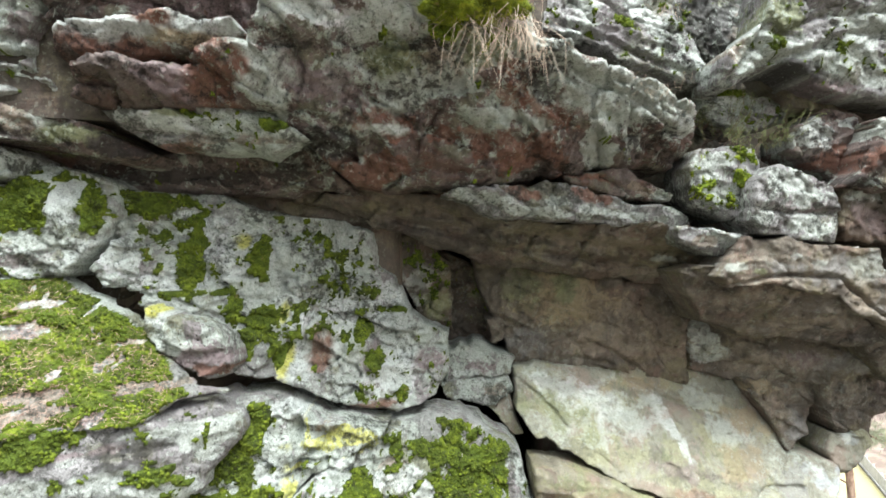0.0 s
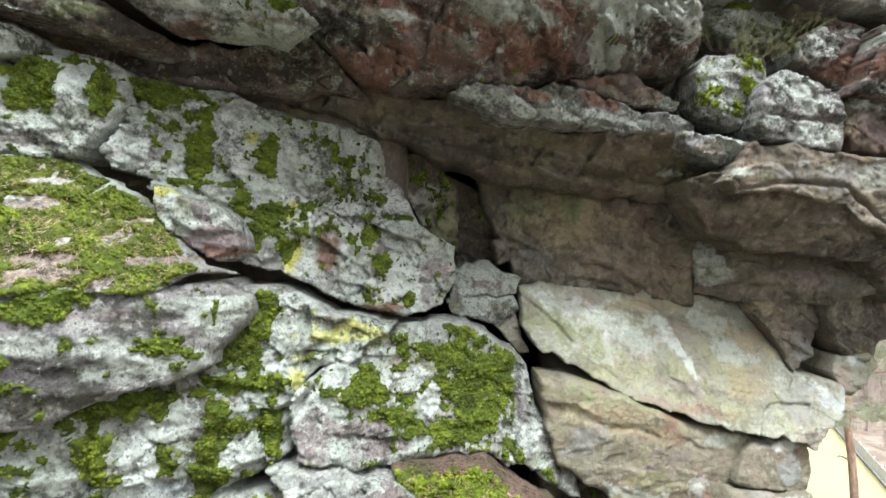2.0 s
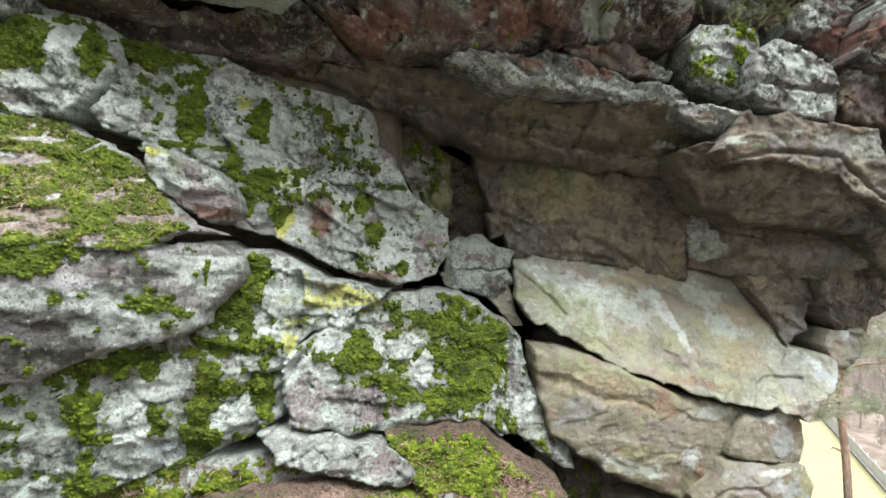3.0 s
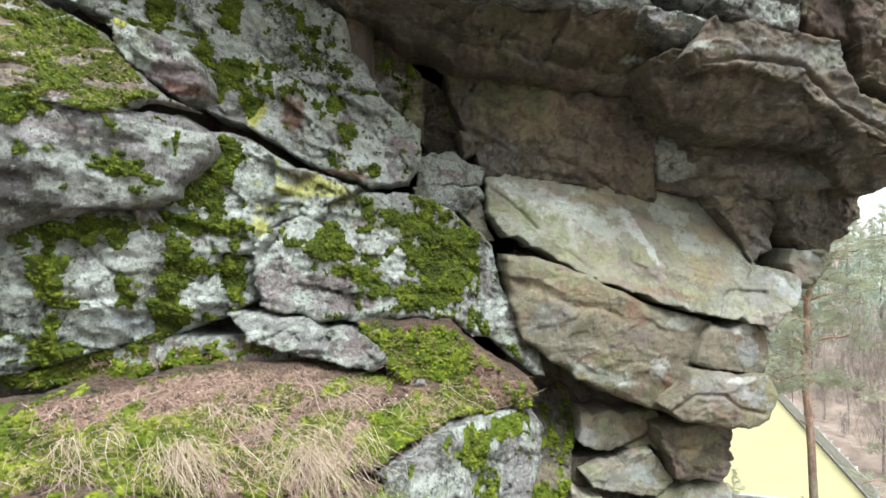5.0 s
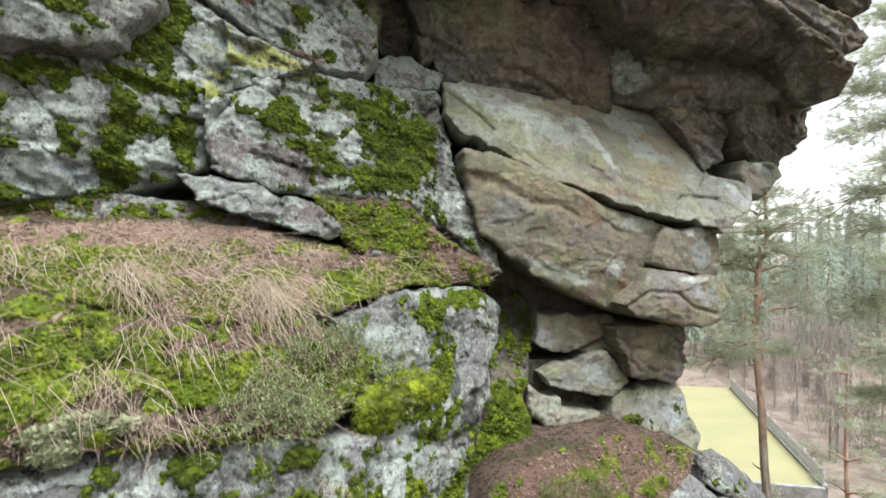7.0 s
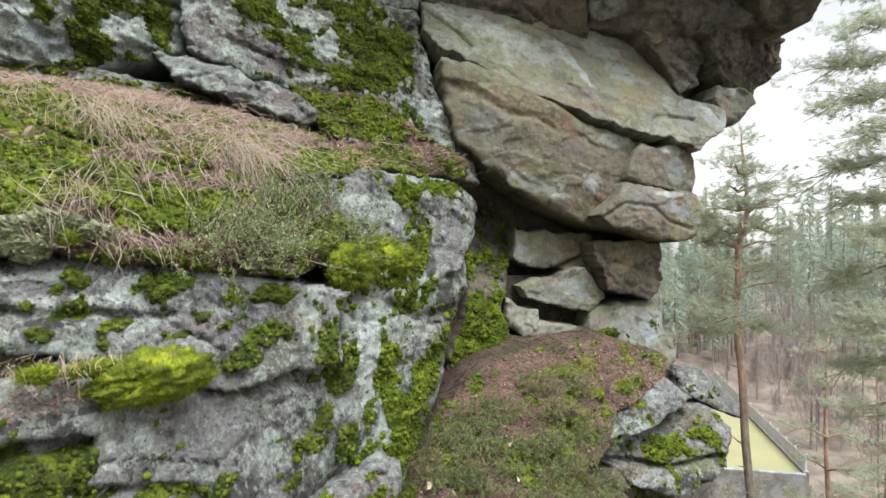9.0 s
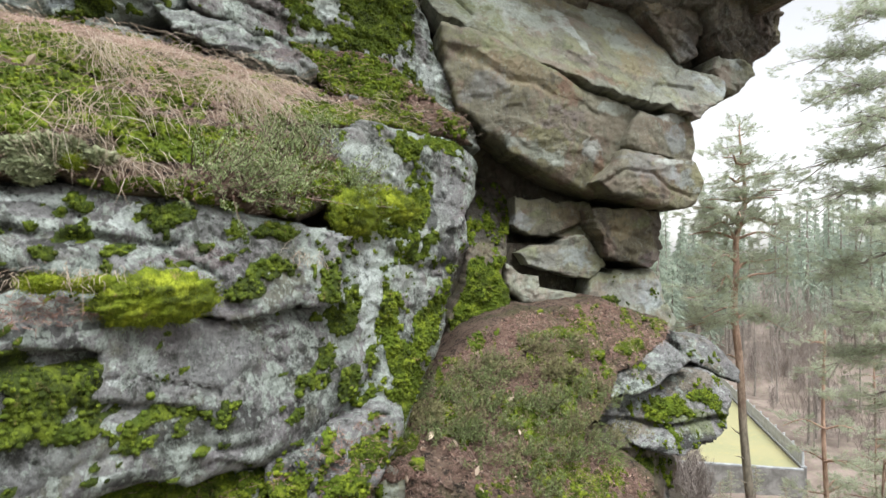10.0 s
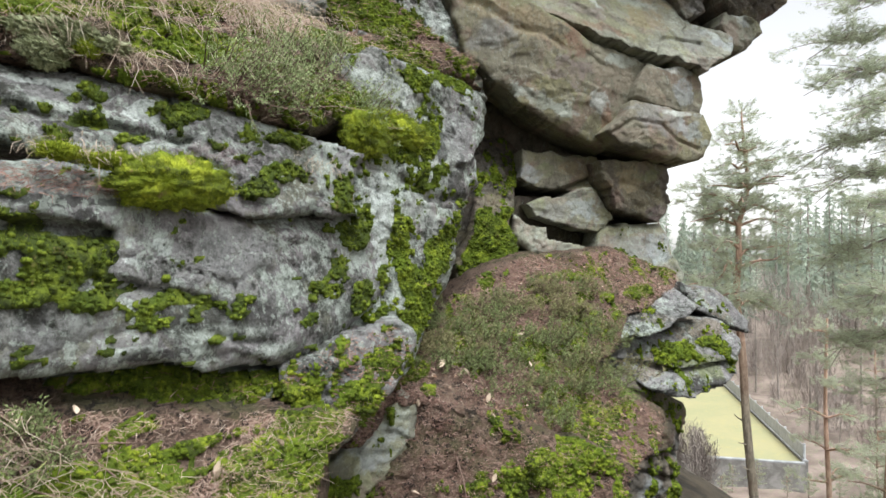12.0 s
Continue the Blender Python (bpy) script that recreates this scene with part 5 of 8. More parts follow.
rock("M1", "mossy_slope", "sloping rock shelf covered in bright green moss", "grey",
     [(-3.00, 5.80), (-2.64, 5.83), (-2.34, 5.84), (-2.10, 5.72), (-1.78, 5.52), (-1.62, 5.33), (-1.30, 5.12), (-1.68, 5.03), (-2.02, 5.06), (-2.21, 5.04), (-2.51, 5.02)],
     (-1.336, 0.733, 1.257), edge=0.04, bulge=0.03, thick=0.08, moss=0.7,
     spots=[('bare', -2.19, 5.23, 0.24, 0.03, 0), ('bare', -2.05, 5.16, 0.20, 0.03, 0), ('tan', -2.19, 5.23, 0.27, 0.05, 0), ('tan', -2.03, 5.15, 0.20, 0.04, 0), ('bare', -2.35, 5.68, 0.16, 0.03, 0), ('white', -2.35, 5.68, 0.15, 0.03, 0), ('bare', -2.10, 5.32, 0.05, 0.03, 0), ('white', -2.10, 5.32, 0.04, 0.03, 0), ('bare', -2.38, 5.56, 0.07, 0.02, 0), ('white', -2.40, 5.57, 0.07, 0.02, 0), ('bare', -1.86, 5.10, 0.09, 0.05, 0), ('purple', -1.86, 5.10, 0.09, 0.05, 0), ('bare', -2.19, 5.10, 0.04, 0.03, 0), ('bare', -1.69, 5.22, 0.17, 0.03, 0), ('tan', -1.71, 5.22, 0.21, 0.04, 0), ('bare', -1.83, 5.45, 0.07, 0.02, 0)] + [('bare', -2.35, 5.54, 0.11, 0.04, 0)])
rock("M1b", "boulder", "bulging dark grey lichened boulder with a rounded lower edge", "slate",
     [(-2.51, 5.05), (-2.22, 5.06), (-2.01, 5.08), (-1.72, 5.04), (-1.39, 5.10), (-1.24, 5.00), (-1.22, 4.88), (-1.33, 4.72), (-1.40, 4.59), (-1.57, 4.52), (-1.77, 4.50), (-1.96, 4.43), (-2.09, 4.36), (-2.50, 4.40)],
     (5.037, 0.868, 0.057), edge=0.08, bulge=0.06, moss=-0.3, rough=0.7, strata=0,
     spots=[('black_and_shade', -1.95, 4.72, 0.45, 0.22, 0), ('black_and_shade', -1.60, 4.93, 0.35, 0.09, 0), ('black_and_shade', -1.62, 4.62, 0.30, 0.08, 0), ('pale', -1.39, 4.89, 0.19, 0.11, 0), ('pale', -1.93, 4.89, 0.07, 0.07, 0), ('pale', -1.71, 4.66, 0.20, 0.10, 0), ('pale', -1.51, 4.64, 0.17, 0.08, 0), ('black_and_shade', -2.03, 4.73, 0.30, 0.12, 0), ('black_and_shade', -2.10, 4.59, 0.26, 0.09, 0), ('black_and_shade', -1.83, 4.92, 0.20, 0.05, 0), ('moss', -1.62, 4.73, 0.08, 0.04, 0), ('moss', -1.54, 4.77, 0.05, 0.04, 0), ('moss', -2.11, 4.97, 0.16, 0.05, 0), ('moss', -2.03, 4.93, 0.07, 0.04, 0), ('pale', -1.53, 4.97, 0.17, 0.04, 0), ('pale', -1.86, 4.77, 0.17, 0.07, 0), ('pale', -2.10, 4.82, 0.16, 0.05, 0), ('pale', -1.86, 4.65, 0.07, 0.05, 0), ('moss', -2.01, 5.04, 0.17, 0.05, 0)] + [('purple', -1.89, 4.93, 0.20, 0.03, 0)])
rock("M2b", "boulder", "grey boulder with sulphur-yellow lichen and dark moss", "grey",
     [(-1.35, 5.05), (-1.17, 5.05), (-0.80, 4.84), (-0.39, 4.75), (-0.58, 4.60), (-0.94, 4.42), (-1.03, 4.27), (-1.21, 4.26), (-1.42, 4.36), (-1.62, 4.47), (-1.42, 4.69), (-1.29, 4.87)],
     (4.296, 0.542, 0.172), edge=0.06, moss=-0.25,
     spots=[('pale', -1.09, 4.65, 0.15, 0.19, 0), ('white', -1.04, 4.94, 0.19, 0.09, 0), ('yellow', -0.62, 4.73, 0.19, 0.06, -12), ('yellow', -0.90, 4.77, 0.03, 0.16, 0), ('yellow', -0.84, 4.70, 0.15, 0.05, 0), ('yellow', -0.96, 4.57, 0.07, 0.04, 0), ('yellow', -1.00, 4.43, 0.05, 0.09, 0), ('ochre', -0.83, 4.80, 0.10, 0.04, 0), ('moss', -1.22, 4.87, 0.11, 0.16, 0), ('moss', -1.32, 4.65, 0.17, 0.13, 0), ('moss', -1.28, 4.44, 0.19, 0.06, 0), ('bare', -0.96, 4.72, 0.15, 0.19, 0), ('white', -1.15, 4.55, 0.09, 0.11, 0), ('bare', -0.62, 4.72, 0.23, 0.09, 0), ('black_and_shade', -0.96, 4.53, 0.08, 0.02, 0), ('moss', -1.40, 4.46, 0.11, 0.06, 0)],
     cuts=[(0.08, 0.02, [(-0.95, 4.90), (-0.93, 4.71), (-0.86, 4.66), (-0.96, 4.61), (-0.99, 4.43), (-1.05, 4.29)]),
           (0.05, 0.02, [(-0.80, 4.82), (-0.83, 4.67), (-0.93, 4.66)])])
rock("M2", "rock_wall", "pale grey weathered wall with hanging green moss", "grey",
     [(-2.40, 4.47), (-2.09, 4.47), (-1.89, 4.54), (-1.57, 4.54), (-1.34, 4.36), (-1.15, 4.32), (-1.04, 4.25), (-1.04, 3.95), (-1.16, 3.89), (-1.55, 3.75), (-1.89, 3.69), (-2.09, 3.64), (-2.40, 3.66)],
     (5.512, 0.844, -0.013), edge=0.06, moss=-0.1, strata=0.05,
     spots=[('white', -1.76, 4.06, 0.09, 0.21, 0), ('white', -1.57, 4.28, 0.09, 0.14, 0), ('white', -1.30, 4.00, 0.15, 0.10, 0), ('blue', -1.67, 3.85, 0.32, 0.09, 0), ('pale', -1.82, 3.82, 0.14, 0.10, 0), ('pale', -1.15, 4.00, 0.11, 0.09, 0), ('moss', -1.78, 4.38, 0.32, 0.08, 0), ('moss', -1.95, 4.13, 0.09, 0.21, 0), ('moss', -1.90, 4.00, 0.15, 0.04, 0), ('moss', -1.65, 4.10, 0.06, 0.18, 0), ('moss', -1.44, 4.10, 0.09, 0.27, 0), ('moss', -1.33, 4.19, 0.11, 0.06, 0)] + [('moss', -1.17, 4.14, 0.07, 0.12, 0), ('moss', -1.50, 3.89, 0.08, 0.13, 0), ('moss', -1.36, 3.69, 0.10, 0.07, 0), ('moss', -1.71, 3.65, 0.11, 0.05, 0), ('bare', -1.76, 4.10, 0.09, 0.23, 0), ('bare', -1.57, 4.23, 0.09, 0.21, 0), ('bare', -1.30, 4.00, 0.12, 0.10, 0), ('bare', -1.80, 3.87, 0.14, 0.10, 0), ('bare', -1.64, 3.83, 0.11, 0.07, 0), ('moss', -1.95, 3.71, 0.10, 0.14, 0), ('moss', -1.34, 3.95, 0.07, 0.04, 0), ('moss', -1.52, 4.43, 0.14, 0.04, 0), ('white', -2.05, 4.01, 0.05, 0.10, 0), ('bare', -2.05, 4.04, 0.06, 0.17, 0)],
     cuts=[(0.08, 0.02, [(-1.20, 4.28), (-1.19, 4.11), (-1.17, 3.89)]),
           (0.06, 0.02, [(-2.09, 3.67), (-1.97, 4.01), (-1.97, 4.28), (-1.97, 4.43)])])
rock("M3", "boulder", "large rounded boulder with a mossy top and pink-grey face", "grey",
     [(-1.01, 4.36), (-0.88, 4.47), (-0.69, 4.61), (-0.40, 4.72), (-0.16, 4.75), (0.14, 4.70), (0.42, 4.51), (0.64, 4.34), (0.70, 4.03), (1.03, 3.51), (1.07, 3.26), (0.97, 3.27), (0.72, 3.47), (0.31, 3.76), (-0.08, 3.80), (-0.45, 3.81), (-0.82, 3.88), (-0.97, 3.93), (-1.03, 4.14)],
     (3.737, 0.748, 0.339), edge=0.09, bulge=0.05, moss=0.02,
     spots=[('yellow', -0.60, 4.65, 0.20, 0.07, 8), ('bare', -0.62, 4.64, 0.24, 0.08, 8), ('white', -0.87, 4.31, 0.17, 0.19, 0), ('white', -0.69, 4.53, 0.21, 0.05, 0), ('white', -0.32, 4.38, 0.16, 0.10, 0), ('white', -0.14, 4.19, 0.10, 0.12, 0), ('white', 0.64, 3.80, 0.09, 0.27, -60), ('purple', -0.80, 4.11, 0.22, 0.10, 0), ('purple', -0.46, 3.95, 0.23, 0.06, 0), ('purple', -0.53, 4.09, 0.17, 0.08, 0), ('pale', 0.64, 4.16, 0.09, 0.18, 0), ('white', 0.17, 4.11, 0.09, 0.09, 0), ('tan', -0.32, 4.47, 0.12, 0.05, 0), ('moss', -0.57, 4.37, 0.09, 0.13, 0), ('moss', -0.75, 4.32, 0.10, 0.05, 0), ('moss', -0.35, 4.12, 0.09, 0.05, 0), ('moss', -0.24, 4.01, 0.08, 0.06, 0), ('moss', 0.22, 4.16, 0.26, 0.22, 0)] + [('moss', 0.11, 3.95, 0.25, 0.11, 0), ('moss', -0.08, 4.51, 0.30, 0.06, -14), ('moss', 0.31, 4.34, 0.18, 0.10, 0), ('moss', -0.47, 4.27, 0.06, 0.05, 0), ('bare', -0.86, 4.14, 0.18, 0.17, 0), ('bare', -0.65, 4.02, 0.26, 0.11, 0), ('bare', 0.68, 3.76, 0.11, 0.27, 0), ('bare', -0.32, 4.35, 0.12, 0.08, 0), ('bare', -0.69, 4.53, 0.20, 0.04, 0), ('bare', 0.97, 3.39, 0.09, 0.14, 0), ('bare', -0.12, 4.21, 0.06, 0.08, 0), ('moss', -0.08, 3.99, 0.12, 0.06, 0), ('bare', 0.59, 4.12, 0.09, 0.18, 0)],
     cuts=[(0.06, 0.02, [(-0.97, 3.97), (-1.02, 4.14), (-0.97, 4.28), (-0.85, 4.46)])])
rock("M4", "rock_slab", "flat pale sandstone slab jutting below the boulder", "grey",
     [(-1.16, 3.91), (-0.85, 3.88), (-0.44, 3.78), (-0.29, 3.71), (-0.16, 3.56), (-0.29, 3.51), (-0.50, 3.59), (-0.83, 3.65), (-1.03, 3.74)],
     (2.576, 0.402, 0.566), edge=0.04, moss=-0.5,
     spots=[('grey', -0.94, 3.83, 0.22, 0.04, 0), ('grey', -0.71, 3.74, 0.22, 0.04, -12), ('purple', -0.40, 3.66, 0.15, 0.05, 0), ('black_and_shade', -0.77, 3.66, 0.21, 0.02, 0), ('moss', -0.58, 3.80, 0.09, 0.02, 0)])
rock("M4b", "mossy_bank", "broken mossy rock bank behind the grass ledge", "grey",
     [(-2.53, 3.68), (-2.16, 3.65), (-1.93, 3.73), (-1.55, 3.79), (-1.06, 3.77), (-0.53, 3.60), (-0.19, 3.49), (-0.34, 3.29), (-0.86, 3.37), (-1.67, 3.51), (-2.53, 3.59)],
     (4.417, 0.531, 0.152), moss=0.12,
     spots=[('moss', -2.02, 3.61, 0.36, 0.07, 0), ('moss', -1.32, 3.60, 0.29, 0.06, 0), ('bare', -0.99, 3.58, 0.11, 0.05, 0), ('bare', -0.59, 3.44, 0.15, 0.06, 0), ('white', -0.83, 3.53, 0.07, 0.04, 0), ('moss', -1.70, 3.59, 0.18, 0.05, 0), ('moss', -0.59, 3.55, 0.11, 0.05, 0)])
rock("M4c", "mossy_bank", "mossy earthy slope beside the boulder", "earth",
     [(-0.40, 3.83), (0.28, 3.79), (0.51, 3.55), (0.87, 3.34), (0.81, 3.19), (0.30, 3.25), (-0.07, 3.38), (-0.22, 3.55)],
     (2.588, 0.350, 0.586), moss=0.25,
     spots=[('bare', -0.07, 3.41, 0.22, 0.04, 0), ('bare', 0.55, 3.45, 0.24, 0.04, -10), ('moss', -0.00, 3.65, 0.23, 0.09, 0), ('moss', 0.23, 3.54, 0.15, 0.08, 0), ('bare', -0.00, 3.67, 0.05, 0.02, 0)])
rock("st1", "stone", "loose weathered stone lying on the needle litter", "grey",
     [(-0.46, 3.39), (-0.38, 3.46), (-0.28, 3.46), (-0.23, 3.39), (-0.35, 3.34)],
     (2.855, 0.300, 0.500), edge=0.04, thick=0.12, bulge=0.04, moss=-0.6)
rock("st2", "stone", "flat grey stone lying on the needle litter", "grey",
     [(-0.08, 3.46), (0.07, 3.46), (0.10, 3.40), (-0.06, 3.39)],
     (2.848, 0.305, 0.499), edge=0.03, thick=0.12, bulge=0.03, moss=-0.8)
rock("M5a", "grass_ledge", "needle-strewn ledge with moss and dry grass", "earth",
     [(-2.05, 3.58), (-1.72, 3.60), (-1.13, 3.63), (-0.61, 3.58), (-0.06, 3.46), (0.69, 3.40), (0.94, 3.22), (0.66, 3.21), (0.18, 3.21), (-0.10, 3.14), (-0.43, 3.08), (-0.88, 3.13), (-1.46, 3.25), (-1.77, 3.27)],
     (-2.693, 0.891, 2.143), edge=0.08, thick=0.1, bulge=0.02, moss=0.34, strata=0,
     spots=[('bare', -1.08, 3.55, 1.08, 0.04, 0), ('bare', 0.41, 3.35, 0.35, 0.05, 0), ('bare', -0.32, 3.39, 0.31, 0.05, 0), ('moss', -1.42, 3.37, 0.31, 0.06, 0), ('moss', -1.30, 3.40, 0.18, 0.05, 0), ('moss', -0.11, 3.20, 0.23, 0.07, 0), ('moss', 0.31, 3.24, 0.22, 0.04, 0), ('moss', 0.61, 3.16, 0.15, 0.05, 0), ('bare', -0.86, 3.31, 0.12, 0.04, 0), ('moss', -0.51, 3.19, 0.15, 0.05, 0), ('moss', -1.01, 3.27, 0.17, 0.05, 0), ('moss', -0.78, 3.23, 0.07, 0.04, 0), ('bare', 0.11, 3.13, 0.13, 0.05, 0), ('moss', -1.15, 3.38, 0.45, 0.05, 4), ('moss', -0.62, 3.30, 0.35, 0.06, 6), ('moss', 0.15, 3.27, 0.35, 0.05, 0), ('moss', -1.6, 3.40, 0.3, 0.05, 0)])
rock("M5b", "mossy_slope", "steep mossy bank hung with dry grass", "earth",
     [(-1.72, 3.30), (-1.43, 3.29), (-0.89, 3.16), (-0.39, 3.11), (-0.02, 2.97), (0.02, 2.71), (-0.24, 2.57), (-0.77, 2.65), (-1.22, 2.70), (-1.47, 2.72)],
     (0.804, 0.883, 1.019), edge=0.2, thick=0.15, bulge=0.05, moss=0.22, strata=0,
     spots=[('bare', -0.99, 3.12, 0.16, 0.03, 0), ('bare', -0.47, 3.02, 0.17, 0.04, 0), ('moss', -0.76, 2.86, 0.15, 0.05, 0), ('moss', -0.60, 2.94, 0.14, 0.05, 0), ('moss', -1.19, 3.02, 0.30, 0.12, 0), ('moss', -1.21, 2.92, 0.24, 0.07, 0), ('moss', -0.89, 3.09, 0.16, 0.04, 0), ('bare', -0.93, 2.76, 0.49, 0.04, 0), ('moss', 0.02, 2.62, 0.17, 0.12, 0), ('bare', -1.35, 3.15, 0.10, 0.04, 0), ('moss', -0.75, 2.96, 0.13, 0.05, 0)])
rock("M6", "boulder", "big pale grey boulder nose pitted with lichen and moss", "grey",
     [(-0.22, 3.08), (0.22, 3.21), (0.74, 3.24), (0.92, 3.06), (0.90, 2.84), (0.78, 2.68), (0.81, 2.45), (0.62, 2.11), (0.54, 1.81), (0.41, 1.66), (0.27, 1.40), (0.11, 1.29), (-0.16, 1.40), (-0.20, 1.92), (-0.05, 2.26), (-0.06, 2.51), (0.03, 2.60), (-0.03, 2.84)],
     (2.785, 1.120, 0.352), edge=0.14, bulge=0.05, moss=-0.05, thick=0.9, rough=0.8, strata=0.01,
     spots=[('white', 0.13, 2.32, 0.07, 0.23, 0), ('pale', 0.16, 2.98, 0.20, 0.10, 0), ('grey', 0.01, 2.03, 0.09, 0.12, 0), ('white', 0.35, 2.50, 0.13, 0.12, 0), ('pale', 0.44, 2.88, 0.14, 0.14, 0), ('grey', 0.64, 2.82, 0.11, 0.22, 0), ('black_and_shade', 0.62, 2.42, 0.07, 0.21, 0), ('black_and_shade', 0.51, 2.63, 0.05, 0.14, 0), ('white', 0.43, 2.01, 0.03, 0.05, 0), ('green', 0.09, 1.91, 0.06, 0.12, 0), ('grey', -0.07, 1.79, 0.08, 0.17, 0), ('purple', -0.01, 1.65, 0.06, 0.06, 0), ('moss', 0.38, 3.05, 0.08, 0.09, 0), ('moss', 0.63, 3.13, 0.09, 0.06, 0), ('moss', 0.09, 2.60, 0.14, 0.11, 0), ('moss', 0.25, 2.65, 0.16, 0.08, 0)] + [('moss', 0.42, 2.70, 0.08, 0.15, 0), ('moss', 0.25, 2.16, 0.06, 0.09, 0), ('moss', 0.32, 1.83, 0.08, 0.35, 20), ('moss', 0.43, 1.95, 0.09, 0.16, 0), ('moss', 0.24, 1.63, 0.07, 0.18, 0), ('moss', -0.02, 1.88, 0.05, 0.07, 0), ('moss', -0.13, 2.16, 0.17, 0.08, 0), ('moss', 0.09, 1.62, 0.07, 0.09, 0), ('bare', 0.13, 2.29, 0.06, 0.21, 0), ('bare', 0.64, 2.64, 0.11, 0.33, 0), ('bare', 0.16, 2.96, 0.16, 0.09, 0), ('moss', 0.01, 1.79, 0.09, 0.06, 0), ('bare', 0.03, 2.03, 0.08, 0.09, 0), ('moss', 0.51, 2.13, 0.05, 0.07, 0), ('moss', 0.29, 2.02, 0.03, 0.02, 0), ('moss', 0.26, 1.97, 0.03, 0.02, 0)] + [('moss', 0.02, 1.99, 0.03, 0.02, 0), ('moss', 0.35, 2.37, 0.04, 0.03, 0), ('moss', 0.46, 1.79, 0.03, 0.03, 0), ('moss', -0.01, 2.06, 0.02, 0.02, 0), ('moss', 0.26, 2.54, 0.04, 0.03, 0), ('moss', 0.20, 2.01, 0.03, 0.02, 0), ('moss', 0.10, 2.37, 0.02, 0.02, 0), ('moss', 0.64, 2.32, 0.04, 0.03, 0), ('moss', 0.20, 2.34, 0.02, 0.02, 0), ('moss', 0.42, 1.83, 0.04, 0.02, 0), ('moss', 0.21, 2.15, 0.02, 0.02, 0), ('moss', 0.15, 2.42, 0.02, 0.03, 0)],
     cuts=[(0.06, 0.03, [(0.25, 2.41), (0.42, 2.33), (0.66, 2.35), (0.85, 2.41)]),
           (0.05, 0.03, [(-0.02, 2.09), (0.03, 1.92), (-0.05, 1.78), (0.09, 1.59)])])
rock("M6u", "boulder", "smooth grey sandstone step below the mossy bank", "slate",
     [(-1.44, 2.66), (-1.18, 2.67), (-0.79, 2.67), (-0.47, 2.62), (0.03, 2.51), (0.01, 2.18), (-0.45, 2.15), (-0.84, 2.28), (-1.10, 2.36), (-1.35, 2.39)],
     (1.541, 0.868, 0.779), edge=0.08, thick=0.6, moss=-0.45, rough=0.8, strata=0,
     spots=[('white', -0.81, 2.57, 0.09, 0.07, 0), ('pale', -0.98, 2.60, 0.12, 0.03, 0), ('white', -1.09, 2.62, 0.12, 0.02, 0), ('grey', -0.63, 2.52, 0.15, 0.10, 0), ('purple', -0.62, 2.41, 0.15, 0.06, 0), ('pale', -1.09, 2.53, 0.11, 0.03, 0), ('moss', -0.96, 2.49, 0.06, 0.04, 0), ('moss', -0.82, 2.44, 0.06, 0.02, 0), ('moss', -0.69, 2.58, 0.08, 0.04, 0), ('moss', -0.16, 2.30, 0.21, 0.07, -20), ('moss', -0.37, 2.27, 0.12, 0.04, 0), ('moss', -0.56, 2.45, 0.03, 0.02, 0), ('bare', -0.55, 2.32, 0.10, 0.10, 0), ('moss', -0.32, 2.52, 0.13, 0.04, 0), ('moss', -0.02, 2.28, 0.08, 0.11, 0), ('moss', 0.03, 2.43, 0.06, 0.08, 0)] + [('black_and_shade', -1.01, 2.46, 0.09, 0.02, 0), ('moss', -1.00, 2.41, 0.02, 0.01, 0), ('moss', -0.63, 2.38, 0.03, 0.02, 0), ('moss', -0.96, 2.60, 0.03, 0.02, 0), ('moss', -1.03, 2.43, 0.03, 0.02, 0), ('moss', -0.55, 2.31, 0.02, 0.02, 0), ('moss', -0.77, 2.61, 0.02, 0.01, 0), ('moss', -1.02, 2.57, 0.03, 0.02, 0), ('moss', -1.07, 2.52, 0.02, 0.02, 0), ('moss', -0.71, 2.54, 0.03, 0.01, 0), ('moss', -0.55, 2.44, 0.02, 0.02, 0), ('moss', -0.47, 2.40, 0.02, 0.02, 0), ('moss', -0.43, 2.25, 0.03, 0.02, 0), ('moss', -0.92, 2.31, 0.03, 0.02, 0), ('moss', -0.67, 2.38, 0.03, 0.02, 0), ('moss', -0.61, 2.38, 0.02, 0.02, 0)] + [('moss', -0.60, 2.32, 0.02, 0.01, 0)],
     cuts=[(0.06, 0.02, [(-1.20, 2.52), (-1.06, 2.49), (-0.94, 2.47), (-0.74, 2.45), (-0.68, 2.46)]),
           (0.05, 0.012, [(-0.78, 2.66), (-0.74, 2.59), (-0.75, 2.46), (-0.47, 2.31)])])
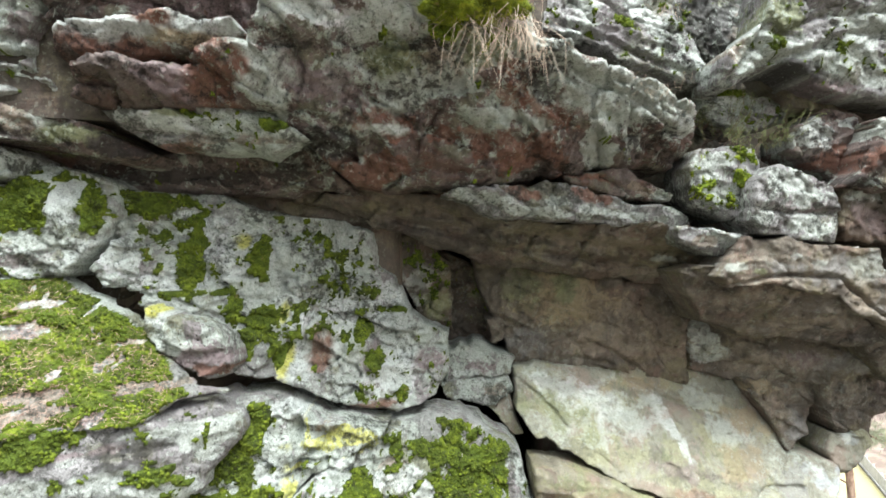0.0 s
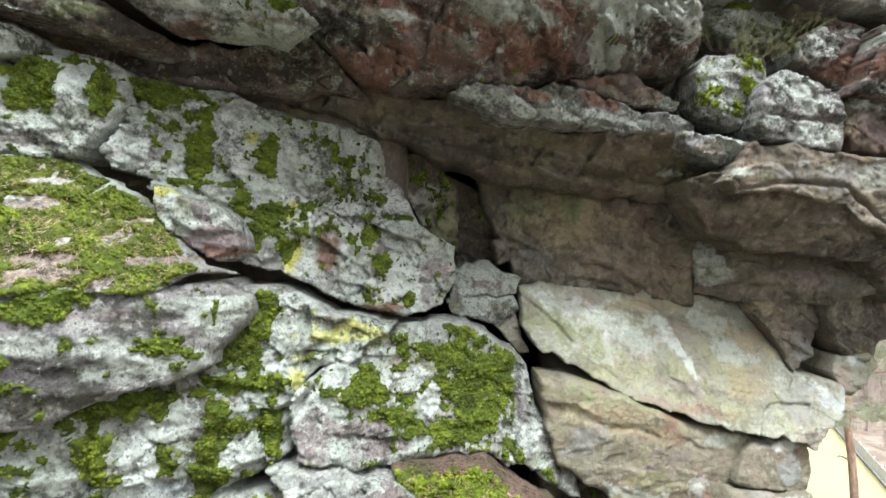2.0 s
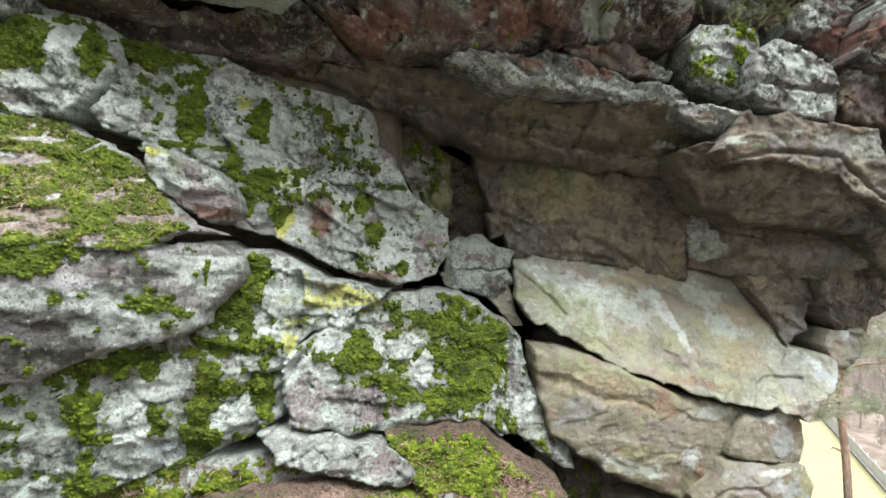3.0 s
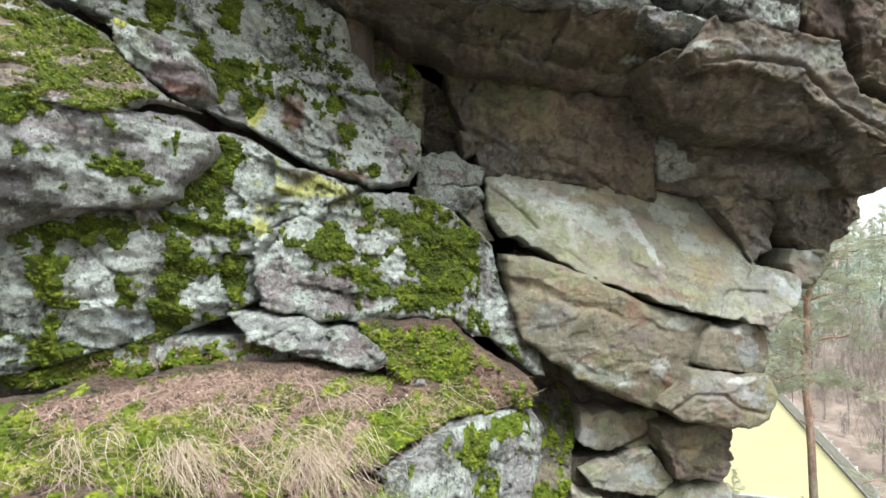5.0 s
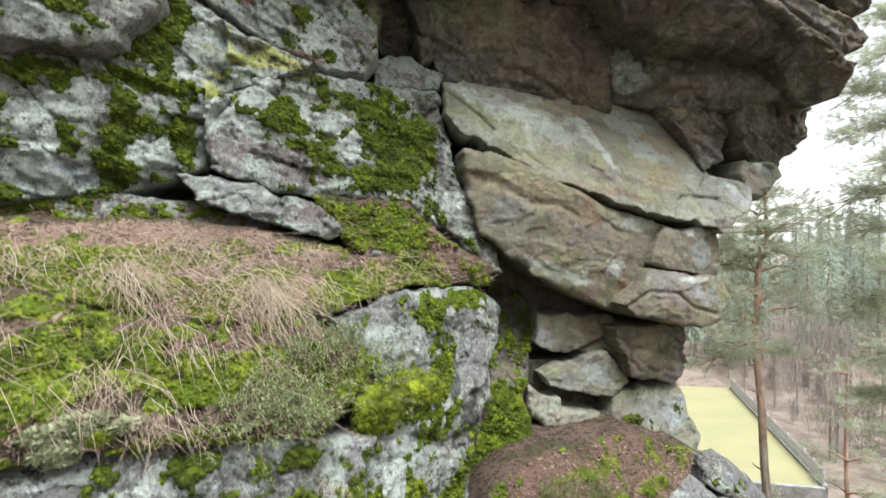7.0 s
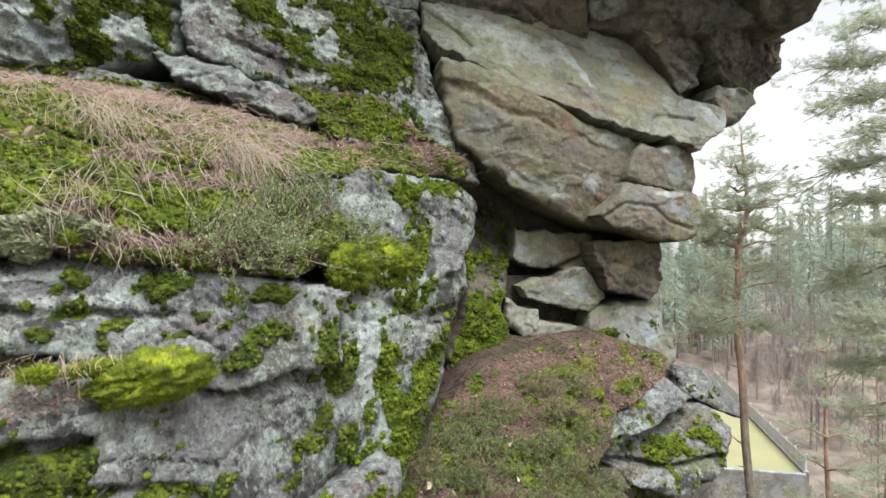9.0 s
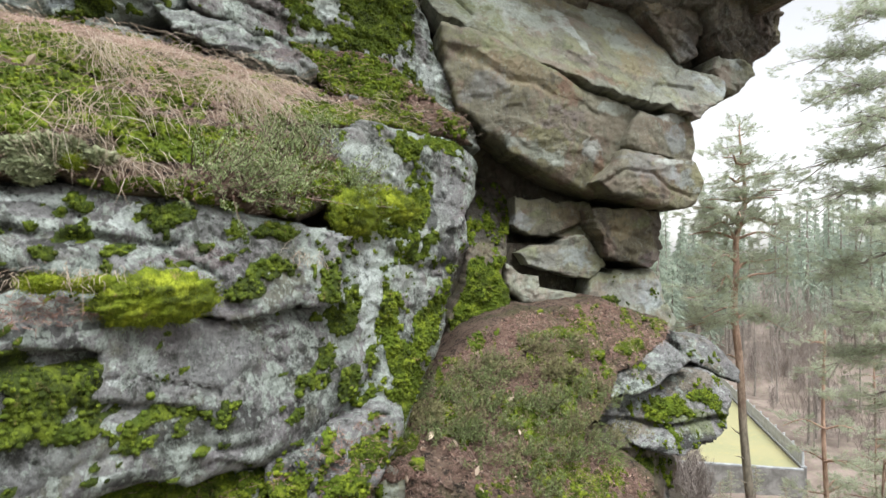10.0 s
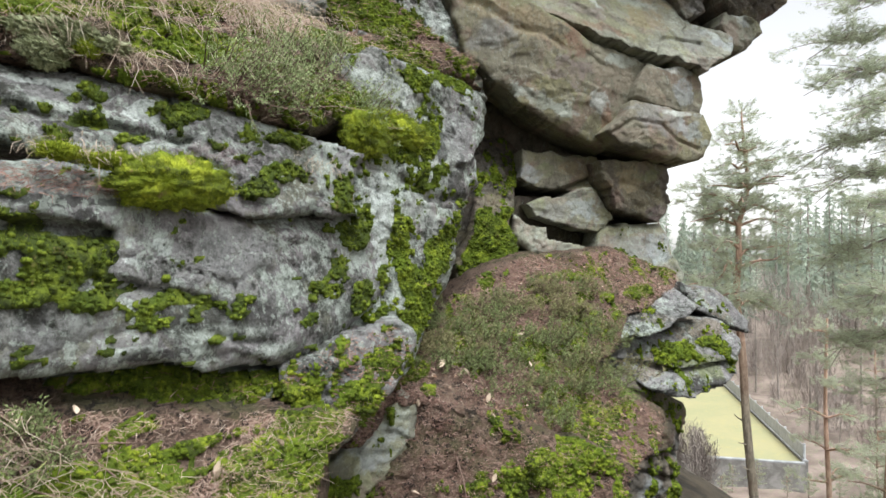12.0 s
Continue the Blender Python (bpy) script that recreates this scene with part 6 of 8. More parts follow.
rock("M6l", "boulder", "large grey sandstone face with pitted lichen crust", "slate",
     [(-1.29, 2.27), (-1.05, 2.31), (-0.98, 2.33), (-0.79, 2.29), (-0.52, 2.17), (-0.45, 2.22), (-0.24, 2.19), (0.02, 2.35), (0.17, 2.15), (0.19, 1.86), (0.02, 1.71), (-0.17, 1.56), (-0.30, 1.55), (-0.65, 1.64), (-0.87, 1.66), (-0.97, 1.66), (-1.20, 1.69)],
     (2.542, 1.262, 0.437), edge=0.12, bulge=0.05, thick=0.6, moss=-0.3, rough=0.6, strata=0,
     spots=[('white', -0.71, 1.97, 0.08, 0.03, -20), ('white', -0.68, 2.03, 0.03, 0.06, 0), ('white', -0.23, 1.95, 0.04, 0.05, 0), ('white', -0.70, 1.70, 0.08, 0.02, 0), ('black_and_shade', -0.91, 2.18, 0.12, 0.02, 0), ('black_and_shade', -0.46, 1.77, 0.29, 0.07, 0), ('black_and_shade', -0.91, 1.77, 0.11, 0.03, 0), ('black_and_shade', -0.86, 2.10, 0.03, 0.08, 0), ('grey', -0.42, 2.03, 0.19, 0.14, 0), ('grey', -0.90, 1.81, 0.15, 0.05, 0), ('pale', -0.50, 1.72, 0.13, 0.03, 0), ('pale', -0.34, 1.63, 0.09, 0.02, 0), ('white', 0.14, 2.01, 0.06, 0.12, 0), ('moss', -0.88, 2.01, 0.12, 0.05, 0), ('moss', -0.92, 1.96, 0.08, 0.03, 0), ('moss', -0.81, 1.86, 0.08, 0.03, -30)] + [('moss', -0.99, 2.05, 0.08, 0.05, 0), ('moss', -0.68, 2.20, 0.04, 0.02, 0), ('moss', 0.02, 1.75, 0.07, 0.13, 0), ('moss', -0.09, 1.93, 0.05, 0.08, 0), ('moss', -0.97, 1.89, 0.05, 0.04, 0), ('moss', -0.65, 1.85, 0.08, 0.03, 0), ('moss', -0.49, 1.84, 0.13, 0.02, 0), ('moss', -0.57, 1.99, 0.03, 0.03, 0), ('bare', -0.42, 2.01, 0.21, 0.14, 0), ('bare', -0.90, 1.80, 0.15, 0.05, 0), ('bare', -0.71, 2.03, 0.06, 0.06, 0), ('moss', -0.19, 1.74, 0.02, 0.03, 0), ('moss', -0.55, 2.44, 0.05, 0.02, 0), ('moss', -0.28, 2.30, 0.16, 0.05, 0), ('moss', -0.04, 2.14, 0.08, 0.11, 0), ('moss', 0.19, 1.80, 0.09, 0.17, 0)] + [('moss', -0.18, 1.86, 0.04, 0.02, 0), ('moss', 0.02, 1.56, 0.11, 0.11, 0), ('bare', -0.21, 2.03, 0.08, 0.08, 0), ('purple', 0.02, 1.66, 0.05, 0.05, 0), ('moss', -0.11, 1.54, 0.15, 0.07, 0), ('moss', -0.67, 1.78, 0.04, 0.02, 0), ('black_and_shade', -0.64, 1.68, 0.10, 0.03, 0), ('moss', -0.57, 1.81, 0.02, 0.02, 0), ('moss', -0.46, 1.79, 0.02, 0.02, 0), ('moss', -0.70, 1.81, 0.01, 0.02, 0), ('moss', -0.56, 1.82, 0.02, 0.02, 0), ('moss', -0.09, 1.83, 0.03, 0.03, 0), ('moss', -0.37, 1.89, 0.03, 0.02, 0), ('moss', -0.57, 1.78, 0.02, 0.02, 0), ('moss', -0.44, 1.71, 0.02, 0.01, 0), ('moss', -0.63, 1.73, 0.02, 0.01, 0)] + [('moss', -0.51, 1.70, 0.02, 0.02, 0), ('moss', -0.36, 1.78, 0.03, 0.02, 0), ('moss', -0.10, 1.63, 0.03, 0.02, 0), ('moss', -0.08, 1.62, 0.03, 0.02, 0), ('moss', -0.66, 1.93, 0.01, 0.01, 0), ('moss', -0.65, 1.86, 0.02, 0.02, 0), ('moss', -0.15, 1.85, 0.03, 0.02, 0), ('moss', -0.42, 1.83, 0.03, 0.02, 0), ('moss', -0.26, 1.91, 0.03, 0.02, 0), ('moss', -0.43, 1.79, 0.02, 0.02, 0), ('moss', -0.14, 2.12, 0.03, 0.02, 0), ('moss', -0.22, 1.72, 0.03, 0.02, 0), ('moss', -0.11, 1.59, 0.02, 0.03, 0), ('moss', -0.26, 1.78, 0.02, 0.02, 0), ('moss', -0.19, 1.62, 0.03, 0.02, 0), ('moss', -0.55, 2.05, 0.02, 0.02, 0)] + [('moss', -0.19, 1.83, 0.02, 0.02, 0)],
     cuts=[(0.13, 0.022, [(-1.12, 2.10), (-1.03, 2.10), (-0.95, 2.11), (-0.86, 2.09)]),
           (0.06, 0.02, [(-0.84, 2.09), (-0.82, 2.01), (-0.83, 1.94), (-0.76, 1.91)]),
           (0.06, 0.02, [(-0.76, 1.90), (-0.65, 1.87), (-0.53, 1.83)]),
           (0.04, 0.015, [(-0.61, 1.76), (-0.45, 1.69), (-0.34, 1.66)]),
           (0.03, 0.012, [(-0.94, 1.83), (-0.83, 1.75), (-0.75, 1.76)])])
rock("M6d", "mossy_bank", "soft green moss strip under the rock lip", "grey",
     [(-1.22, 1.61), (-0.98, 1.62), (-0.70, 1.62), (-0.31, 1.57), (-0.08, 1.63), (0.02, 1.48), (-0.34, 1.42), (-0.42, 1.39), (-0.82, 1.45), (-1.21, 1.55)],
     (2.254, 0.801, 0.599), moss=0.2,
     spots=[('moss', -0.76, 1.54, 0.35, 0.07, 0), ('moss', -0.42, 1.48, 0.14, 0.05, 0), ('bare', -0.75, 1.47, 0.11, 0.02, 0), ('blue', -0.76, 1.49, 0.11, 0.02, 0), ('bare', -0.34, 1.45, 0.05, 0.04, 0), ('moss', -0.17, 1.46, 0.15, 0.10, 0)])
rock("M7", "grass_ledge", "lower ledge of moss, needles and dry twigs", "earth",
     [(-1.30, 1.68), (-1.03, 1.62), (-0.78, 1.52), (-0.33, 1.44), (-0.17, 1.39), (0.04, 1.40), (0.01, 1.31), (-0.10, 1.21), (-0.15, 1.09), (-0.14, 0.82), (-1.12, 1.24)],
     (1.569, 1.131, 1.088), edge=0.06, thick=0.8, moss=0.02, strata=0,
     spots=[('bare', -0.58, 1.42, 0.29, 0.03, 0), ('bare', -0.95, 1.58, 0.20, 0.02, 0), ('bare', -0.46, 1.33, 0.19, 0.03, 0), ('bare', -0.88, 1.47, 0.12, 0.04, 0), ('moss', -0.31, 1.21, 0.19, 0.11, 0), ('moss', -0.66, 1.31, 0.24, 0.08, 0), ('moss', -0.85, 1.36, 0.19, 0.06, 0), ('moss', -0.21, 1.33, 0.12, 0.09, 0)])
rock("M7b", "mossy_bank", "mossy corner of rock above the slope", "slate",
     [(-0.32, 1.56), (-0.08, 1.66), (0.18, 1.71), (0.29, 1.62), (0.18, 1.41), (0.01, 1.25), (-0.10, 1.17), (-0.29, 1.30)],
     (2.381, 0.842, 0.487), moss=-0.05,
     spots=[('moss', -0.17, 1.30, 0.14, 0.10, 0), ('moss', 0.02, 1.39, 0.13, 0.13, 0), ('moss', 0.12, 1.52, 0.08, 0.11, 0), ('bare', -0.03, 1.49, 0.08, 0.04, 0), ('bare', 0.12, 1.61, 0.05, 0.03, 0), ('moss', -0.25, 1.38, 0.09, 0.07, 0)])
rock("S1", "slope", "steep slope of needles, heather and moss", "earth",
     [(0.52, 1.68), (0.84, 1.88), (1.18, 2.00), (2.02, 2.04), (2.64, 1.85), (2.44, 1.69), (1.92, 1.55), (1.73, 1.36), (1.54, 1.29), (1.69, 1.15), (1.93, 1.02), (1.82, 0.86), (1.52, 0.78), (1.21, 0.93), (0.76, 1.09), (0.20, 1.21), (0.02, 1.05), (-0.09, 1.07), (0.05, 1.22), (0.28, 1.46)],
     (2.166, 0.428, 1.167), edge=0.05, thick=0.7, bulge=0.02, moss=0.05, strata=0,
     spots=[('moss', 1.56, 1.84, 0.19, 0.04, 0), ('moss', 2.07, 1.73, 0.22, 0.05, 0), ('moss', 1.59, 1.70, 0.08, 0.03, 0), ('moss', 2.14, 1.58, 0.06, 0.03, 0), ('moss', 1.64, 1.50, 0.12, 0.05, 0), ('moss', 0.75, 1.05, 0.06, 0.05, 0), ('moss', 0.62, 1.43, 0.10, 0.07, 0), ('bare', 1.30, 1.92, 0.21, 0.06, 0), ('bare', 0.72, 1.23, 0.33, 0.10, 0), ('bare', 1.10, 1.59, 0.23, 0.06, 0), ('moss', 1.20, 1.76, 0.08, 0.03, 0), ('moss', 0.30, 1.37, 0.10, 0.05, 0), ('moss', 0.52, 1.47, 0.07, 0.03, 0), ('moss', 1.30, 1.15, 0.14, 0.07, 0), ('moss', 1.14, 1.46, 0.11, 0.04, 0), ('moss', 0.39, 1.26, 0.05, 0.04, 0)] + [('moss', 1.41, 1.04, 0.11, 0.11, 0)])
rock("S1f", "slope", "steep foot of the slope with moss and needles", "earth",
     [(-0.45, 0.85), (-0.1, 0.98), (0.02, 1.05), (0.21, 1.23), (0.77, 1.13), (1.20, 1.00), (1.53, 0.86), (1.47, 0.75), (1.23, -0.2), (-0.60, -0.1)],
     (3.176, 0.037, 0.524), edge=0.05, thick=0.7, moss=-0.05, strata=0,
     spots=[('moss', 0.99, 0.88, 0.14, 0.08, 0), ('moss', 1.27, 1.03, 0.17, 0.20, 0), ('moss', 1.14, 0.85, 0.13, 0.16, 0), ('moss', 0.82, 0.81, 0.08, 0.08, 0), ('moss', 0.75, 1.03, 0.05, 0.05, 0), ('bare', 0.44, 0.95, 0.38, 0.13, 0), ('bare', 0.68, 0.94, 0.13, 0.09, 0), ('moss', -0.12, 0.85, 0.15, 0.08, 0), ('moss', -0.04, 0.80, 0.12, 0.06, 0), ('moss', 0.26, 1.07, 0.08, 0.04, 0)])
rock("S1w", "rock_wall", "dark wet rock face below the slab", "brown",
     [(1.58, 1.05), (1.89, 1.18), (2.31, 0.95), (2.47, 0.87), (2.35, 0.54), (2.22, -0.58), (1.63, -0.39), (1.65, 0.67)],
     (3.579, 0.527, 0.130), edge=0.08, moss=-0.2,
     spots=[('black_and_shade', 1.99, 0.42, 0.26, 0.22, 0), ('blue', 2.04, 0.33, 0.13, 0.09, 0), ('moss', 2.14, 0.89, 0.10, 0.09, 0), ('moss', 1.72, 0.55, 0.08, 0.21, 0), ('grey', 2.32, 0.63, 0.05, 0.27, 0), ('moss', 1.66, 0.81, 0.08, 0.20, 0)],
     cuts=[(0.08, 0.02, [(1.70, 0.66), (2.00, 0.57), (2.34, 0.54)]),
           (0.06, 0.02, [(1.69, 0.48), (2.00, 0.45), (2.32, 0.35)])])
rock("S2", "rock_slab", "grey sandstone slab capping the slope", "slate",
     [(1.82, 1.53), (2.09, 1.66), (2.46, 1.74), (2.62, 1.59), (2.22, 1.46), (1.82, 1.40)],
     (2.664, 0.188, 1.182), edge=0.05, rough=0.5, strata=0.01, thick=0.3, moss=-0.4,
     spots=[('tan', 2.17, 1.54, 0.22, 0.10, 0), ('green', 1.98, 1.46, 0.17, 0.05, 0), ('grey', 2.29, 1.58, 0.22, 0.09, 0), ('pale', 2.04, 1.47, 0.17, 0.04, 0), ('moss', 1.98, 1.62, 0.13, 0.03, 0), ('moss', 2.15, 1.58, 0.06, 0.03, 0)])
rock("S2b", "boulder", "moss-topped overhanging slab at the slope edge", "slate",
     [(1.63, 1.24), (1.96, 1.37), (2.44, 1.48), (2.87, 1.47), (2.97, 1.34), (2.84, 1.15), (2.66, 1.02), (2.34, 0.97), (2.04, 1.04), (1.85, 1.18)],
     (3.510, 0.217, 0.710), edge=0.07, rough=0.5, strata=0.01, thick=0.4, moss=-0.3,
     spots=[('moss', 2.36, 1.28, 0.20, 0.06, 0), ('moss', 2.74, 1.27, 0.09, 0.06, 0), ('moss', 2.15, 1.22, 0.06, 0.03, 0), ('black_and_shade', 2.42, 1.06, 0.26, 0.05, 0), ('green', 2.24, 1.21, 0.26, 0.09, 0), ('black_and_shade', 2.27, 1.03, 0.26, 0.03, 0), ('tan', 2.62, 1.41, 0.28, 0.09, 0), ('tan', 2.10, 1.22, 0.22, 0.09, 0), ('green', 2.58, 1.20, 0.23, 0.09, 0), ('moss', 2.59, 1.33, 0.14, 0.05, 0), ('bare', 2.00, 1.19, 0.17, 0.07, 0), ('grey', 1.96, 1.23, 0.17, 0.05, 0)],
     cuts=[(0.08, 0.02, [(1.69, 1.24), (2.01, 1.23), (2.32, 1.15), (2.78, 1.19)])])
rock("S2c", "rock_slab", "tilted grey sandstone slab resting on the boulder", "slate",
     [(2.69, 1.76), (2.99, 1.72), (3.25, 1.43), (3.18, 1.34), (2.90, 1.45), (2.70, 1.57)],
     (3.309, 0.300, 0.800), edge=0.05, rough=0.5, strata=0.01, thick=0.3, moss=-0.5,
     spots=[('tan', 2.95, 1.55, 0.25, 0.10, -40), ('grey', 2.96, 1.57, 0.20, 0.07, -40), ('tan', 2.79, 1.71, 0.10, 0.05, 0)])
rock("M8", "boulder", "pale bluish stone at the foot of the mossy corner", "pale",
     [(-0.20, 0.96), (0.02, 1.12), (0.22, 1.30), (0.34, 1.23), (0.30, 1.02), (0.12, 0.84), (-0.08, 0.70), (-0.25, 0.66)],
     (3.30, 0.357, 0.265), edge=0.06, moss=-0.35,
     spots=[('blue', 0.08, 1.00, 0.15, 0.15, 30), ('moss', -0.07, 0.86, 0.09, 0.06, 0), ('moss', 0.17, 1.18, 0.05, 0.05, 0), ('white', 0.17, 1.27, 0.04, 0.06, 0)])
# ---- end of rock pieces ----


# ---- the ground and the valley ----
def height(x, y):
    near = 0.2 - 0.55 * np.maximum(0, 3.2 - y) - 0.68 * np.maximum(0, x - 2.6)
    low = np.maximum(near, -14.6)
    far = np.clip(0.24 * (y - 82) + 0.05 * (x - 40), 0, 3.0) * smooth(y, 60, 90)
    hill = smooth(0.45 * y - 1.6 - x, 0, 3.0) * smooth(y - 9.0 - 0.2 * x, 0, 2.0) * 9.2
    rough = 0.35 * fbm(x * 0.22, y * 0.22, 3, 91) * smooth(np.abs(x - 0.5) + np.abs(y - 4), 3, 9)
    return low + far + hill * (x < 40) + rough


def ground():
    steps = np.concatenate([-np.geomspace(2000, 30, 24), np.linspace(-28, 120, 230), np.geomspace(123, 2000, 30)])
    x, y = np.meshgrid(steps, steps)
    z = height(x, y)
    n = len(steps)
    number = np.arange(n * n).reshape(n, n)
    quads = np.stack([number[:-1, :-1], number[:-1, 1:], number[1:, 1:], number[1:, :-1]], -1).reshape(-1, 4)
    g = Graph("forest_floor")
    a, b = g.noise(0.35, 7, 0.65), g.noise(3.0, 8, 0.7)
    col = g.mix(g.ramp(a, 0.4, 0.6), (0.155, 0.118, 0.098), (0.25, 0.195, 0.165))
    col = g.mix(g.ramp(b, 0.5, 0.68, 0.0, 0.8), col, (0.20, 0.21, 0.12))
    # ground near the cliff darkened by distance, to bounce less light under the roof
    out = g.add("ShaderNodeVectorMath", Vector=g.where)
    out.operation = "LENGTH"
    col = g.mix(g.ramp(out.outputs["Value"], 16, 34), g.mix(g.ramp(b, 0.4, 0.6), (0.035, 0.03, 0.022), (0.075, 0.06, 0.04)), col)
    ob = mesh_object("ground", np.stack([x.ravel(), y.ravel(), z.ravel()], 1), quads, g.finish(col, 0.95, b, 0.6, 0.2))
    tagged(ob, "leaf-littered forest floor falling to a valley", "ground", kind="structure")


ground()


def meadow():
    g = Graph("meadow_grass")
    a = g.noise(0.25, 6, 0.6)
    col = g.mix(g.ramp(a, 0.35, 0.65), (0.31, 0.285, 0.155), (0.27, 0.265, 0.145))
    col = g.mix(g.ramp(g.noise(2.2, 6), 0.5, 0.7, 0, 0.6), col, (0.36, 0.31, 0.14))
    body = prism("meadow", [(12, 52.5), (31.05, 45.25), (42.65, 79.6), (30, 84), (14, 84)], -15.5, -12.84, g.finish(col, 0.95, g.noise(8, 5), 0.5, 0.1))
    tagged(body, "yellowed meadow terrace in the valley", "meadow", kind="structure")
    s = Graph("wall_stone")
    n, c = s.noise(1.2, 7, 0.7), s.add("ShaderNodeTexBrick", Vector=s.where, Scale=1.6).outputs["Fac"]
    stone = s.finish(s.mix(s.ramp(n, 0.4, 0.62), (0.15, 0.142, 0.13), (0.27, 0.26, 0.245)), 0.9, s.math("SUBTRACT", n, c), 0.5, 0.05)
    p = Graph("coping_stone")
    pale_stone = p.finish(p.mix(p.ramp(p.noise(2.0, 6, 0.7), 0.4, 0.6), (0.24, 0.245, 0.245), (0.34, 0.345, 0.345)), 0.85)
    for a, b in (((12, 52.2), (30.9, 45.0)), ((31.0, 45.3), (42.6, 79.6))):
        d = Vector((b[0] - a[0], b[1] - a[1])).normalized()
        side = Vector((d.y, -d.x)) * 0.35
        lines = [(a[0], a[1]), (b[0], b[1]), (b[0] + side.x, b[1] + side.y), (a[0] + side.x, a[1] + side.y)]
        wall = prism("garden_wall", lines, -15.4, -12.75, stone)
        tagged(wall, "grey stone retaining wall along the meadow", "wall", "meadow walls")
        wide = [(p[0] + (side.x if k > 1 else -side.x) * 0.05, p[1] + (side.y if k > 1 else -side.y) * 0.05) for k, p in enumerate(lines)]
        prism("coping", wide, -12.746, -12.64, pale_stone, wall)


meadow()


def box(verts, faces, corner, along, length, across, wide, low, high):
    """Adds one upright box to lists of vertices and faces."""
    k = len(verts)
    for z in (low, high):
        for u, w in ((0, 0), (length, 0), (length, wide), (0, wide)):
            verts.append((corner[0] + along[0] * u + across[0] * w, corner[1] + along[1] * u + across[1] * w, z))
    faces += [(k, k + 3, k + 2, k + 1), (k + 4, k + 5, k + 6, k + 7)] + [(k + i, k + (i + 1) % 4, k + 4 + (i + 1) % 4, k + 4 + i) for i in range(4)]


def meadow_fence():
    """A pale weathered fence along the meadow's edge: posts, two rails and close slats."""
    g = Graph("silver_wood")
    wood = g.finish(g.mix(g.ramp(g.noise(6, 6, 0.7, (1, 1, 0.3)), 0.4, 0.6), (0.36, 0.37, 0.37), (0.52, 0.53, 0.53)), 0.9)
    start, end = Vector((31.15, 45.4)), Vector((42.6, 79.3))
    along = (end - start).normalized()
    across = Vector((along.y, -along.x))
    length = (end - start).length
    fence = new("fence")
    tagged(fence, "pale silvery wooden slat fence along the meadow", "fence")
    for k in range(int(length / 2.4) + 1):
        v, f = [], []
        box(v, f, start + along * 2.4 * k, along, 0.12, across, 0.12, -12.64, -11.50)
        mesh_object("post", v, f, wood, fence, False)
    for z in (-12.35, -11.80):
        v, f = [], []
        box(v, f, start - across * 0.03, along, length, across, 0.03, z, z + 0.09)
        mesh_object("rail", v, f, wood, fence, False)
    v, f = [], []
    for k in range(int(length / 0.16)):
        box(v, f, start + along * 0.16 * k - across * 0.055, along, 0.11, across, 0.025, -12.60, -11.58 + 0.03 * math.sin(k * 2.1))
    tagged(mesh_object("slat_layer", v, f, wood, fence, False), kind="stuff")


meadow_fence()


# ---- trees ----
def tube(points, radii, sides=8):
    """A tapered tube along points."""
    points = np.asarray(points, float)
    rings = []
    for i, p in enumerate(points):
        d = points[min(i + 1, len(points) - 1)] - points[max(i - 1, 0)]
        d /= np.linalg.norm(d) + 1e-9
        u = np.cross(d, (0.3, 0.9, 0.2))
        u /= np.linalg.norm(u) + 1e-9
        v = np.cross(d, u)
        t = np.linspace(0, 2 * np.pi, sides, endpoint=False)
        rings.append(p + radii[i] * (np.cos(t)[:, None] * u + np.sin(t)[:, None] * v))
    verts = np.concatenate(rings)
    k = np.arange(sides)
    faces = np.concatenate([np.stack([i * sides + k, i * sides + (k + 1) % sides, (i + 1) * sides + (k + 1) % sides, (i + 1) * sides + k], 1) for i in range(len(points) - 1)])
    return verts, faces


def curve(points, n):
    """A smooth line through a few points."""
    points = np.asarray(points, float)
    at = np.linspace(0, len(points) - 1, n)
    out = []
    for s in at:
        i = min(int(s), len(points) - 2)
        f = s - i
        p0, p1, p2, p3 = points[max(i - 1, 0)], points[i], points[i + 1], points[min(i + 2, len(points) - 1)]
        out.append(0.5 * (2 * p1 + (p2 - p0) * f + (2 * p0 - 5 * p1 + 4 * p2 - p3) * f * f + (3 * p1 - p0 - 3 * p2 + p3) * f ** 3))
    return np.array(out)


def tufts(rng, centres, ways, count, length, width):
    """Bunches of needles round twig ends."""
    c, w = np.repeat(centres, count, 0), np.repeat(ways, count, 0)
    d = w * 0.8 + rng.normal(0, 0.75, c.shape)
    d /= np.linalg.norm(d, axis=1)[:, None] + 1e-9
    root = c + rng.normal(0, 0.02, c.shape) - w * rng.uniform(0, 0.16, (len(c), 1))
    return blades(root, root + d * length * rng.uniform(0.6, 1.1, (len(c), 1)), np.full(len(c), width))


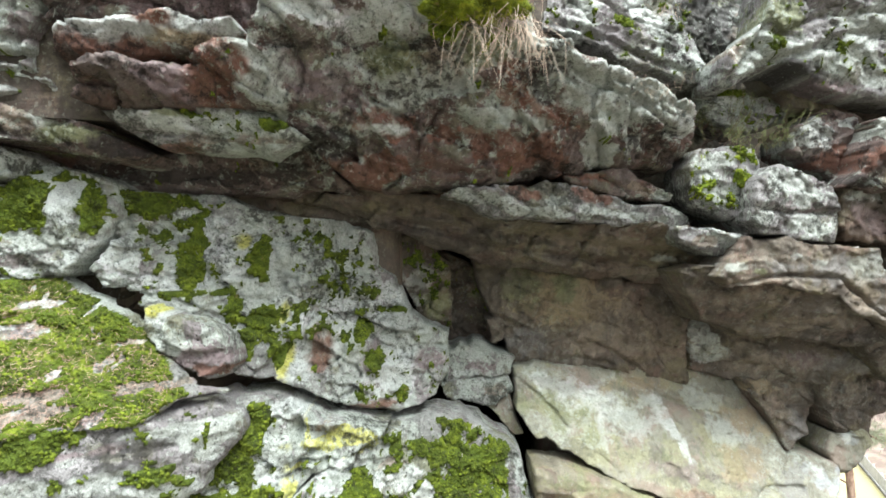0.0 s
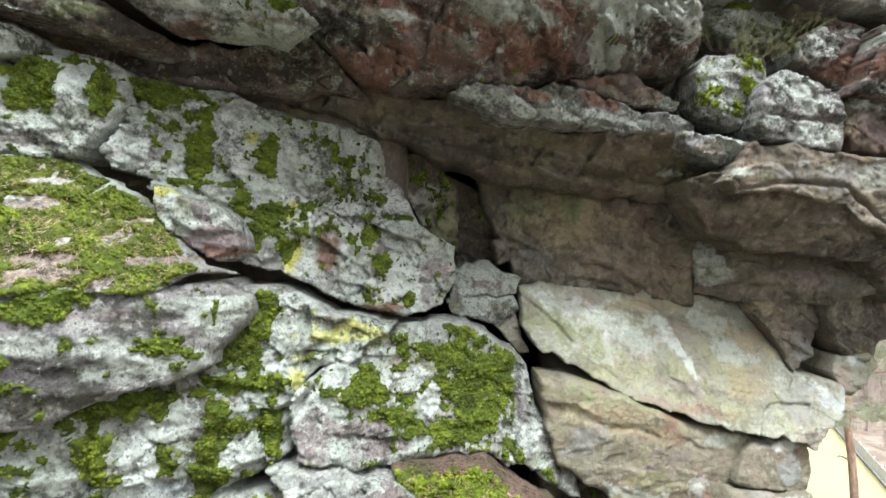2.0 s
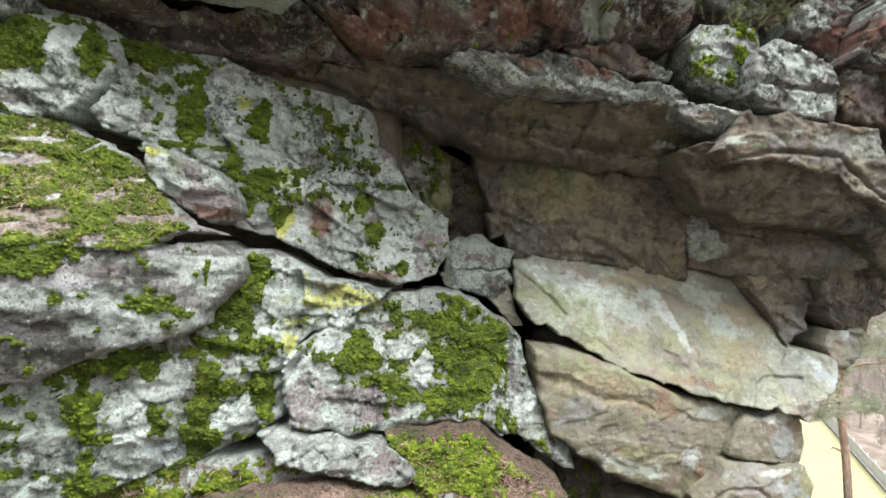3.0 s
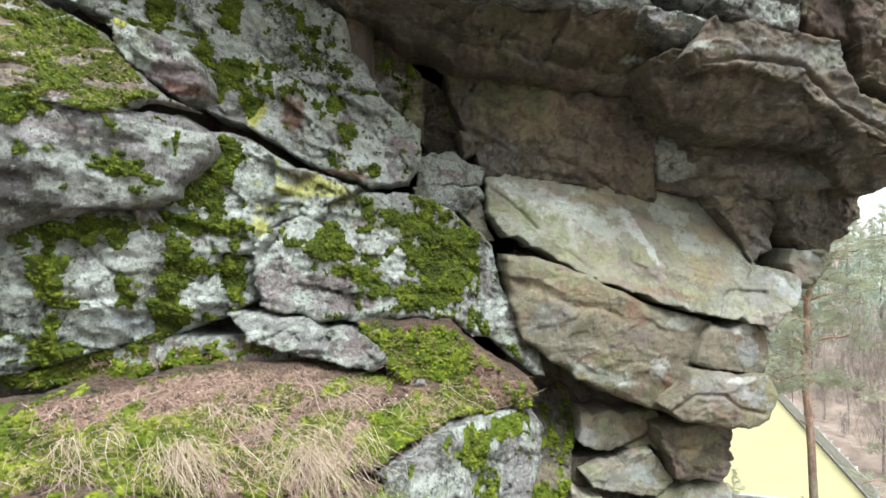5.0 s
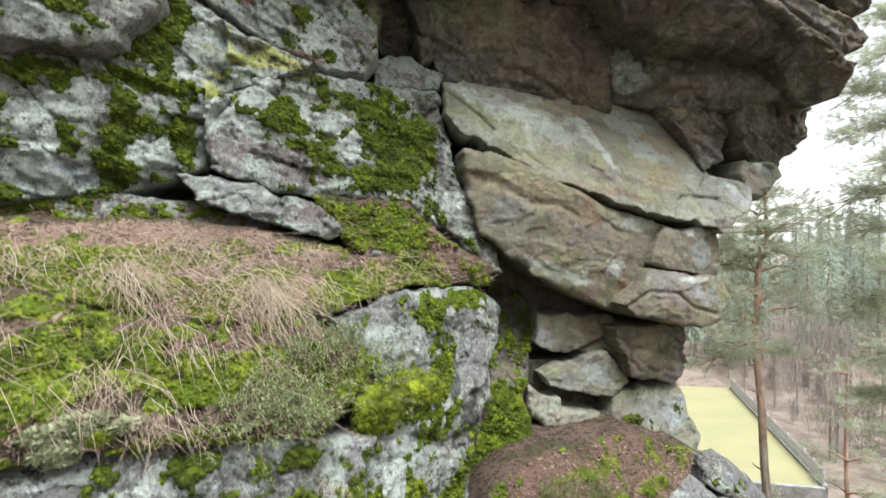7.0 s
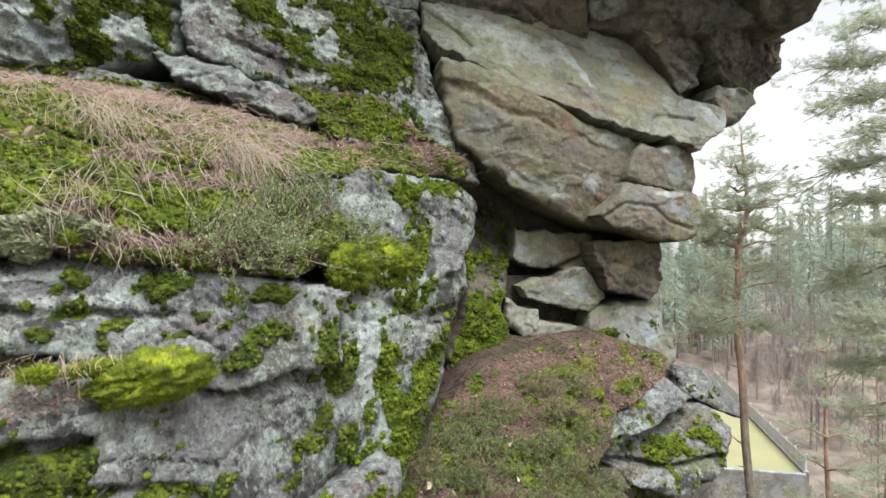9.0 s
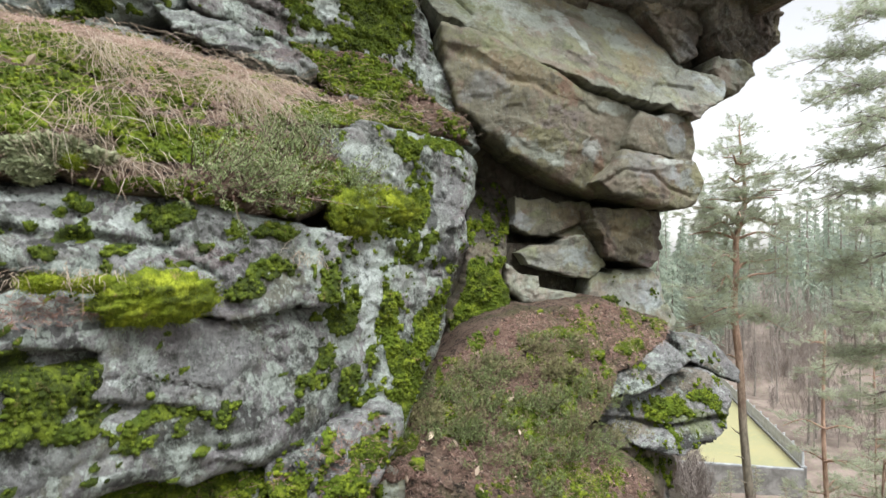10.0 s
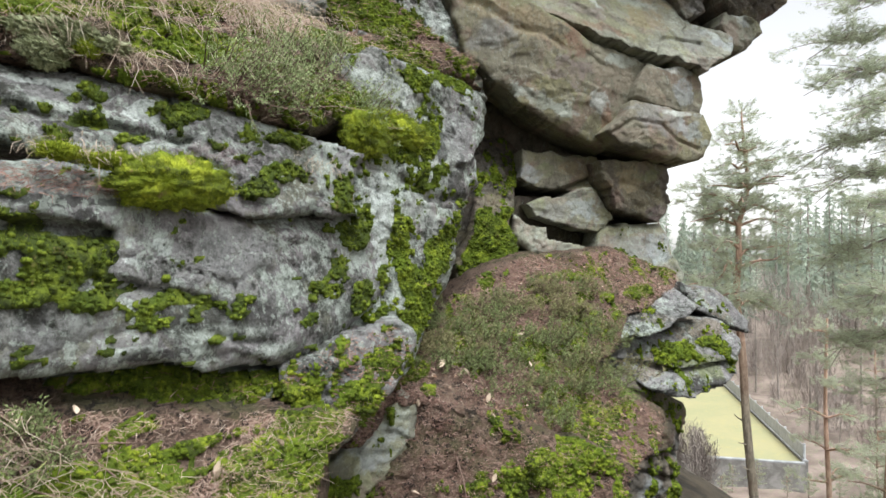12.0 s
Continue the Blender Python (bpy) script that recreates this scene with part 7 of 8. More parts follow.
def pine(name, label, base, trunk, limbs, seed, dense=1.0, radius=0.17, spread=0.5, limb_bark=None):
    """A Scots pine: a bent trunk, bare lower limbs, and limbs that carry flat pads of needle tufts. Limbs: points from the trunk and the share of leaves."""
    rng = np.random.default_rng(seed)
    tree = new(name)
    tree.location = base
    tagged(tree, label, "tree", "pines beside the cliff")
    line = curve(trunk, 26)
    v, f = tube(line, np.linspace(radius, radius * 0.28, 26), 10)
    mesh_object("trunk", v, f, BARK, tree)
    leaf, twig = [], []
    for limb, share in limbs:
        line = curve(limb, 12)
        length = np.linalg.norm(np.diff(line, axis=0), axis=1).sum()
        v, f = tube(line, np.linspace(0.055, 0.012, 12) * (0.6 + 0.2 * length) * (0.6 if limb_bark else 1.0), 6)
        mesh_object("limb", v, f, limb_bark or BARK, tree)
        if share <= 0:
            continue
        n = max(2, int(9 * share * length * dense))
        k = np.sqrt(rng.uniform(0.08, 1.0, n))
        heart = line[np.clip((k * 11).astype(int), 0, 11)] + rng.normal(0, 1, (n, 3)) * np.array([spread, spread, spread * 0.38]) * (0.45 + 0.45 * k)[:, None]
        heart[:, 2] += 0.10
        foot = line[np.clip((k * 11 - 1.5).astype(int), 0, 11)]
        twig.append(blades(foot, heart, np.full(n, 0.022), rng.normal(0, 0.07, (n, 3))))
        count = 9
        hub, foot = np.repeat(heart, count, 0), np.repeat(foot, count, 0)
        at = hub + rng.normal(0, 1, hub.shape) * np.array([0.19, 0.19, 0.09])
        way = at - foot
        way /= np.linalg.norm(way, axis=1)[:, None] + 1e-9
        way[:, 2] += 0.35
        twig.append(blades(hub, at, np.full(len(at), 0.010), rng.normal(0, 0.02, at.shape)))
        leaf.append(tufts(rng, at, way, 24, 0.13, 0.013))
    v, f = joined(leaf)
    tagged(mesh_object("crown", v, f, HAZY_PINE_LEAF, tree, False), kind="stuff")
    v, f = joined(twig)
    tagged(mesh_object("twig_layer", v, f, BARE, tree, False), kind="stuff")
    return tree


def side_limbs(rng, trunk_top, levels, reach, tilt=0.15):
    """Limbs all round an upright trunk at the heights given."""
    out = []
    for z in levels:
        for _ in range(3):
            a = rng.uniform(0, 2 * np.pi)
            r = reach(z) * rng.uniform(0.6, 1.1)
            d = np.array([math.cos(a), math.sin(a), 0])
            p = np.array([0, 0, z])
            out.append(([p, p + d * r * 0.5 + (0, 0, tilt * r + rng.normal(0, 0.1)), p + d * r + (0, 0, tilt * r * rng.uniform(-0.6, 1.4))], 0.55))
    return out


pine("pine_tree", "slender pine with orange bark and crooked limbs", (12.0, 20.7, -6.6),
     [(0.62, 0, -0.4), (0.45, 0, 1.2), (0.23, 0, 3.3), (0.11, 0, 5.4), (-0.06, 0.05, 7.2), (0.0, 0, 8.46), (-0.02, 0, 9.26), (0.12, 0.05, 9.8), (0.30, 0, 10.6), (0.22, 0, 11.6), (0.12, 0, 12.5)],
     [([(0.0, 0, 9.3), (-0.35, 0.1, 9.95), (-0.75, 0.2, 9.8), (-1.1, 0.1, 9.75)], 1.0),
      ([(-0.06, 0, 7.6), (-0.45, -0.2, 8.3), (-0.85, -0.3, 7.75), (-1.9, -0.5, 7.6)], 1.1),
      ([(-0.05, 0, 8.3), (0.3, 0.1, 8.65), (0.9, 0.2, 8.7), (1.7, 0.3, 8.8)], 0.7),
      ([(0.0, 0, 8.1), (0.5, -0.2, 8.3), (1.0, -0.3, 8.35), (1.5, -0.2, 8.6)], 0.5),
      ([(0.05, 0, 6.9), (0.5, 0.1, 7.1), (1.0, 0.1, 6.9), (1.75, 0.2, 6.5)], 1.0),
      ([(0.05, 0, 6.7), (-0.4, 0.2, 6.8), (-1.0, 0.3, 6.75), (-2.0, 0.4, 6.4)], 1.0),
      ([(0.05, 0, 7.0), (-0.5, -0.4, 7.3), (-1.5, -0.7, 7.0)], 1.0),
      ([(0.12, 0, 9.8), (0.7, 0.3, 10.1), (1.5, 0.5, 9.9), (2.1, 0.7, 10.0)], 0.8),
      ([(0.12, 0, 9.8), (-0.4, 0.5, 10.4), (-1.0, 0.9, 10.4)], 0.9),
      ([(0.28, 0, 10.5), (0.7, -0.3, 10.9), (1.2, -0.6, 10.9)], 0.9),
      ([(0.28, 0, 10.6), (-0.1, -0.3, 11.0), (-0.5, -0.5, 11.0)], 0.9),
      ([(0.22, 0, 11.5), (0.5, 0.2, 11.9), (0.8, 0.3, 11.9)], 0.9),
      ([(0.22, 0, 11.6), (0.0, 0.2, 12.0), (-0.3, 0.3, 12.0)], 0.9),
      ([(0.14, 0, 12.3), (0.1, 0, 12.8), (0.1, 0, 13.1)], 1.3),
      ([(0.3, 0, 2.4), (0.1, -0.1, 2.55), (-0.1, -0.1, 2.6)], 0.0),
      ([(0.25, 0, 3.2), (0.05, 0.1, 3.3), (-0.12, 0.1, 3.45)], 0.0),
      ([(0.4, 0, 1.7), (0.2, -0.1, 1.75), (0.02, -0.1, 1.9)], 0.0),
      ([(0.1, 0, 5.6), (-0.2, 0.1, 5.75), (-0.3, 0.1, 5.7)], 0.0)]
     + side_limbs(np.random.default_rng(2), 12, (8.7, 9.4, 10.0, 10.6, 11.2, 11.8), lambda z: 3.9 - 0.25 * z), 3, 1.0, 0.15, 0.55)

pick = np.random.default_rng(12)
pine("pine_tree", "large pine reaching in with drooping green boughs", (15.4, 17.2, -8.5),
     [(0, 0, -0.4), (0.1, 0, 5), (0, 0.1, 11), (-0.1, 0, 16), (0, 0, 20)],
     [([(0, 0, z), (-0.7, dy * 0.3, z + 0.5), (-1.3, dy * 0.9, z + 0.15), (-1.9, dy * 0.7, z + 0.25), (-reach, dy, z - drop)], 1.1) for z, reach, dy, drop in
      ((7.8, 2.3, 0.8, 0.6), (9.3, 2.4, -0.9, 0.7), (10.4, 2.6, 0.9, 0.5), (11.6, 2.3, -0.5, 0.6), (12.4, 3.0, 0.4, 0.6), (13.4, 3.2, 0.9, 0.7), (14.2, 2.9, -0.6, 0.5),
       (15.2, 3.4, 0.3, 0.5), (16.2, 3.0, 0.7, 0.4), (17.0, 2.6, -0.6, 0.3), (18.2, 2.3, 0.3, 0.3))]
     + side_limbs(pick, 20, (6.5, 9, 11, 13, 15, 17, 18.5, 19.5), lambda z: 2.4 - 0.05 * z), 8, 1.1, 0.22, 0.5, GREY_BARK)
bushy = pine("pine_tree", "bushy young pine with grey-green needles", (17.4, 24.0, -12.0),
     [(0, 0, -0.4), (0.1, 0, 4), (0, 0.1, 8), (0, 0, 11.5)], side_limbs(pick, 11, (3, 4.2, 5.4, 6.6, 7.8, 9, 10, 11), lambda z: 3.0 - 0.2 * z), 9, 0.8, 0.14, 0.4)
spreading = pine("pine_tree", "low spreading pine on the slope below the cliff", (16.2, 19.6, -10.2),
     [(0, 0, -0.4), (0.1, 0, 2), (0, 0.1, 4), (0, 0, 6.2)], side_limbs(pick, 6, (2.4, 3.2, 4.0, 4.8, 5.6, 6.1), lambda z: 2.6 - 0.3 * z), 10, 0.8, 0.11, 0.38)


def spruce(rng, tall, wide):
    """A spruce: a straight trunk and whorls of drooping boughs."""
    tree = new("spruce_tree")
    v, f = tube([(0, 0, -0.5), (0, 0, tall * 0.5), (0, 0, tall)], [tall * 0.013, tall * 0.009, 0.02], 7)
    mesh_object("trunk", v, f, GREY_BARK, tree)
    roots, tips = [], []
    z = tall * rng.uniform(0.20, 0.34)
    while z < tall * 0.985:
        reach = wide * (1 - (z / tall)) ** 0.8 * rng.uniform(0.8, 1.1) + 0.12
        for a in np.linspace(0, 2 * np.pi, 7, endpoint=False) + rng.uniform(0, 1):
            r = reach * rng.uniform(0.55, 1.15)
            lift = rng.normal(0, tall * 0.014)
            n = 13
            k = rng.uniform(0.12, 1.0, n)
            along = np.stack([np.cos(a) * r * k, np.sin(a) * r * k, z + lift + 0.12 * r - 0.38 * r * k ** 1.5 + rng.normal(0, 0.05, n)], 1)
            out = rng.normal(0, 0.28, (n, 3)) + np.array([np.cos(a) * 0.3, np.sin(a) * 0.3, -0.28])
            roots.append(along)
            tips.append(along + out * (0.35 + 0.22 * r))
        z += tall * rng.uniform(0.028, 0.045)
    roots, tips = np.concatenate(roots), np.concatenate(tips)
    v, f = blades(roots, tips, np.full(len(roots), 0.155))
    tagged(mesh_object("crown", v, f, HAZY_SPRUCE_LEAF, tree, False), kind="stuff")
    return tree


def bare_tree(rng, tall):
    """A leafless young tree or shrub of fine twigs."""
    tree = new("bare_tree")
    v, f = tube(curve([(0, 0, -0.3), (0.1, 0, tall * 0.4), (-0.05, 0.1, tall)], 10), np.linspace(tall * 0.012, 0.012, 10), 6)
    mesh_object("trunk", v, f, GREY_BARK, tree)
    n = 420
    z = tall * rng.uniform(0.15, 0.98, n)
    a = rng.uniform(0, 2 * np.pi, n)
    root = np.stack([np.zeros(n), np.zeros(n), z], 1) + rng.normal(0, 1, (n, 3)) * np.array([tall * 0.10, tall * 0.10, 0.1])
    d = np.stack([np.cos(a) * 0.6, np.sin(a) * 0.6, rng.uniform(0.6, 1.9, n)], 1)
    v, f = blades(root, root + d * tall * 0.10 * rng.uniform(0.5, 1.2, (n, 1)), np.full(n, 0.03), rng.normal(0, 0.06, (n, 3)))
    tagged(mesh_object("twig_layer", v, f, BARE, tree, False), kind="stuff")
    return tree


def woods():
    rng = np.random.default_rng(5)
    kinds = [spruce(rng, 17.0, 2.8), spruce(rng, 21.0, 3.2), spruce(rng, 13.0, 2.6)]
    shrubs = [bare_tree(rng, 4.5), bare_tree(rng, 10.0), bare_tree(rng, 3.0)]
    free = list(kinds + shrubs)
    spots = []
    for k in range(284):
        y = rng.uniform(82, 165) if k < 270 else rng.uniform(30, 60)
        x = y * rng.uniform(0.42, 0.98)
        if 44 < y < 84 and x < 34 + (y - 46) * 0.36:
            continue
        if y < 60 and (x < 0.80 * y or rng.random() < 0.25):
            x = y * rng.uniform(0.82, 1.05)
        spots.append((x, y))
    for k, (x, y) in enumerate(spots):
        h = float(height(np.array([x]), np.array([y]))[0])
        m = pose(x, y, h, 0, 0, rng.uniform(0, 360)) @ Matrix.Scale(rng.uniform(0.8, 1.2), 4)
        source = kinds[k % 3] if y > 70 else (bushy, spreading)[k % 2]
        if source in free:
            free.remove(source)
            source.matrix_world = m
            tree = source
        else:
            tree = copy_thing(source, m)
            tree.scale = (m.to_scale())
        if y > 70:
            tagged(tree, "grey-green spruce standing in the valley wood", "tree", "spruces of the valley wood")
        else:
            tagged(tree, "bushy grey-green pine on the valley slope", "tree", "pines of the valley slope")
    # unseen spruces added behind the viewer and round the cliff foot, to block low sky light
    for k in range(20):
        a, r = radians(168 + 8.6 * k + rng.uniform(-3, 3)), rng.uniform(13, 21)
        x, y = r * math.cos(a), r * math.sin(a)
        tree = copy_thing(kinds[k % 3], pose(x, y, float(height(np.array([x]), np.array([y]))[0]), 0, 0, rng.uniform(0, 360)) @ Matrix.Scale(rng.uniform(0.95, 1.25), 4))
        tagged(tree, "unseen spruce added behind the viewer to block low sky light", "tree", "spruces of the near slope")
    # low shrubs at the foot of the cliff and before the meadow wall
    for k in range(16):
        x = rng.uniform(5.2, 9.0)
        y = 11.0 + (x - 5.2) * 1.6 + rng.uniform(-1.0, 1.5)
        tree = copy_thing(shrubs[2], pose(x, y, float(height(np.array([x]), np.array([y]))[0]), 0, 0, rng.uniform(0, 360)) @ Matrix.Scale(rng.uniform(0.2, 0.36), 4))
        tagged(tree, "low leafless shrub at the foot of the cliff", "shrub", "shrubs below the cliff")
    for k in range(9):
        x = 20.5 + 1.35 * k
        y = 48.9 - 0.38 * (x - 20.5) - rng.uniform(1.2, 3.0)
        tree = copy_thing(spreading, pose(x, y, float(height(np.array([x]), np.array([y]))[0]) - 0.3, 0, 0, rng.uniform(0, 360)) @ Matrix.Scale(rng.uniform(0.3, 0.42), 4))
        tagged(tree, "low grey-green bush before the meadow wall", "shrub", "bushes before the meadow wall")
    for k in range(70):
        y = rng.uniform(50, 100)
        x = y * rng.uniform(0.50, 0.95)
        if y < 84 and x < 32.5 + (y - 46) * 0.36:
            x = 33.5 + (y - 46) * 0.36 + abs(rng.normal(0, 6))
        h = float(height(np.array([x]), np.array([y]))[0])
        m = pose(x, y, h, 0, 0, rng.uniform(0, 360)) @ Matrix.Scale(rng.uniform(0.8, 1.3), 4)
        source = shrubs[k % 3]
        if source in free:
            free.remove(source)
            source.matrix_world = m
            tree = source
        else:
            tree = copy_thing(source, m)
            tree.scale = (m.to_scale())
        tagged(tree, "leafless grey-brown young tree on the slope", "tree", "bare trees of the valley")


woods()


# ---- plants on the rock ----
def grass_tuft(key, x, z, count, length, lean=0.0, fall=0.6, dry=True, spread=0.05, out_by=0.4):
    """A tuft of bent blades rooted on a rock face, hanging outwards and down."""
    rng = np.random.default_rng(int(abs(x * 911 + z * 577) * 10) + count)
    px, pz = x + rng.normal(0, spread, count), z + rng.normal(0, spread * 0.5, count)
    root = np.stack([px, np.minimum(on_face(key, px, pz), seat(key, x, z) + 0.06) + 0.01, pz], 1)
    size = length * rng.uniform(0.45, 1.1, count)
    out = np.stack([rng.normal(lean, 0.34, count), -out_by * rng.uniform(0.5, 1.4, count), rng.normal(0.1 - fall, 0.2, count)], 1)
    tips = root + out * size[:, None]
    bend = np.stack([rng.normal(0.0, 0.16, count) * size, -0.14 * size, rng.uniform(0.02, 0.17, count) * size], 1)
    v, f = blades(root, tips, rng.uniform(0.0014, 0.0028, count), bend)
    ob = mesh_object("grass_tuft", v, f, DRY if dry else GREEN_GRASS, None, False)
    return tagged(ob, "dry straw-coloured grass tuft hanging over the ledge" if dry else "fresh green grass tuft on the ledge", "grass", "grass tufts on the ledges", "stuff")


def heather(key, x, z, wide, tall, stems, seed, material, label, lean=(0.2, -0.5, 0.8)):
    """A low shrub: wiry brown stems, each clothed with tiny leaves towards its end."""
    rng = np.random.default_rng(seed)
    px, pz = x + rng.normal(0, wide * 0.30, stems), z + rng.normal(0, tall * 0.16, stems)
    root = np.stack([px, np.minimum(on_face(key, px, pz), seat(key, x, z) + 0.15) + 0.01, pz], 1)
    d = np.array(lean) + rng.normal(0, 0.38, (stems, 3))
    d /= np.linalg.norm(d, axis=1)[:, None]
    size = tall * rng.uniform(0.5, 1.1, (stems, 1))
    tips = root + d * size
    bend = rng.normal(0, 0.05, (stems, 3)) * size + np.array([0, -0.06, -0.02]) * size
    shrub = new("heather_shrub")
    tagged(shrub, label, "shrub", "heather on the ledges")
    shrub.location = (x, float(on_face(key, x, z)), z)
    v, f = blades(root, tips, np.full(stems, 0.004), bend)
    tagged(mesh_object("stem_layer", v - np.array(shrub.location), f, TWIG, shrub, False), kind="stuff")
    k = rng.uniform(0.30, 1.05, (stems, 30, 1))
    line = root[:, None] * (1 - k) + tips[:, None] * k + bend[:, None] * (4 * k * (1 - k)) * 0.8
    line = line.reshape(-1, 3) + rng.normal(0, 0.008, (stems * 30, 3))
    way = np.repeat(d, 30, 0) * 0.7 + rng.normal(0, 0.6, line.shape)
    way /= np.linalg.norm(way, axis=1)[:, None]
    v, f = blades(line, line + way * rng.uniform(0.010, 0.022, (len(line), 1)), np.full(len(line), 0.005))
    tagged(mesh_object("foliage", v - np.array(shrub.location), f, material, shrub, False), kind="stuff")


def moss_cushion(key, x, z, wide, tall, out, seed, lie=0.9, material=None, lumps=0.16, label="thick bright green moss cushion on the rock edge"):
    """A domed cushion with short shoots."""
    rng = np.random.default_rng(seed)
    u, w = np.meshgrid(np.linspace(0, 2 * np.pi, 73)[:-1], np.linspace(0, np.pi / 2, 22))
    y0 = seat(key, x, z) + 0.02
    bump = 1 + 1.1 * lumps * fbm(np.cos(u) * np.sin(w) * 3.4 + seed, np.sin(u) * np.sin(w) * 3.4, 4, seed, 0.65)
    vx, vz, vy = wide * np.cos(u) * np.sin(w) * bump, tall * np.sin(u) * np.sin(w) * bump, -out * np.cos(w) * bump
    verts = np.stack([x + vx, y0 + 0.03 + vy + vx * lie, z + vz], -1).reshape(-1, 3)
    rows, cols = u.shape
    n = np.arange(rows * cols).reshape(rows, cols)
    nxt = np.roll(n, -1, 1)
    quads = np.stack([n[:-1], nxt[:-1], nxt[1:], n[1:]], -1).reshape(-1, 4)
    ob = mesh_object("moss_cushion", verts, quads, material or CUSHION)
    tagged(ob, label, "moss")
    count = int(230000 * wide * tall) + 900
    pick_at = rng.integers(0, len(verts), count)
    root = verts[pick_at] + rng.normal(0, 0.008, (count, 3))
    way = root - np.stack([np.full(count, x), y0 + 0.05 + (root[:, 0] - x) * lie, np.full(count, z - tall * 0.5)], 1)
    way = way / (np.linalg.norm(way, axis=1)[:, None] + 1e-9) + rng.normal(0, 0.22, (count, 3)) + np.array([0, -0.1, 0.2])
    v, f = blades(root, root + way * rng.uniform(0.005, 0.015, (count, 1)) * (1.0 if material is None else 0.3), np.full(count, 0.0015))
    tagged(mesh_object("fuzz", v, f, CUSHION_BLADE if material is None else material, ob, False), kind="stuff")


def litter(key, count, material, name, label, length, width, seed, box=None, high=None):
    """Needles or straw strewn on a face."""
    rng = np.random.default_rng(seed)
    gx, gz, y, sd = FACE[key]
    rows, cols = np.nonzero(sd > 0.03)
    if box:
        near = (gx[cols] > box[0]) & (gx[cols] < box[2]) & (gz[rows] > box[1]) & (gz[rows] < box[3])
        rows, cols = rows[near], cols[near]
    k = rng.integers(0, len(rows), count)
    thin = fbm(gx[cols[k]] * 3.0, gz[rows[k]] * 4.0, 3, seed) > rng.normal(-0.25, 0.25, count)
    k = k[thin]
    count = len(k)
    root = np.stack([gx[cols[k]], y[rows[k], cols[k]] - 0.012, gz[rows[k]]], 1) + rng.normal(0, 0.008, (count, 3))
    a = rng.uniform(0, 2 * np.pi, count)
    way = np.stack([np.cos(a), np.sin(a) * 0.8 - 0.12, np.sin(a) * 0.4 + rng.normal(0, 0.22, count)], 1)
    tips = root + way * length * rng.uniform(0.5, 1.2, (count, 1))
    v, f = blades(root, tips, np.full(count, width))
    ob = mesh_object(name, v, f, material, None, False)
    return tagged(ob, label, "litter", kind="stuff")


def leaf(key, x, z, size, seed):
    """One curled fallen leaf."""
    rng = np.random.default_rng(seed)
    bm = bmesh.new()
    y = seat(key, x, z, 0.02) - 0.012
    ring = [(0, -1, 0), (0.42, -0.45, 0.12), (0.5, 0.1, 0.2), (0.3, 0.6, 0.1), (0, 1.05, 0.05), (-0.33, 0.55, 0.14), (-0.5, 0.05, 0.22), (-0.38, -0.5, 0.1)]
    centre = bm.verts.new((0, 0, -0.08))
    rim = [bm.verts.new(p) for p in ring]
    for a, b in zip(rim, rim[1:] + rim[:1]):
        bm.faces.new((centre, a, b))
    m = pose(x, y, z, rng.uniform(20, 80), rng.uniform(-40, 40), rng.uniform(0, 360)) @ Matrix.Scale(size * 0.5, 4)
    bm.transform(m)
    me = bpy.data.meshes.new("fallen_leaf")
    bm.to_mesh(me)
    bm.free()
    me.materials.append(LEAF)
    tagged(new("fallen_leaf", me), "curled pale brown fallen leaf", "leaf", "fallen leaves")


def twig(key, path, thick, label="dead grey twig lying on the ledge"):
    line = curve([(x, float(on_face(key, x, z)) - out, z) for x, z, out in path], 14)
    v, f = tube(line, np.linspace(thick, thick * 0.35, 14), 6)
    tagged(mesh_object("twig", v, f, TWIG), label, "twig", "dead twigs")


# ---- plants placed ----
grass_tuft("A", 0.40, 7.39, 64, 0.55, fall=0.9, spread=0.06, out_by=0.55)
grass_tuft("A", 0.28, 7.37, 34, 0.5, fall=0.95, spread=0.06, out_by=0.5)
grass_tuft("A", 0.53, 7.33, 26, 0.45, fall=0.8, lean=0.1, out_by=0.5)
grass_tuft("A", 0.10, 7.34, 14, 0.5, fall=1.0, lean=-0.05, out_by=0.5)
moss_cushion("A", 0.17, 7.36, 0.19, 0.08, 0.2, 180)
moss_cushion("A", 0.35, 7.40, 0.16, 0.08, 0.2, 181)
moss_cushion("A", -0.01, 7.33, 0.12, 0.06, 0.15, 182)
grass_tuft("J", 1.79, 7.90, 26, 0.16, fall=0.5)
grass_tuft("A", 1.58, 7.13, 30, 0.14, fall=0.5, spread=0.12)
grass_tuft("A", 1.41, 7.12, 20, 0.12, fall=0.5, spread=0.08)
heather("L", 2.20, 6.98, 0.54, 0.25, 60, 21, HEATHER, "withered brown heather in the rock cleft")
heather("N", 2.41, 6.82, 0.44, 0.19, 46, 22, HEATHER, "withered heather above the mossy boulder")
heather("M", 2.72, 6.89, 0.20, 0.25, 20, 23, HEATHER, "withered heather beside the boulder")
grass_tuft("M5a", -1.16, 3.41, 26, 0.34, fall=0.5, lean=0.35, spread=0.055, out_by=0.6)
grass_tuft("M5a", -1.09, 3.39, 70, 0.50, fall=0.85, lean=0.30, spread=0.035, out_by=0.55)
grass_tuft("M5a", -1.01, 3.35, 30, 0.4, fall=0.5, lean=0.35, spread=0.055, out_by=0.6)
grass_tuft("M5a", -0.66, 3.36, 34, 0.42, fall=0.5, lean=0.35, spread=0.055, out_by=0.6)
grass_tuft("M5a", -0.57, 3.30, 70, 0.50, fall=0.85, lean=0.30, spread=0.035, out_by=0.55)
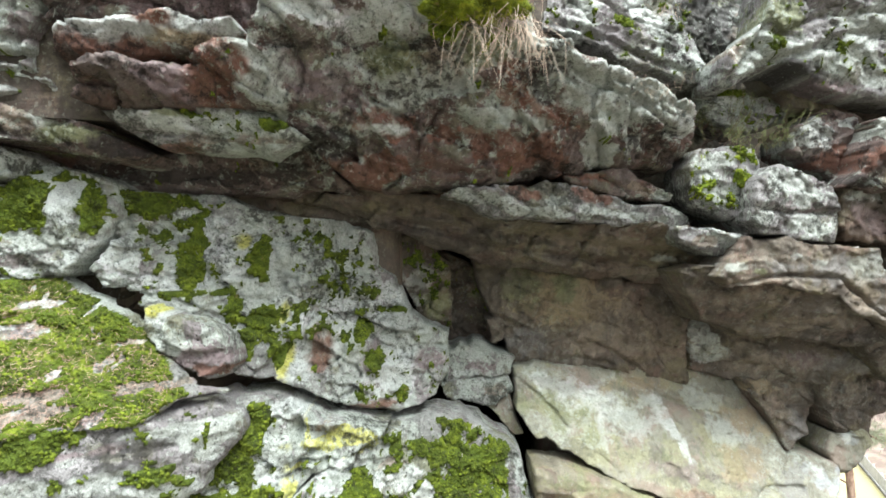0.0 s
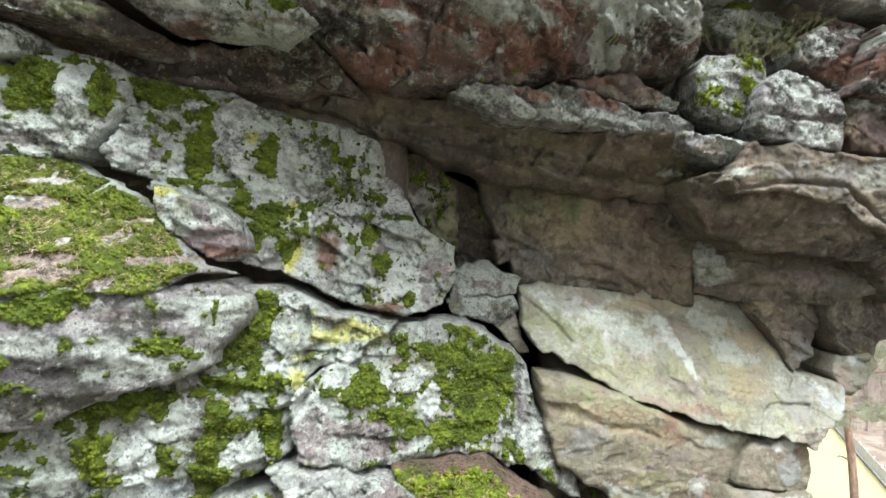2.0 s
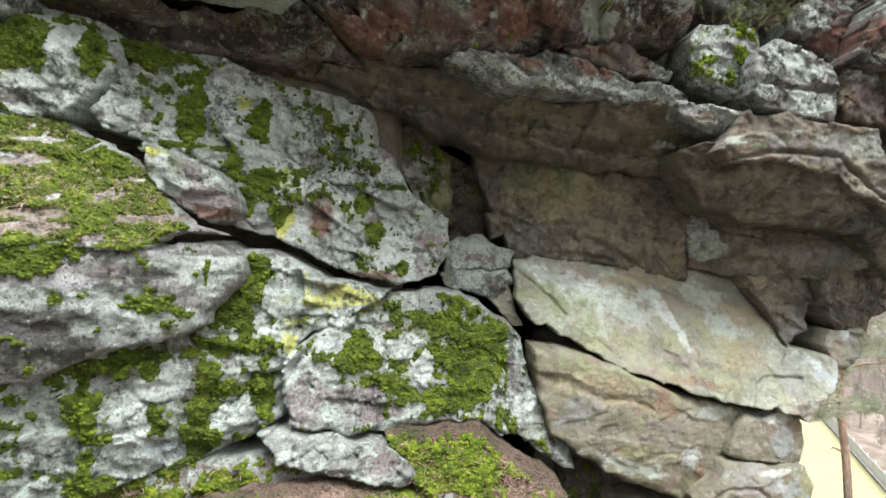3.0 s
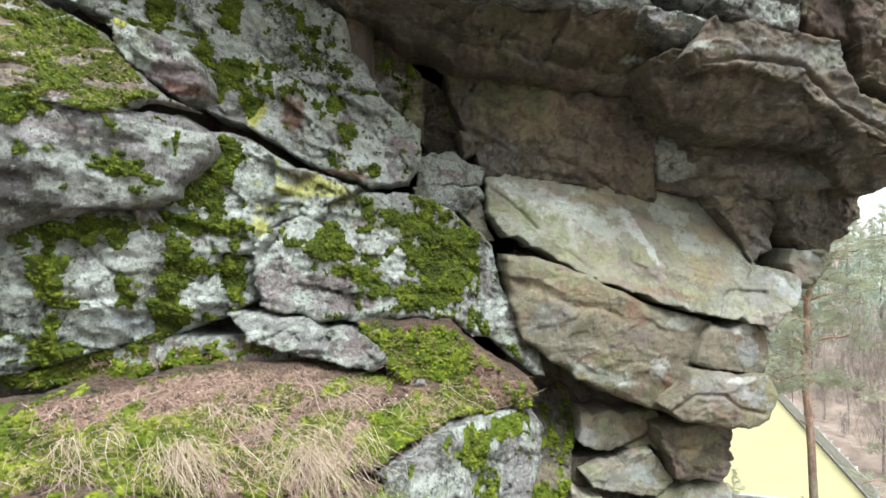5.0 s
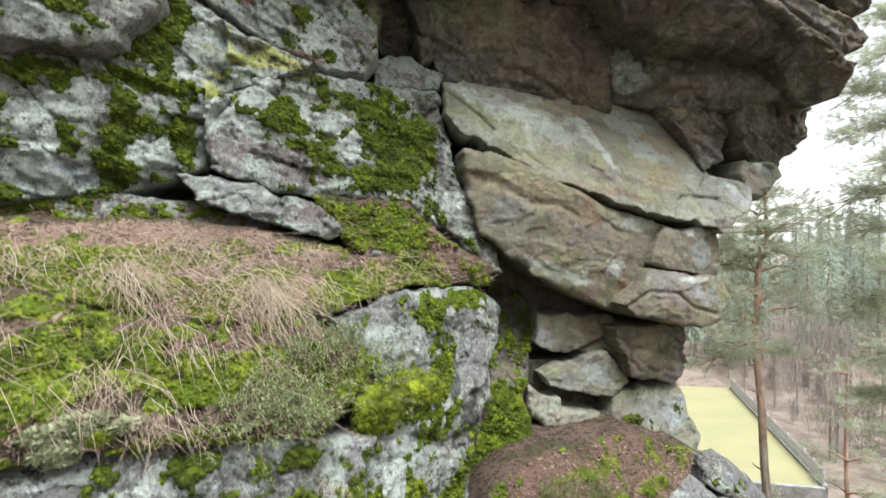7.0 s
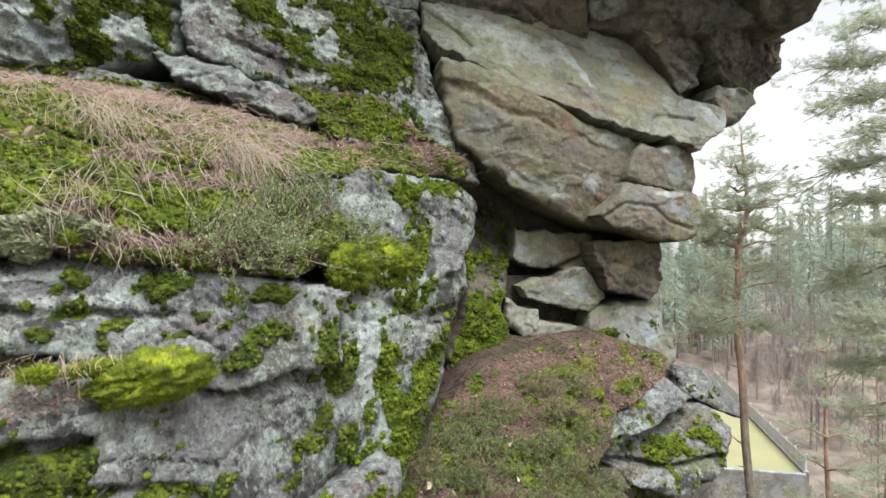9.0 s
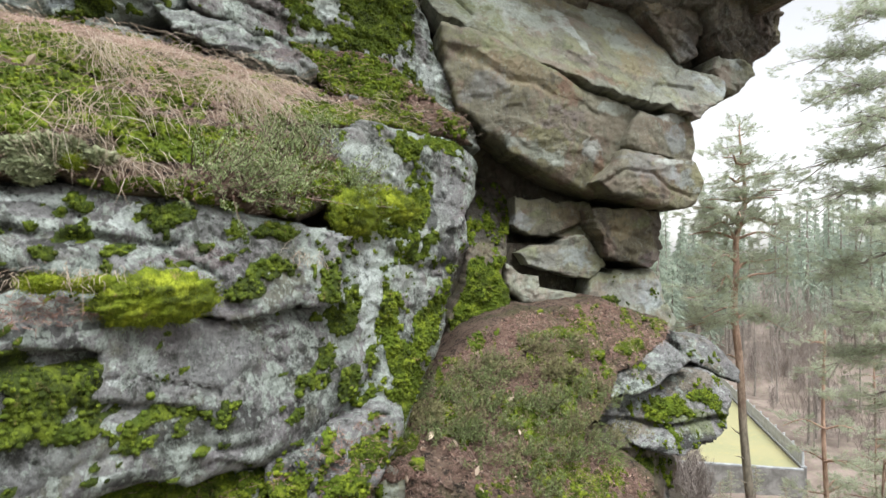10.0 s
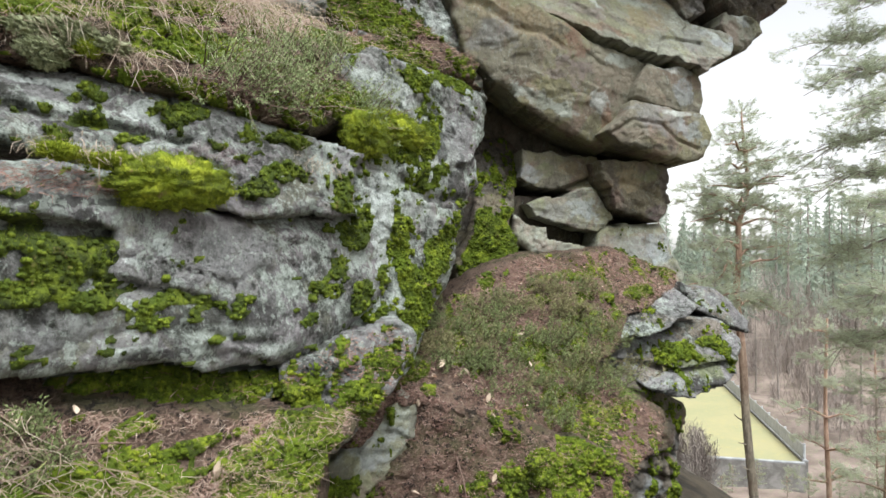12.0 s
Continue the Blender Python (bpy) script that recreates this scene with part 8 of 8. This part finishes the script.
grass_tuft("M5a", -0.48, 3.25, 70, 0.50, fall=0.85, lean=0.30, spread=0.035, out_by=0.55)
grass_tuft("M5a", -0.79, 3.43, 28, 0.3, fall=0.5, lean=0.35, spread=0.055, out_by=0.6)
grass_tuft("M5a", -0.92, 3.46, 26, 0.28, fall=0.5, lean=0.35, spread=0.055, out_by=0.6)
grass_tuft("M5a", -0.33, 3.43, 22, 0.24, fall=0.5, lean=0.35, spread=0.055, out_by=0.6)
grass_tuft("M5a", -0.46, 3.46, 22, 0.26, fall=0.5, lean=0.35, spread=0.055, out_by=0.6)
grass_tuft("M5a", -1.21, 3.37, 17, 0.28, fall=0.5, lean=0.35, spread=0.055, out_by=0.6)
grass_tuft("M5a", -1.51, 3.45, 15, 0.22, fall=0.5, lean=0.35, spread=0.055, out_by=0.6)
grass_tuft("M5a", -1.41, 3.45, 17, 0.24, fall=0.5, lean=0.35, spread=0.055, out_by=0.6)
grass_tuft("M5a", -1.50, 3.33, 17, 0.3, fall=0.5, lean=0.35, spread=0.055, out_by=0.6)
grass_tuft("M5a", -0.16, 3.39, 15, 0.18, fall=0.5, lean=0.35, spread=0.055, out_by=0.6)
grass_tuft("M5a", 0.01, 3.19, 13, 0.22, fall=0.5, lean=0.35, spread=0.055, out_by=0.6)
grass_tuft("M5a", 0.17, 3.41, 15, 0.18, fall=0.5, lean=0.35, spread=0.055, out_by=0.6)
grass_tuft("M5a", -1.04, 3.50, 22, 0.24, fall=0.5, lean=0.35, spread=0.055, out_by=0.6)
grass_tuft("M5a", -0.62, 3.51, 22, 0.24, fall=0.5, lean=0.35, spread=0.055, out_by=0.6)
grass_tuft("M5a", -1.37, 3.48, 17, 0.2, fall=0.5, lean=0.35, spread=0.055, out_by=0.6)
grass_tuft("M5a", 0.51, 3.42, 22, 0.2, fall=0.5, lean=0.35, spread=0.055, out_by=0.6)
grass_tuft("M5b", -1.03, 3.00, 26, 0.34, fall=0.6, lean=0.3, spread=0.05, out_by=0.6)
grass_tuft("M5b", -0.96, 2.96, 28, 0.34, fall=0.6, lean=0.3, spread=0.05, out_by=0.6)
grass_tuft("M5b", -1.32, 3.15, 18, 0.26, fall=0.6, lean=0.3, spread=0.05, out_by=0.6)
grass_tuft("M5b", -1.33, 3.04, 18, 0.3, fall=0.6, lean=0.3, spread=0.05, out_by=0.6)
grass_tuft("M5b", -0.87, 3.15, 33, 0.34, fall=0.6, lean=0.3, spread=0.05, out_by=0.6)
grass_tuft("M5b", -0.61, 3.04, 20, 0.26, fall=0.6, lean=0.3, spread=0.05, out_by=0.6)
grass_tuft("M5b", -0.46, 2.92, 20, 0.26, fall=0.6, lean=0.3, spread=0.05, out_by=0.6)
grass_tuft("M5b", -1.08, 2.89, 15, 0.22, fall=0.6, lean=0.3, spread=0.05, out_by=0.6)
grass_tuft("M5b", -0.75, 2.80, 18, 0.2, fall=0.6, lean=0.3, spread=0.05, out_by=0.6)
grass_tuft("M5b", -0.84, 2.80, 31, 0.22, fall=0.6, lean=0.3, spread=0.05, out_by=0.6)
grass_tuft("M5b", -0.89, 2.79, 26, 0.22, fall=0.6, lean=0.3, spread=0.05, out_by=0.6)
straw_at = np.random.default_rng(77)
for _ in range(16):
    sx = straw_at.uniform(-1.65, -0.2)
    grass_tuft("M5a", sx, 3.36 - 0.11 * (sx + 1.0) + straw_at.normal(0, 0.06), int(straw_at.integers(8, 20)), straw_at.uniform(0.2, 0.44), fall=straw_at.uniform(0.35, 0.7), lean=0.35, spread=0.06, out_by=0.6)
for _ in range(9):
    sx = straw_at.uniform(-1.4, -0.25)
    grass_tuft("M5b", sx, 2.95 - 0.2 * (sx + 0.8) + straw_at.normal(0, 0.09), int(straw_at.integers(7, 16)), straw_at.uniform(0.16, 0.34), fall=straw_at.uniform(0.4, 0.75), lean=0.3, spread=0.05, out_by=0.6)
for _ in range(8):
    sx = straw_at.uniform(0.1, 0.75)
    grass_tuft("M5a", sx, 3.36 + straw_at.normal(0, 0.03), 14, straw_at.uniform(0.1, 0.2), fall=0.5, lean=0.3, spread=0.05, out_by=0.6)
grass_tuft("M5b", -1.35, 3.19, 30, 0.06, fall=0.1, dry=False, spread=0.1, out_by=0.5)
grass_tuft("M5b", -1.18, 3.10, 30, 0.06, fall=0.1, dry=False, spread=0.1, out_by=0.5)
grass_tuft("M5b", -1.22, 2.94, 40, 0.06, fall=0.1, dry=False, spread=0.1, out_by=0.5)
grass_tuft("M5b", -1.05, 2.96, 30, 0.06, fall=0.1, dry=False, spread=0.1, out_by=0.5)
grass_tuft("M5b", -1.21, 3.02, 30, 0.06, fall=0.1, dry=False, spread=0.1, out_by=0.5)
grass_tuft("M5b", -0.98, 3.07, 24, 0.06, fall=0.1, dry=False, spread=0.1, out_by=0.5)
grass_tuft("M6l", -0.97, 2.35, 26, 0.1, fall=0.5, lean=0.2, spread=0.03, out_by=0.8)
grass_tuft("M6l", -0.92, 2.36, 26, 0.1, fall=0.5, lean=0.2, spread=0.03, out_by=0.8)
grass_tuft("M6l", -0.87, 2.36, 26, 0.1, fall=0.5, lean=0.2, spread=0.03, out_by=0.8)
grass_tuft("M6l", -0.82, 2.35, 26, 0.1, fall=0.5, lean=0.2, spread=0.03, out_by=0.8)
grass_tuft("M6l", -0.76, 2.34, 26, 0.1, fall=0.5, lean=0.2, spread=0.03, out_by=0.8)
grass_tuft("M6l", -0.69, 2.34, 26, 0.1, fall=0.5, lean=0.2, spread=0.03, out_by=0.8)
grass_tuft("M6l", -0.61, 2.34, 26, 0.1, fall=0.5, lean=0.2, spread=0.03, out_by=0.8)
grass_tuft("M6l", -0.35, 2.42, 60, 0.09, fall=0.9, spread=0.025)
grass_tuft("M6u", -0.16, 2.41, 40, 0.07, fall=0.8, spread=0.05)
litter("M6l", 500, NEEDLE, "needle_litter", "orange needles caught on the rock lip", 0.06, 0.003, 21, (-1.25, 2.2, -0.55, 2.6))
heather("M5b", -0.44, 2.72, 0.40, 0.29, 150, 31, HEATHER_GREEN, "grey-green heather shrub on the ledge edge", lean=(0.55, -0.6, 0.45))
heather("M6", -0.03, 2.73, 0.27, 0.27, 90, 32, HEATHER_GREEN, "grey-green heather shrub over the boulder", lean=(0.3, -0.7, 0.35))
heather("M5b", -0.25, 2.91, 0.32, 0.23, 80, 33, HEATHER_GREEN, "young heather shoots on the ledge", lean=(0.3, -0.4, 0.8))
heather("S1", 0.83, 1.65, 0.43, 0.14, 45, 40, HEATHER_PALE, "low heather and bilberry on the needle slope", lean=(0.1, -0.6, 0.7))
heather("S1", 1.11, 1.64, 0.40, 0.15, 45, 41, HEATHER_PALE, "low heather and bilberry on the needle slope", lean=(0.1, -0.6, 0.7))
heather("S1", 1.44, 1.58, 0.41, 0.16, 45, 42, HEATHER_PALE, "low heather and bilberry on the needle slope", lean=(0.1, -0.6, 0.7))
heather("S1", 1.58, 1.47, 0.31, 0.18, 33, 43, HEATHER, "low heather and bilberry on the needle slope", lean=(0.1, -0.6, 0.7))
heather("S1", 1.17, 1.43, 0.52, 0.19, 52, 44, HEATHER, "low heather and bilberry on the needle slope", lean=(0.1, -0.6, 0.7))
heather("S1", 0.86, 1.48, 0.41, 0.16, 40, 45, HEATHER, "low heather and bilberry on the needle slope", lean=(0.1, -0.6, 0.7))
heather("S1", 1.28, 1.30, 0.38, 0.19, 37, 46, HEATHER, "low heather and bilberry on the needle slope", lean=(0.1, -0.6, 0.7))
heather("S1", 1.48, 1.17, 0.28, 0.19, 33, 47, HEATHER, "low heather and bilberry on the needle slope", lean=(0.1, -0.6, 0.7))
heather("S1", 1.02, 1.23, 0.27, 0.13, 22, 48, HEATHER, "low heather and bilberry on the needle slope", lean=(0.1, -0.6, 0.7))
heather("S1", 0.57, 1.52, 0.27, 0.12, 22, 49, HEATHER, "low heather and bilberry on the needle slope", lean=(0.1, -0.6, 0.7))
heather("S1", 1.46, 1.31, 0.29, 0.19, 33, 50, HEATHER_PALE, "low heather and bilberry on the needle slope", lean=(0.1, -0.6, 0.7))
heather("S1", 0.54, 1.38, 0.22, 0.11, 16, 51, HEATHER, "low heather and bilberry on the needle slope", lean=(0.1, -0.6, 0.7))
heather("S1", 1.37, 1.72, 0.31, 0.09, 22, 52, HEATHER_PALE, "low heather and bilberry on the needle slope", lean=(0.1, -0.6, 0.7))
heather("S1", 0.90, 1.36, 0.27, 0.12, 25, 53, HEATHER, "low heather and bilberry on the needle slope", lean=(0.1, -0.6, 0.7))
heather("S1", 0.74, 1.31, 0.22, 0.12, 19, 54, HEATHER, "low heather and bilberry on the needle slope", lean=(0.1, -0.6, 0.7))
heather("S1", 0.40, 1.37, 0.21, 0.10, 16, 55, HEATHER, "low heather and bilberry on the needle slope", lean=(0.1, -0.6, 0.7))
heather("S1", 1.27, 1.16, 0.27, 0.16, 25, 56, HEATHER, "low heather and bilberry on the needle slope", lean=(0.1, -0.6, 0.7))
heather("S1", 1.05, 1.10, 0.22, 0.12, 18, 57, HEATHER, "low heather and bilberry on the needle slope", lean=(0.1, -0.6, 0.7))
slope_at = np.random.default_rng(31)
for k in range(30):
    hx = slope_at.uniform(0.35, 1.75)
    hz = slope_at.uniform(1.18 if hx > 0.6 else 1.3, min(1.80, 1.45 + 0.35 * hx))
    heather("S1", hx, hz, slope_at.uniform(0.16, 0.3), slope_at.uniform(0.09, 0.16), 22, 400 + k, (HEATHER, HEATHER_PALE)[k % 2], "low heather and bilberry on the needle slope", lean=(0.1, -0.6, 0.7))
heather("S1f", 1.51, 1.06, 0.17, 0.14, 26, 60, HEATHER, "withered heather at the foot of the slope")
heather("S1f", 1.56, 0.99, 0.17, 0.14, 26, 61, HEATHER, "withered heather at the foot of the slope")
heather("S1f", 1.14, 1.05, 0.16, 0.13, 26, 62, HEATHER, "withered heather at the foot of the slope")
heather("M7", -0.95, 1.50, 0.13, 0.10, 14, 70, HEATHER, "thin withered bilberry on the lower ledge", lean=(0.4, -0.4, 0.7))
heather("M7", -0.91, 1.53, 0.14, 0.10, 14, 71, HEATHER, "thin withered bilberry on the lower ledge", lean=(0.4, -0.4, 0.7))
heather("M7", -0.85, 1.44, 0.14, 0.10, 14, 72, HEATHER, "thin withered bilberry on the lower ledge", lean=(0.4, -0.4, 0.7))
heather("M7", -0.90, 1.40, 0.13, 0.09, 14, 73, HEATHER, "thin withered bilberry on the lower ledge", lean=(0.4, -0.4, 0.7))
grass_tuft("S1", 1.64, 1.15, 40, 0.2, fall=0.2, dry=False, spread=0.03)
grass_tuft("S1", 1.60, 1.20, 26, 0.16, fall=0.3, dry=False, spread=0.02)
moss_cushion("M6l", -0.65, 2.26, 0.18, 0.10, 0.13, 81)
moss_cushion("M6l", -0.80, 2.32, 0.09, 0.03, 0.06, 82)
moss_cushion("M6l", -0.91, 2.33, 0.05, 0.03, 0.05, 83)
moss_cushion("M6", 0.05, 2.63, 0.14, 0.13, 0.12, 84)
moss_cushion("M6", 0.27, 2.67, 0.15, 0.08, 0.08, 85)
moss_cushion("M6", 0.18, 2.74, 0.13, 0.06, 0.06, 86)
moss_cushion("M5b", -0.98, 2.76, 0.04, 0.03, 0.05, 87)
moss_cushion("M5b", -1.16, 2.80, 0.04, 0.03, 0.05, 90, 0.9, LICHEN, 0.5, "pale grey-green cup lichen clump on the bank")
moss_cushion("M5b", -1.12, 2.79, 0.04, 0.04, 0.05, 91, 0.9, LICHEN, 0.5, "pale grey-green cup lichen clump on the bank")
moss_cushion("M5b", -1.09, 2.81, 0.04, 0.03, 0.05, 92, 0.9, LICHEN, 0.5, "pale grey-green cup lichen clump on the bank")
moss_cushion("M5b", -1.06, 2.83, 0.04, 0.03, 0.05, 93, 0.9, LICHEN, 0.5, "pale grey-green cup lichen clump on the bank")
moss_cushion("M5b", -1.02, 2.79, 0.03, 0.03, 0.05, 94, 0.9, LICHEN, 0.5, "pale grey-green cup lichen clump on the bank")
moss_cushion("M5b", -1.11, 2.74, 0.04, 0.03, 0.05, 95, 0.9, LICHEN, 0.5, "pale grey-green cup lichen clump on the bank")
moss_cushion("M5b", -1.08, 2.74, 0.04, 0.03, 0.05, 96, 0.9, LICHEN, 0.5, "pale grey-green cup lichen clump on the bank")
moss_cushion("M5b", -1.14, 2.73, 0.03, 0.03, 0.05, 97, 0.9, LICHEN, 0.5, "pale grey-green cup lichen clump on the bank")
moss_cushion("M5b", -1.04, 2.75, 0.03, 0.03, 0.05, 98, 0.9, LICHEN, 0.5, "pale grey-green cup lichen clump on the bank")
moss_cushion("M5b", -1.11, 2.69, 0.03, 0.02, 0.05, 99, 0.9, LICHEN, 0.5, "pale grey-green cup lichen clump on the bank")
moss_cushion("M5b", -1.07, 2.70, 0.03, 0.02, 0.05, 100, 0.9, LICHEN, 0.5, "pale grey-green cup lichen clump on the bank")
moss_cushion("M5b", -0.91, 2.79, 0.05, 0.03, 0.05, 97, 0.9, LICHEN, 0.5, "pale grey-green cup lichen clump on the bank")
moss_cushion("M5b", -1.00, 2.83, 0.04, 0.03, 0.05, 98, 0.9, LICHEN, 0.5, "pale grey-green cup lichen clump on the bank")
litter("M5a", 30000, PALE_NEEDLE, "needle_litter", "reddish-brown fallen pine needles on the ledge", 0.05, 0.002, 1)
litter("M5a", 800, DRY, "straw", "pale dry straw strewn on the ledge", 0.13, 0.003, 2)
litter("M5b", 500, DRY, "straw", "pale dry straw strewn on the bank", 0.1, 0.0018, 3)
litter("S1", 42000, NEEDLE, "needle_litter", "reddish-brown pine needles on the slope", 0.045, 0.0022, 4)
litter("S1", 1600, DRY, "straw", "pale dry straw and stalks on the slope", 0.07, 0.0016, 24)
litter("S1", 900, LEAF, "dead_leaves", "small pale dead leaves on the slope", 0.022, 0.012, 14)
litter("M5a", 500, LEAF, "dead_leaves", "small pale dead leaves on the ledge", 0.022, 0.011, 15)
litter("M5b", 3000, NEEDLE, "needle_litter", "brown pine needles in the moss", 0.05, 0.003, 16)
litter("M5b", 900, DRY, "straw", "pale broken straw in the moss", 0.07, 0.0028, 17)
litter("M6d", 500, NEEDLE, "needle_litter", "brown pine needles in the moss strip", 0.05, 0.003, 18)
litter("M7b", 900, NEEDLE, "needle_litter", "brown pine needles caught in the moss", 0.05, 0.003, 19)
litter("S1f", 16000, NEEDLE, "needle_litter", "reddish-brown pine needles on the slope foot", 0.045, 0.0022, 5)
litter("M7", 20000, PALE_NEEDLE, "needle_litter", "brown pine needles on the lower ledge", 0.045, 0.0018, 6)
litter("M7", 700, DRY, "straw", "dry grass straws on the lower ledge", 0.13, 0.0018, 7)
litter("M1", 7000, PALE_NEEDLE, "needle_litter", "orange-brown needles caught in the moss", 0.05, 0.0022, 8)
litter("M4c", 1500, NEEDLE, "needle_litter", "orange-brown needles beside the boulder", 0.07, 0.004, 9)
litter("M4b", 1500, NEEDLE, "needle_litter", "brown needles at the foot of the wall", 0.07, 0.004, 10)
leaf("S1", 0.71, 1.25, 0.045, 311)
leaf("S1", 0.69, 1.28, 0.045, 739)
leaf("S1", 0.61, 1.34, 0.055, 491)
leaf("S1", 0.32, 1.21, 0.045, 93)
leaf("S1", 1.17, 1.80, 0.045, 21)
leaf("S1", 1.01, 1.50, 0.055, 563)
leaf("S1", 0.72, 1.21, 0.055, 820)
leaf("S1", 0.91, 1.31, 0.045, 228)
leaf("S1", 0.47, 1.39, 0.07, 550)
leaf("S1", 1.35, 1.45, 0.055, 284)
leaf("S1", 1.02, 1.35, 0.045, 847)
leaf("S1", 1.46, 1.91, 0.045, 269)
leaf("S1", 0.73, 1.13, 0.045, 966)
leaf("S1", 0.42, 1.47, 0.045, 849)
leaf("M7", -0.46, 1.29, 0.05, 657)
leaf("M7", -0.45, 1.30, 0.05, 827)
leaf("M7", -0.42, 1.28, 0.05, 267)
leaf("M7", -0.46, 1.31, 0.05, 820)
leaf("M7", -0.84, 1.55, 0.05, 279)
leaf("M7", -0.95, 1.56, 0.05, 199)
leaf("M7", -0.28, 1.33, 0.05, 169)
leaf("S1f", 0.70, 0.85, 0.05, 318)
leaf("S1f", 0.29, 0.80, 0.05, 297)
leaf("S1f", 0.20, 0.89, 0.05, 643)
leaf("M5b", -0.84, 3.02, 0.06, 889)
leaf("M5b", -1.21, 3.18, 0.06, 750)
grass_tuft("M7", -0.97, 1.56, 24, 0.2, fall=0.2, lean=0.2, spread=0.05, out_by=0.5)
grass_tuft("M7", -0.89, 1.49, 30, 0.22, fall=0.2, lean=0.2, spread=0.05, out_by=0.5)
grass_tuft("M7", -0.81, 1.43, 30, 0.2, fall=0.2, lean=0.2, spread=0.05, out_by=0.5)
grass_tuft("M7", -0.94, 1.44, 30, 0.24, fall=0.2, lean=0.2, spread=0.05, out_by=0.5)
grass_tuft("M7", -0.71, 1.37, 24, 0.18, fall=0.2, lean=0.2, spread=0.05, out_by=0.5)
grass_tuft("M7", -0.82, 1.36, 30, 0.22, fall=0.2, lean=0.2, spread=0.05, out_by=0.5)
grass_tuft("M7", -0.59, 1.30, 24, 0.18, fall=0.2, lean=0.2, spread=0.05, out_by=0.5)
grass_tuft("M7", -0.89, 1.36, 26, 0.2, fall=0.2, lean=0.2, spread=0.05, out_by=0.5)
grass_tuft("M7", -0.88, 1.39, 30, 0.14, fall=0, lean=0.1, dry=False, spread=0.07, out_by=0.4)
grass_tuft("M7", -0.75, 1.32, 30, 0.12, fall=0, lean=0.1, dry=False, spread=0.07, out_by=0.4)
grass_tuft("M7", -0.64, 1.27, 30, 0.12, fall=0, lean=0.1, dry=False, spread=0.07, out_by=0.4)
grass_tuft("M7", -0.96, 1.48, 20, 0.14, fall=0, lean=0.1, dry=False, spread=0.07, out_by=0.4)
twig("M7", [(-0.96, 1.59, 0.02), (-0.92, 1.60, 0.05), (-0.91, 1.63, 0.08), (-0.91, 1.67, 0.1)], 0.008)
twig("M7", [(-0.99, 1.57, 0.04), (-0.94, 1.54, 0.06), (-0.85, 1.49, 0.08), (-0.71, 1.36, 0.05)], 0.007)
twig("M7", [(-0.95, 1.40, 0.03), (-0.89, 1.45, 0.07), (-0.81, 1.46, 0.09), (-0.68, 1.43, 0.06)], 0.006)
twig("M7", [(-0.96, 1.50, 0.03), (-0.87, 1.40, 0.07), (-0.81, 1.36, 0.05)], 0.005)
twig("S1", [(1.59, 1.38, 0.02), (1.68, 1.30, 0.07), (1.84, 1.25, 0.1), (1.89, 1.18, 0.12)], 0.008)
twig("S1", [(1.58, 1.34, 0.03), (1.71, 1.23, 0.08), (1.77, 1.17, 0.1)], 0.006)
twig("S1f", [(0.51, 0.95, 0.02), (0.54, 0.83, 0.05), (0.55, 0.74, 0.05)], 0.006)
twig("S1", [(0.61, 1.38, 0.02), (0.70, 1.29, 0.04), (0.73, 1.23, 0.03)], 0.006)
# ---- end of plants ----
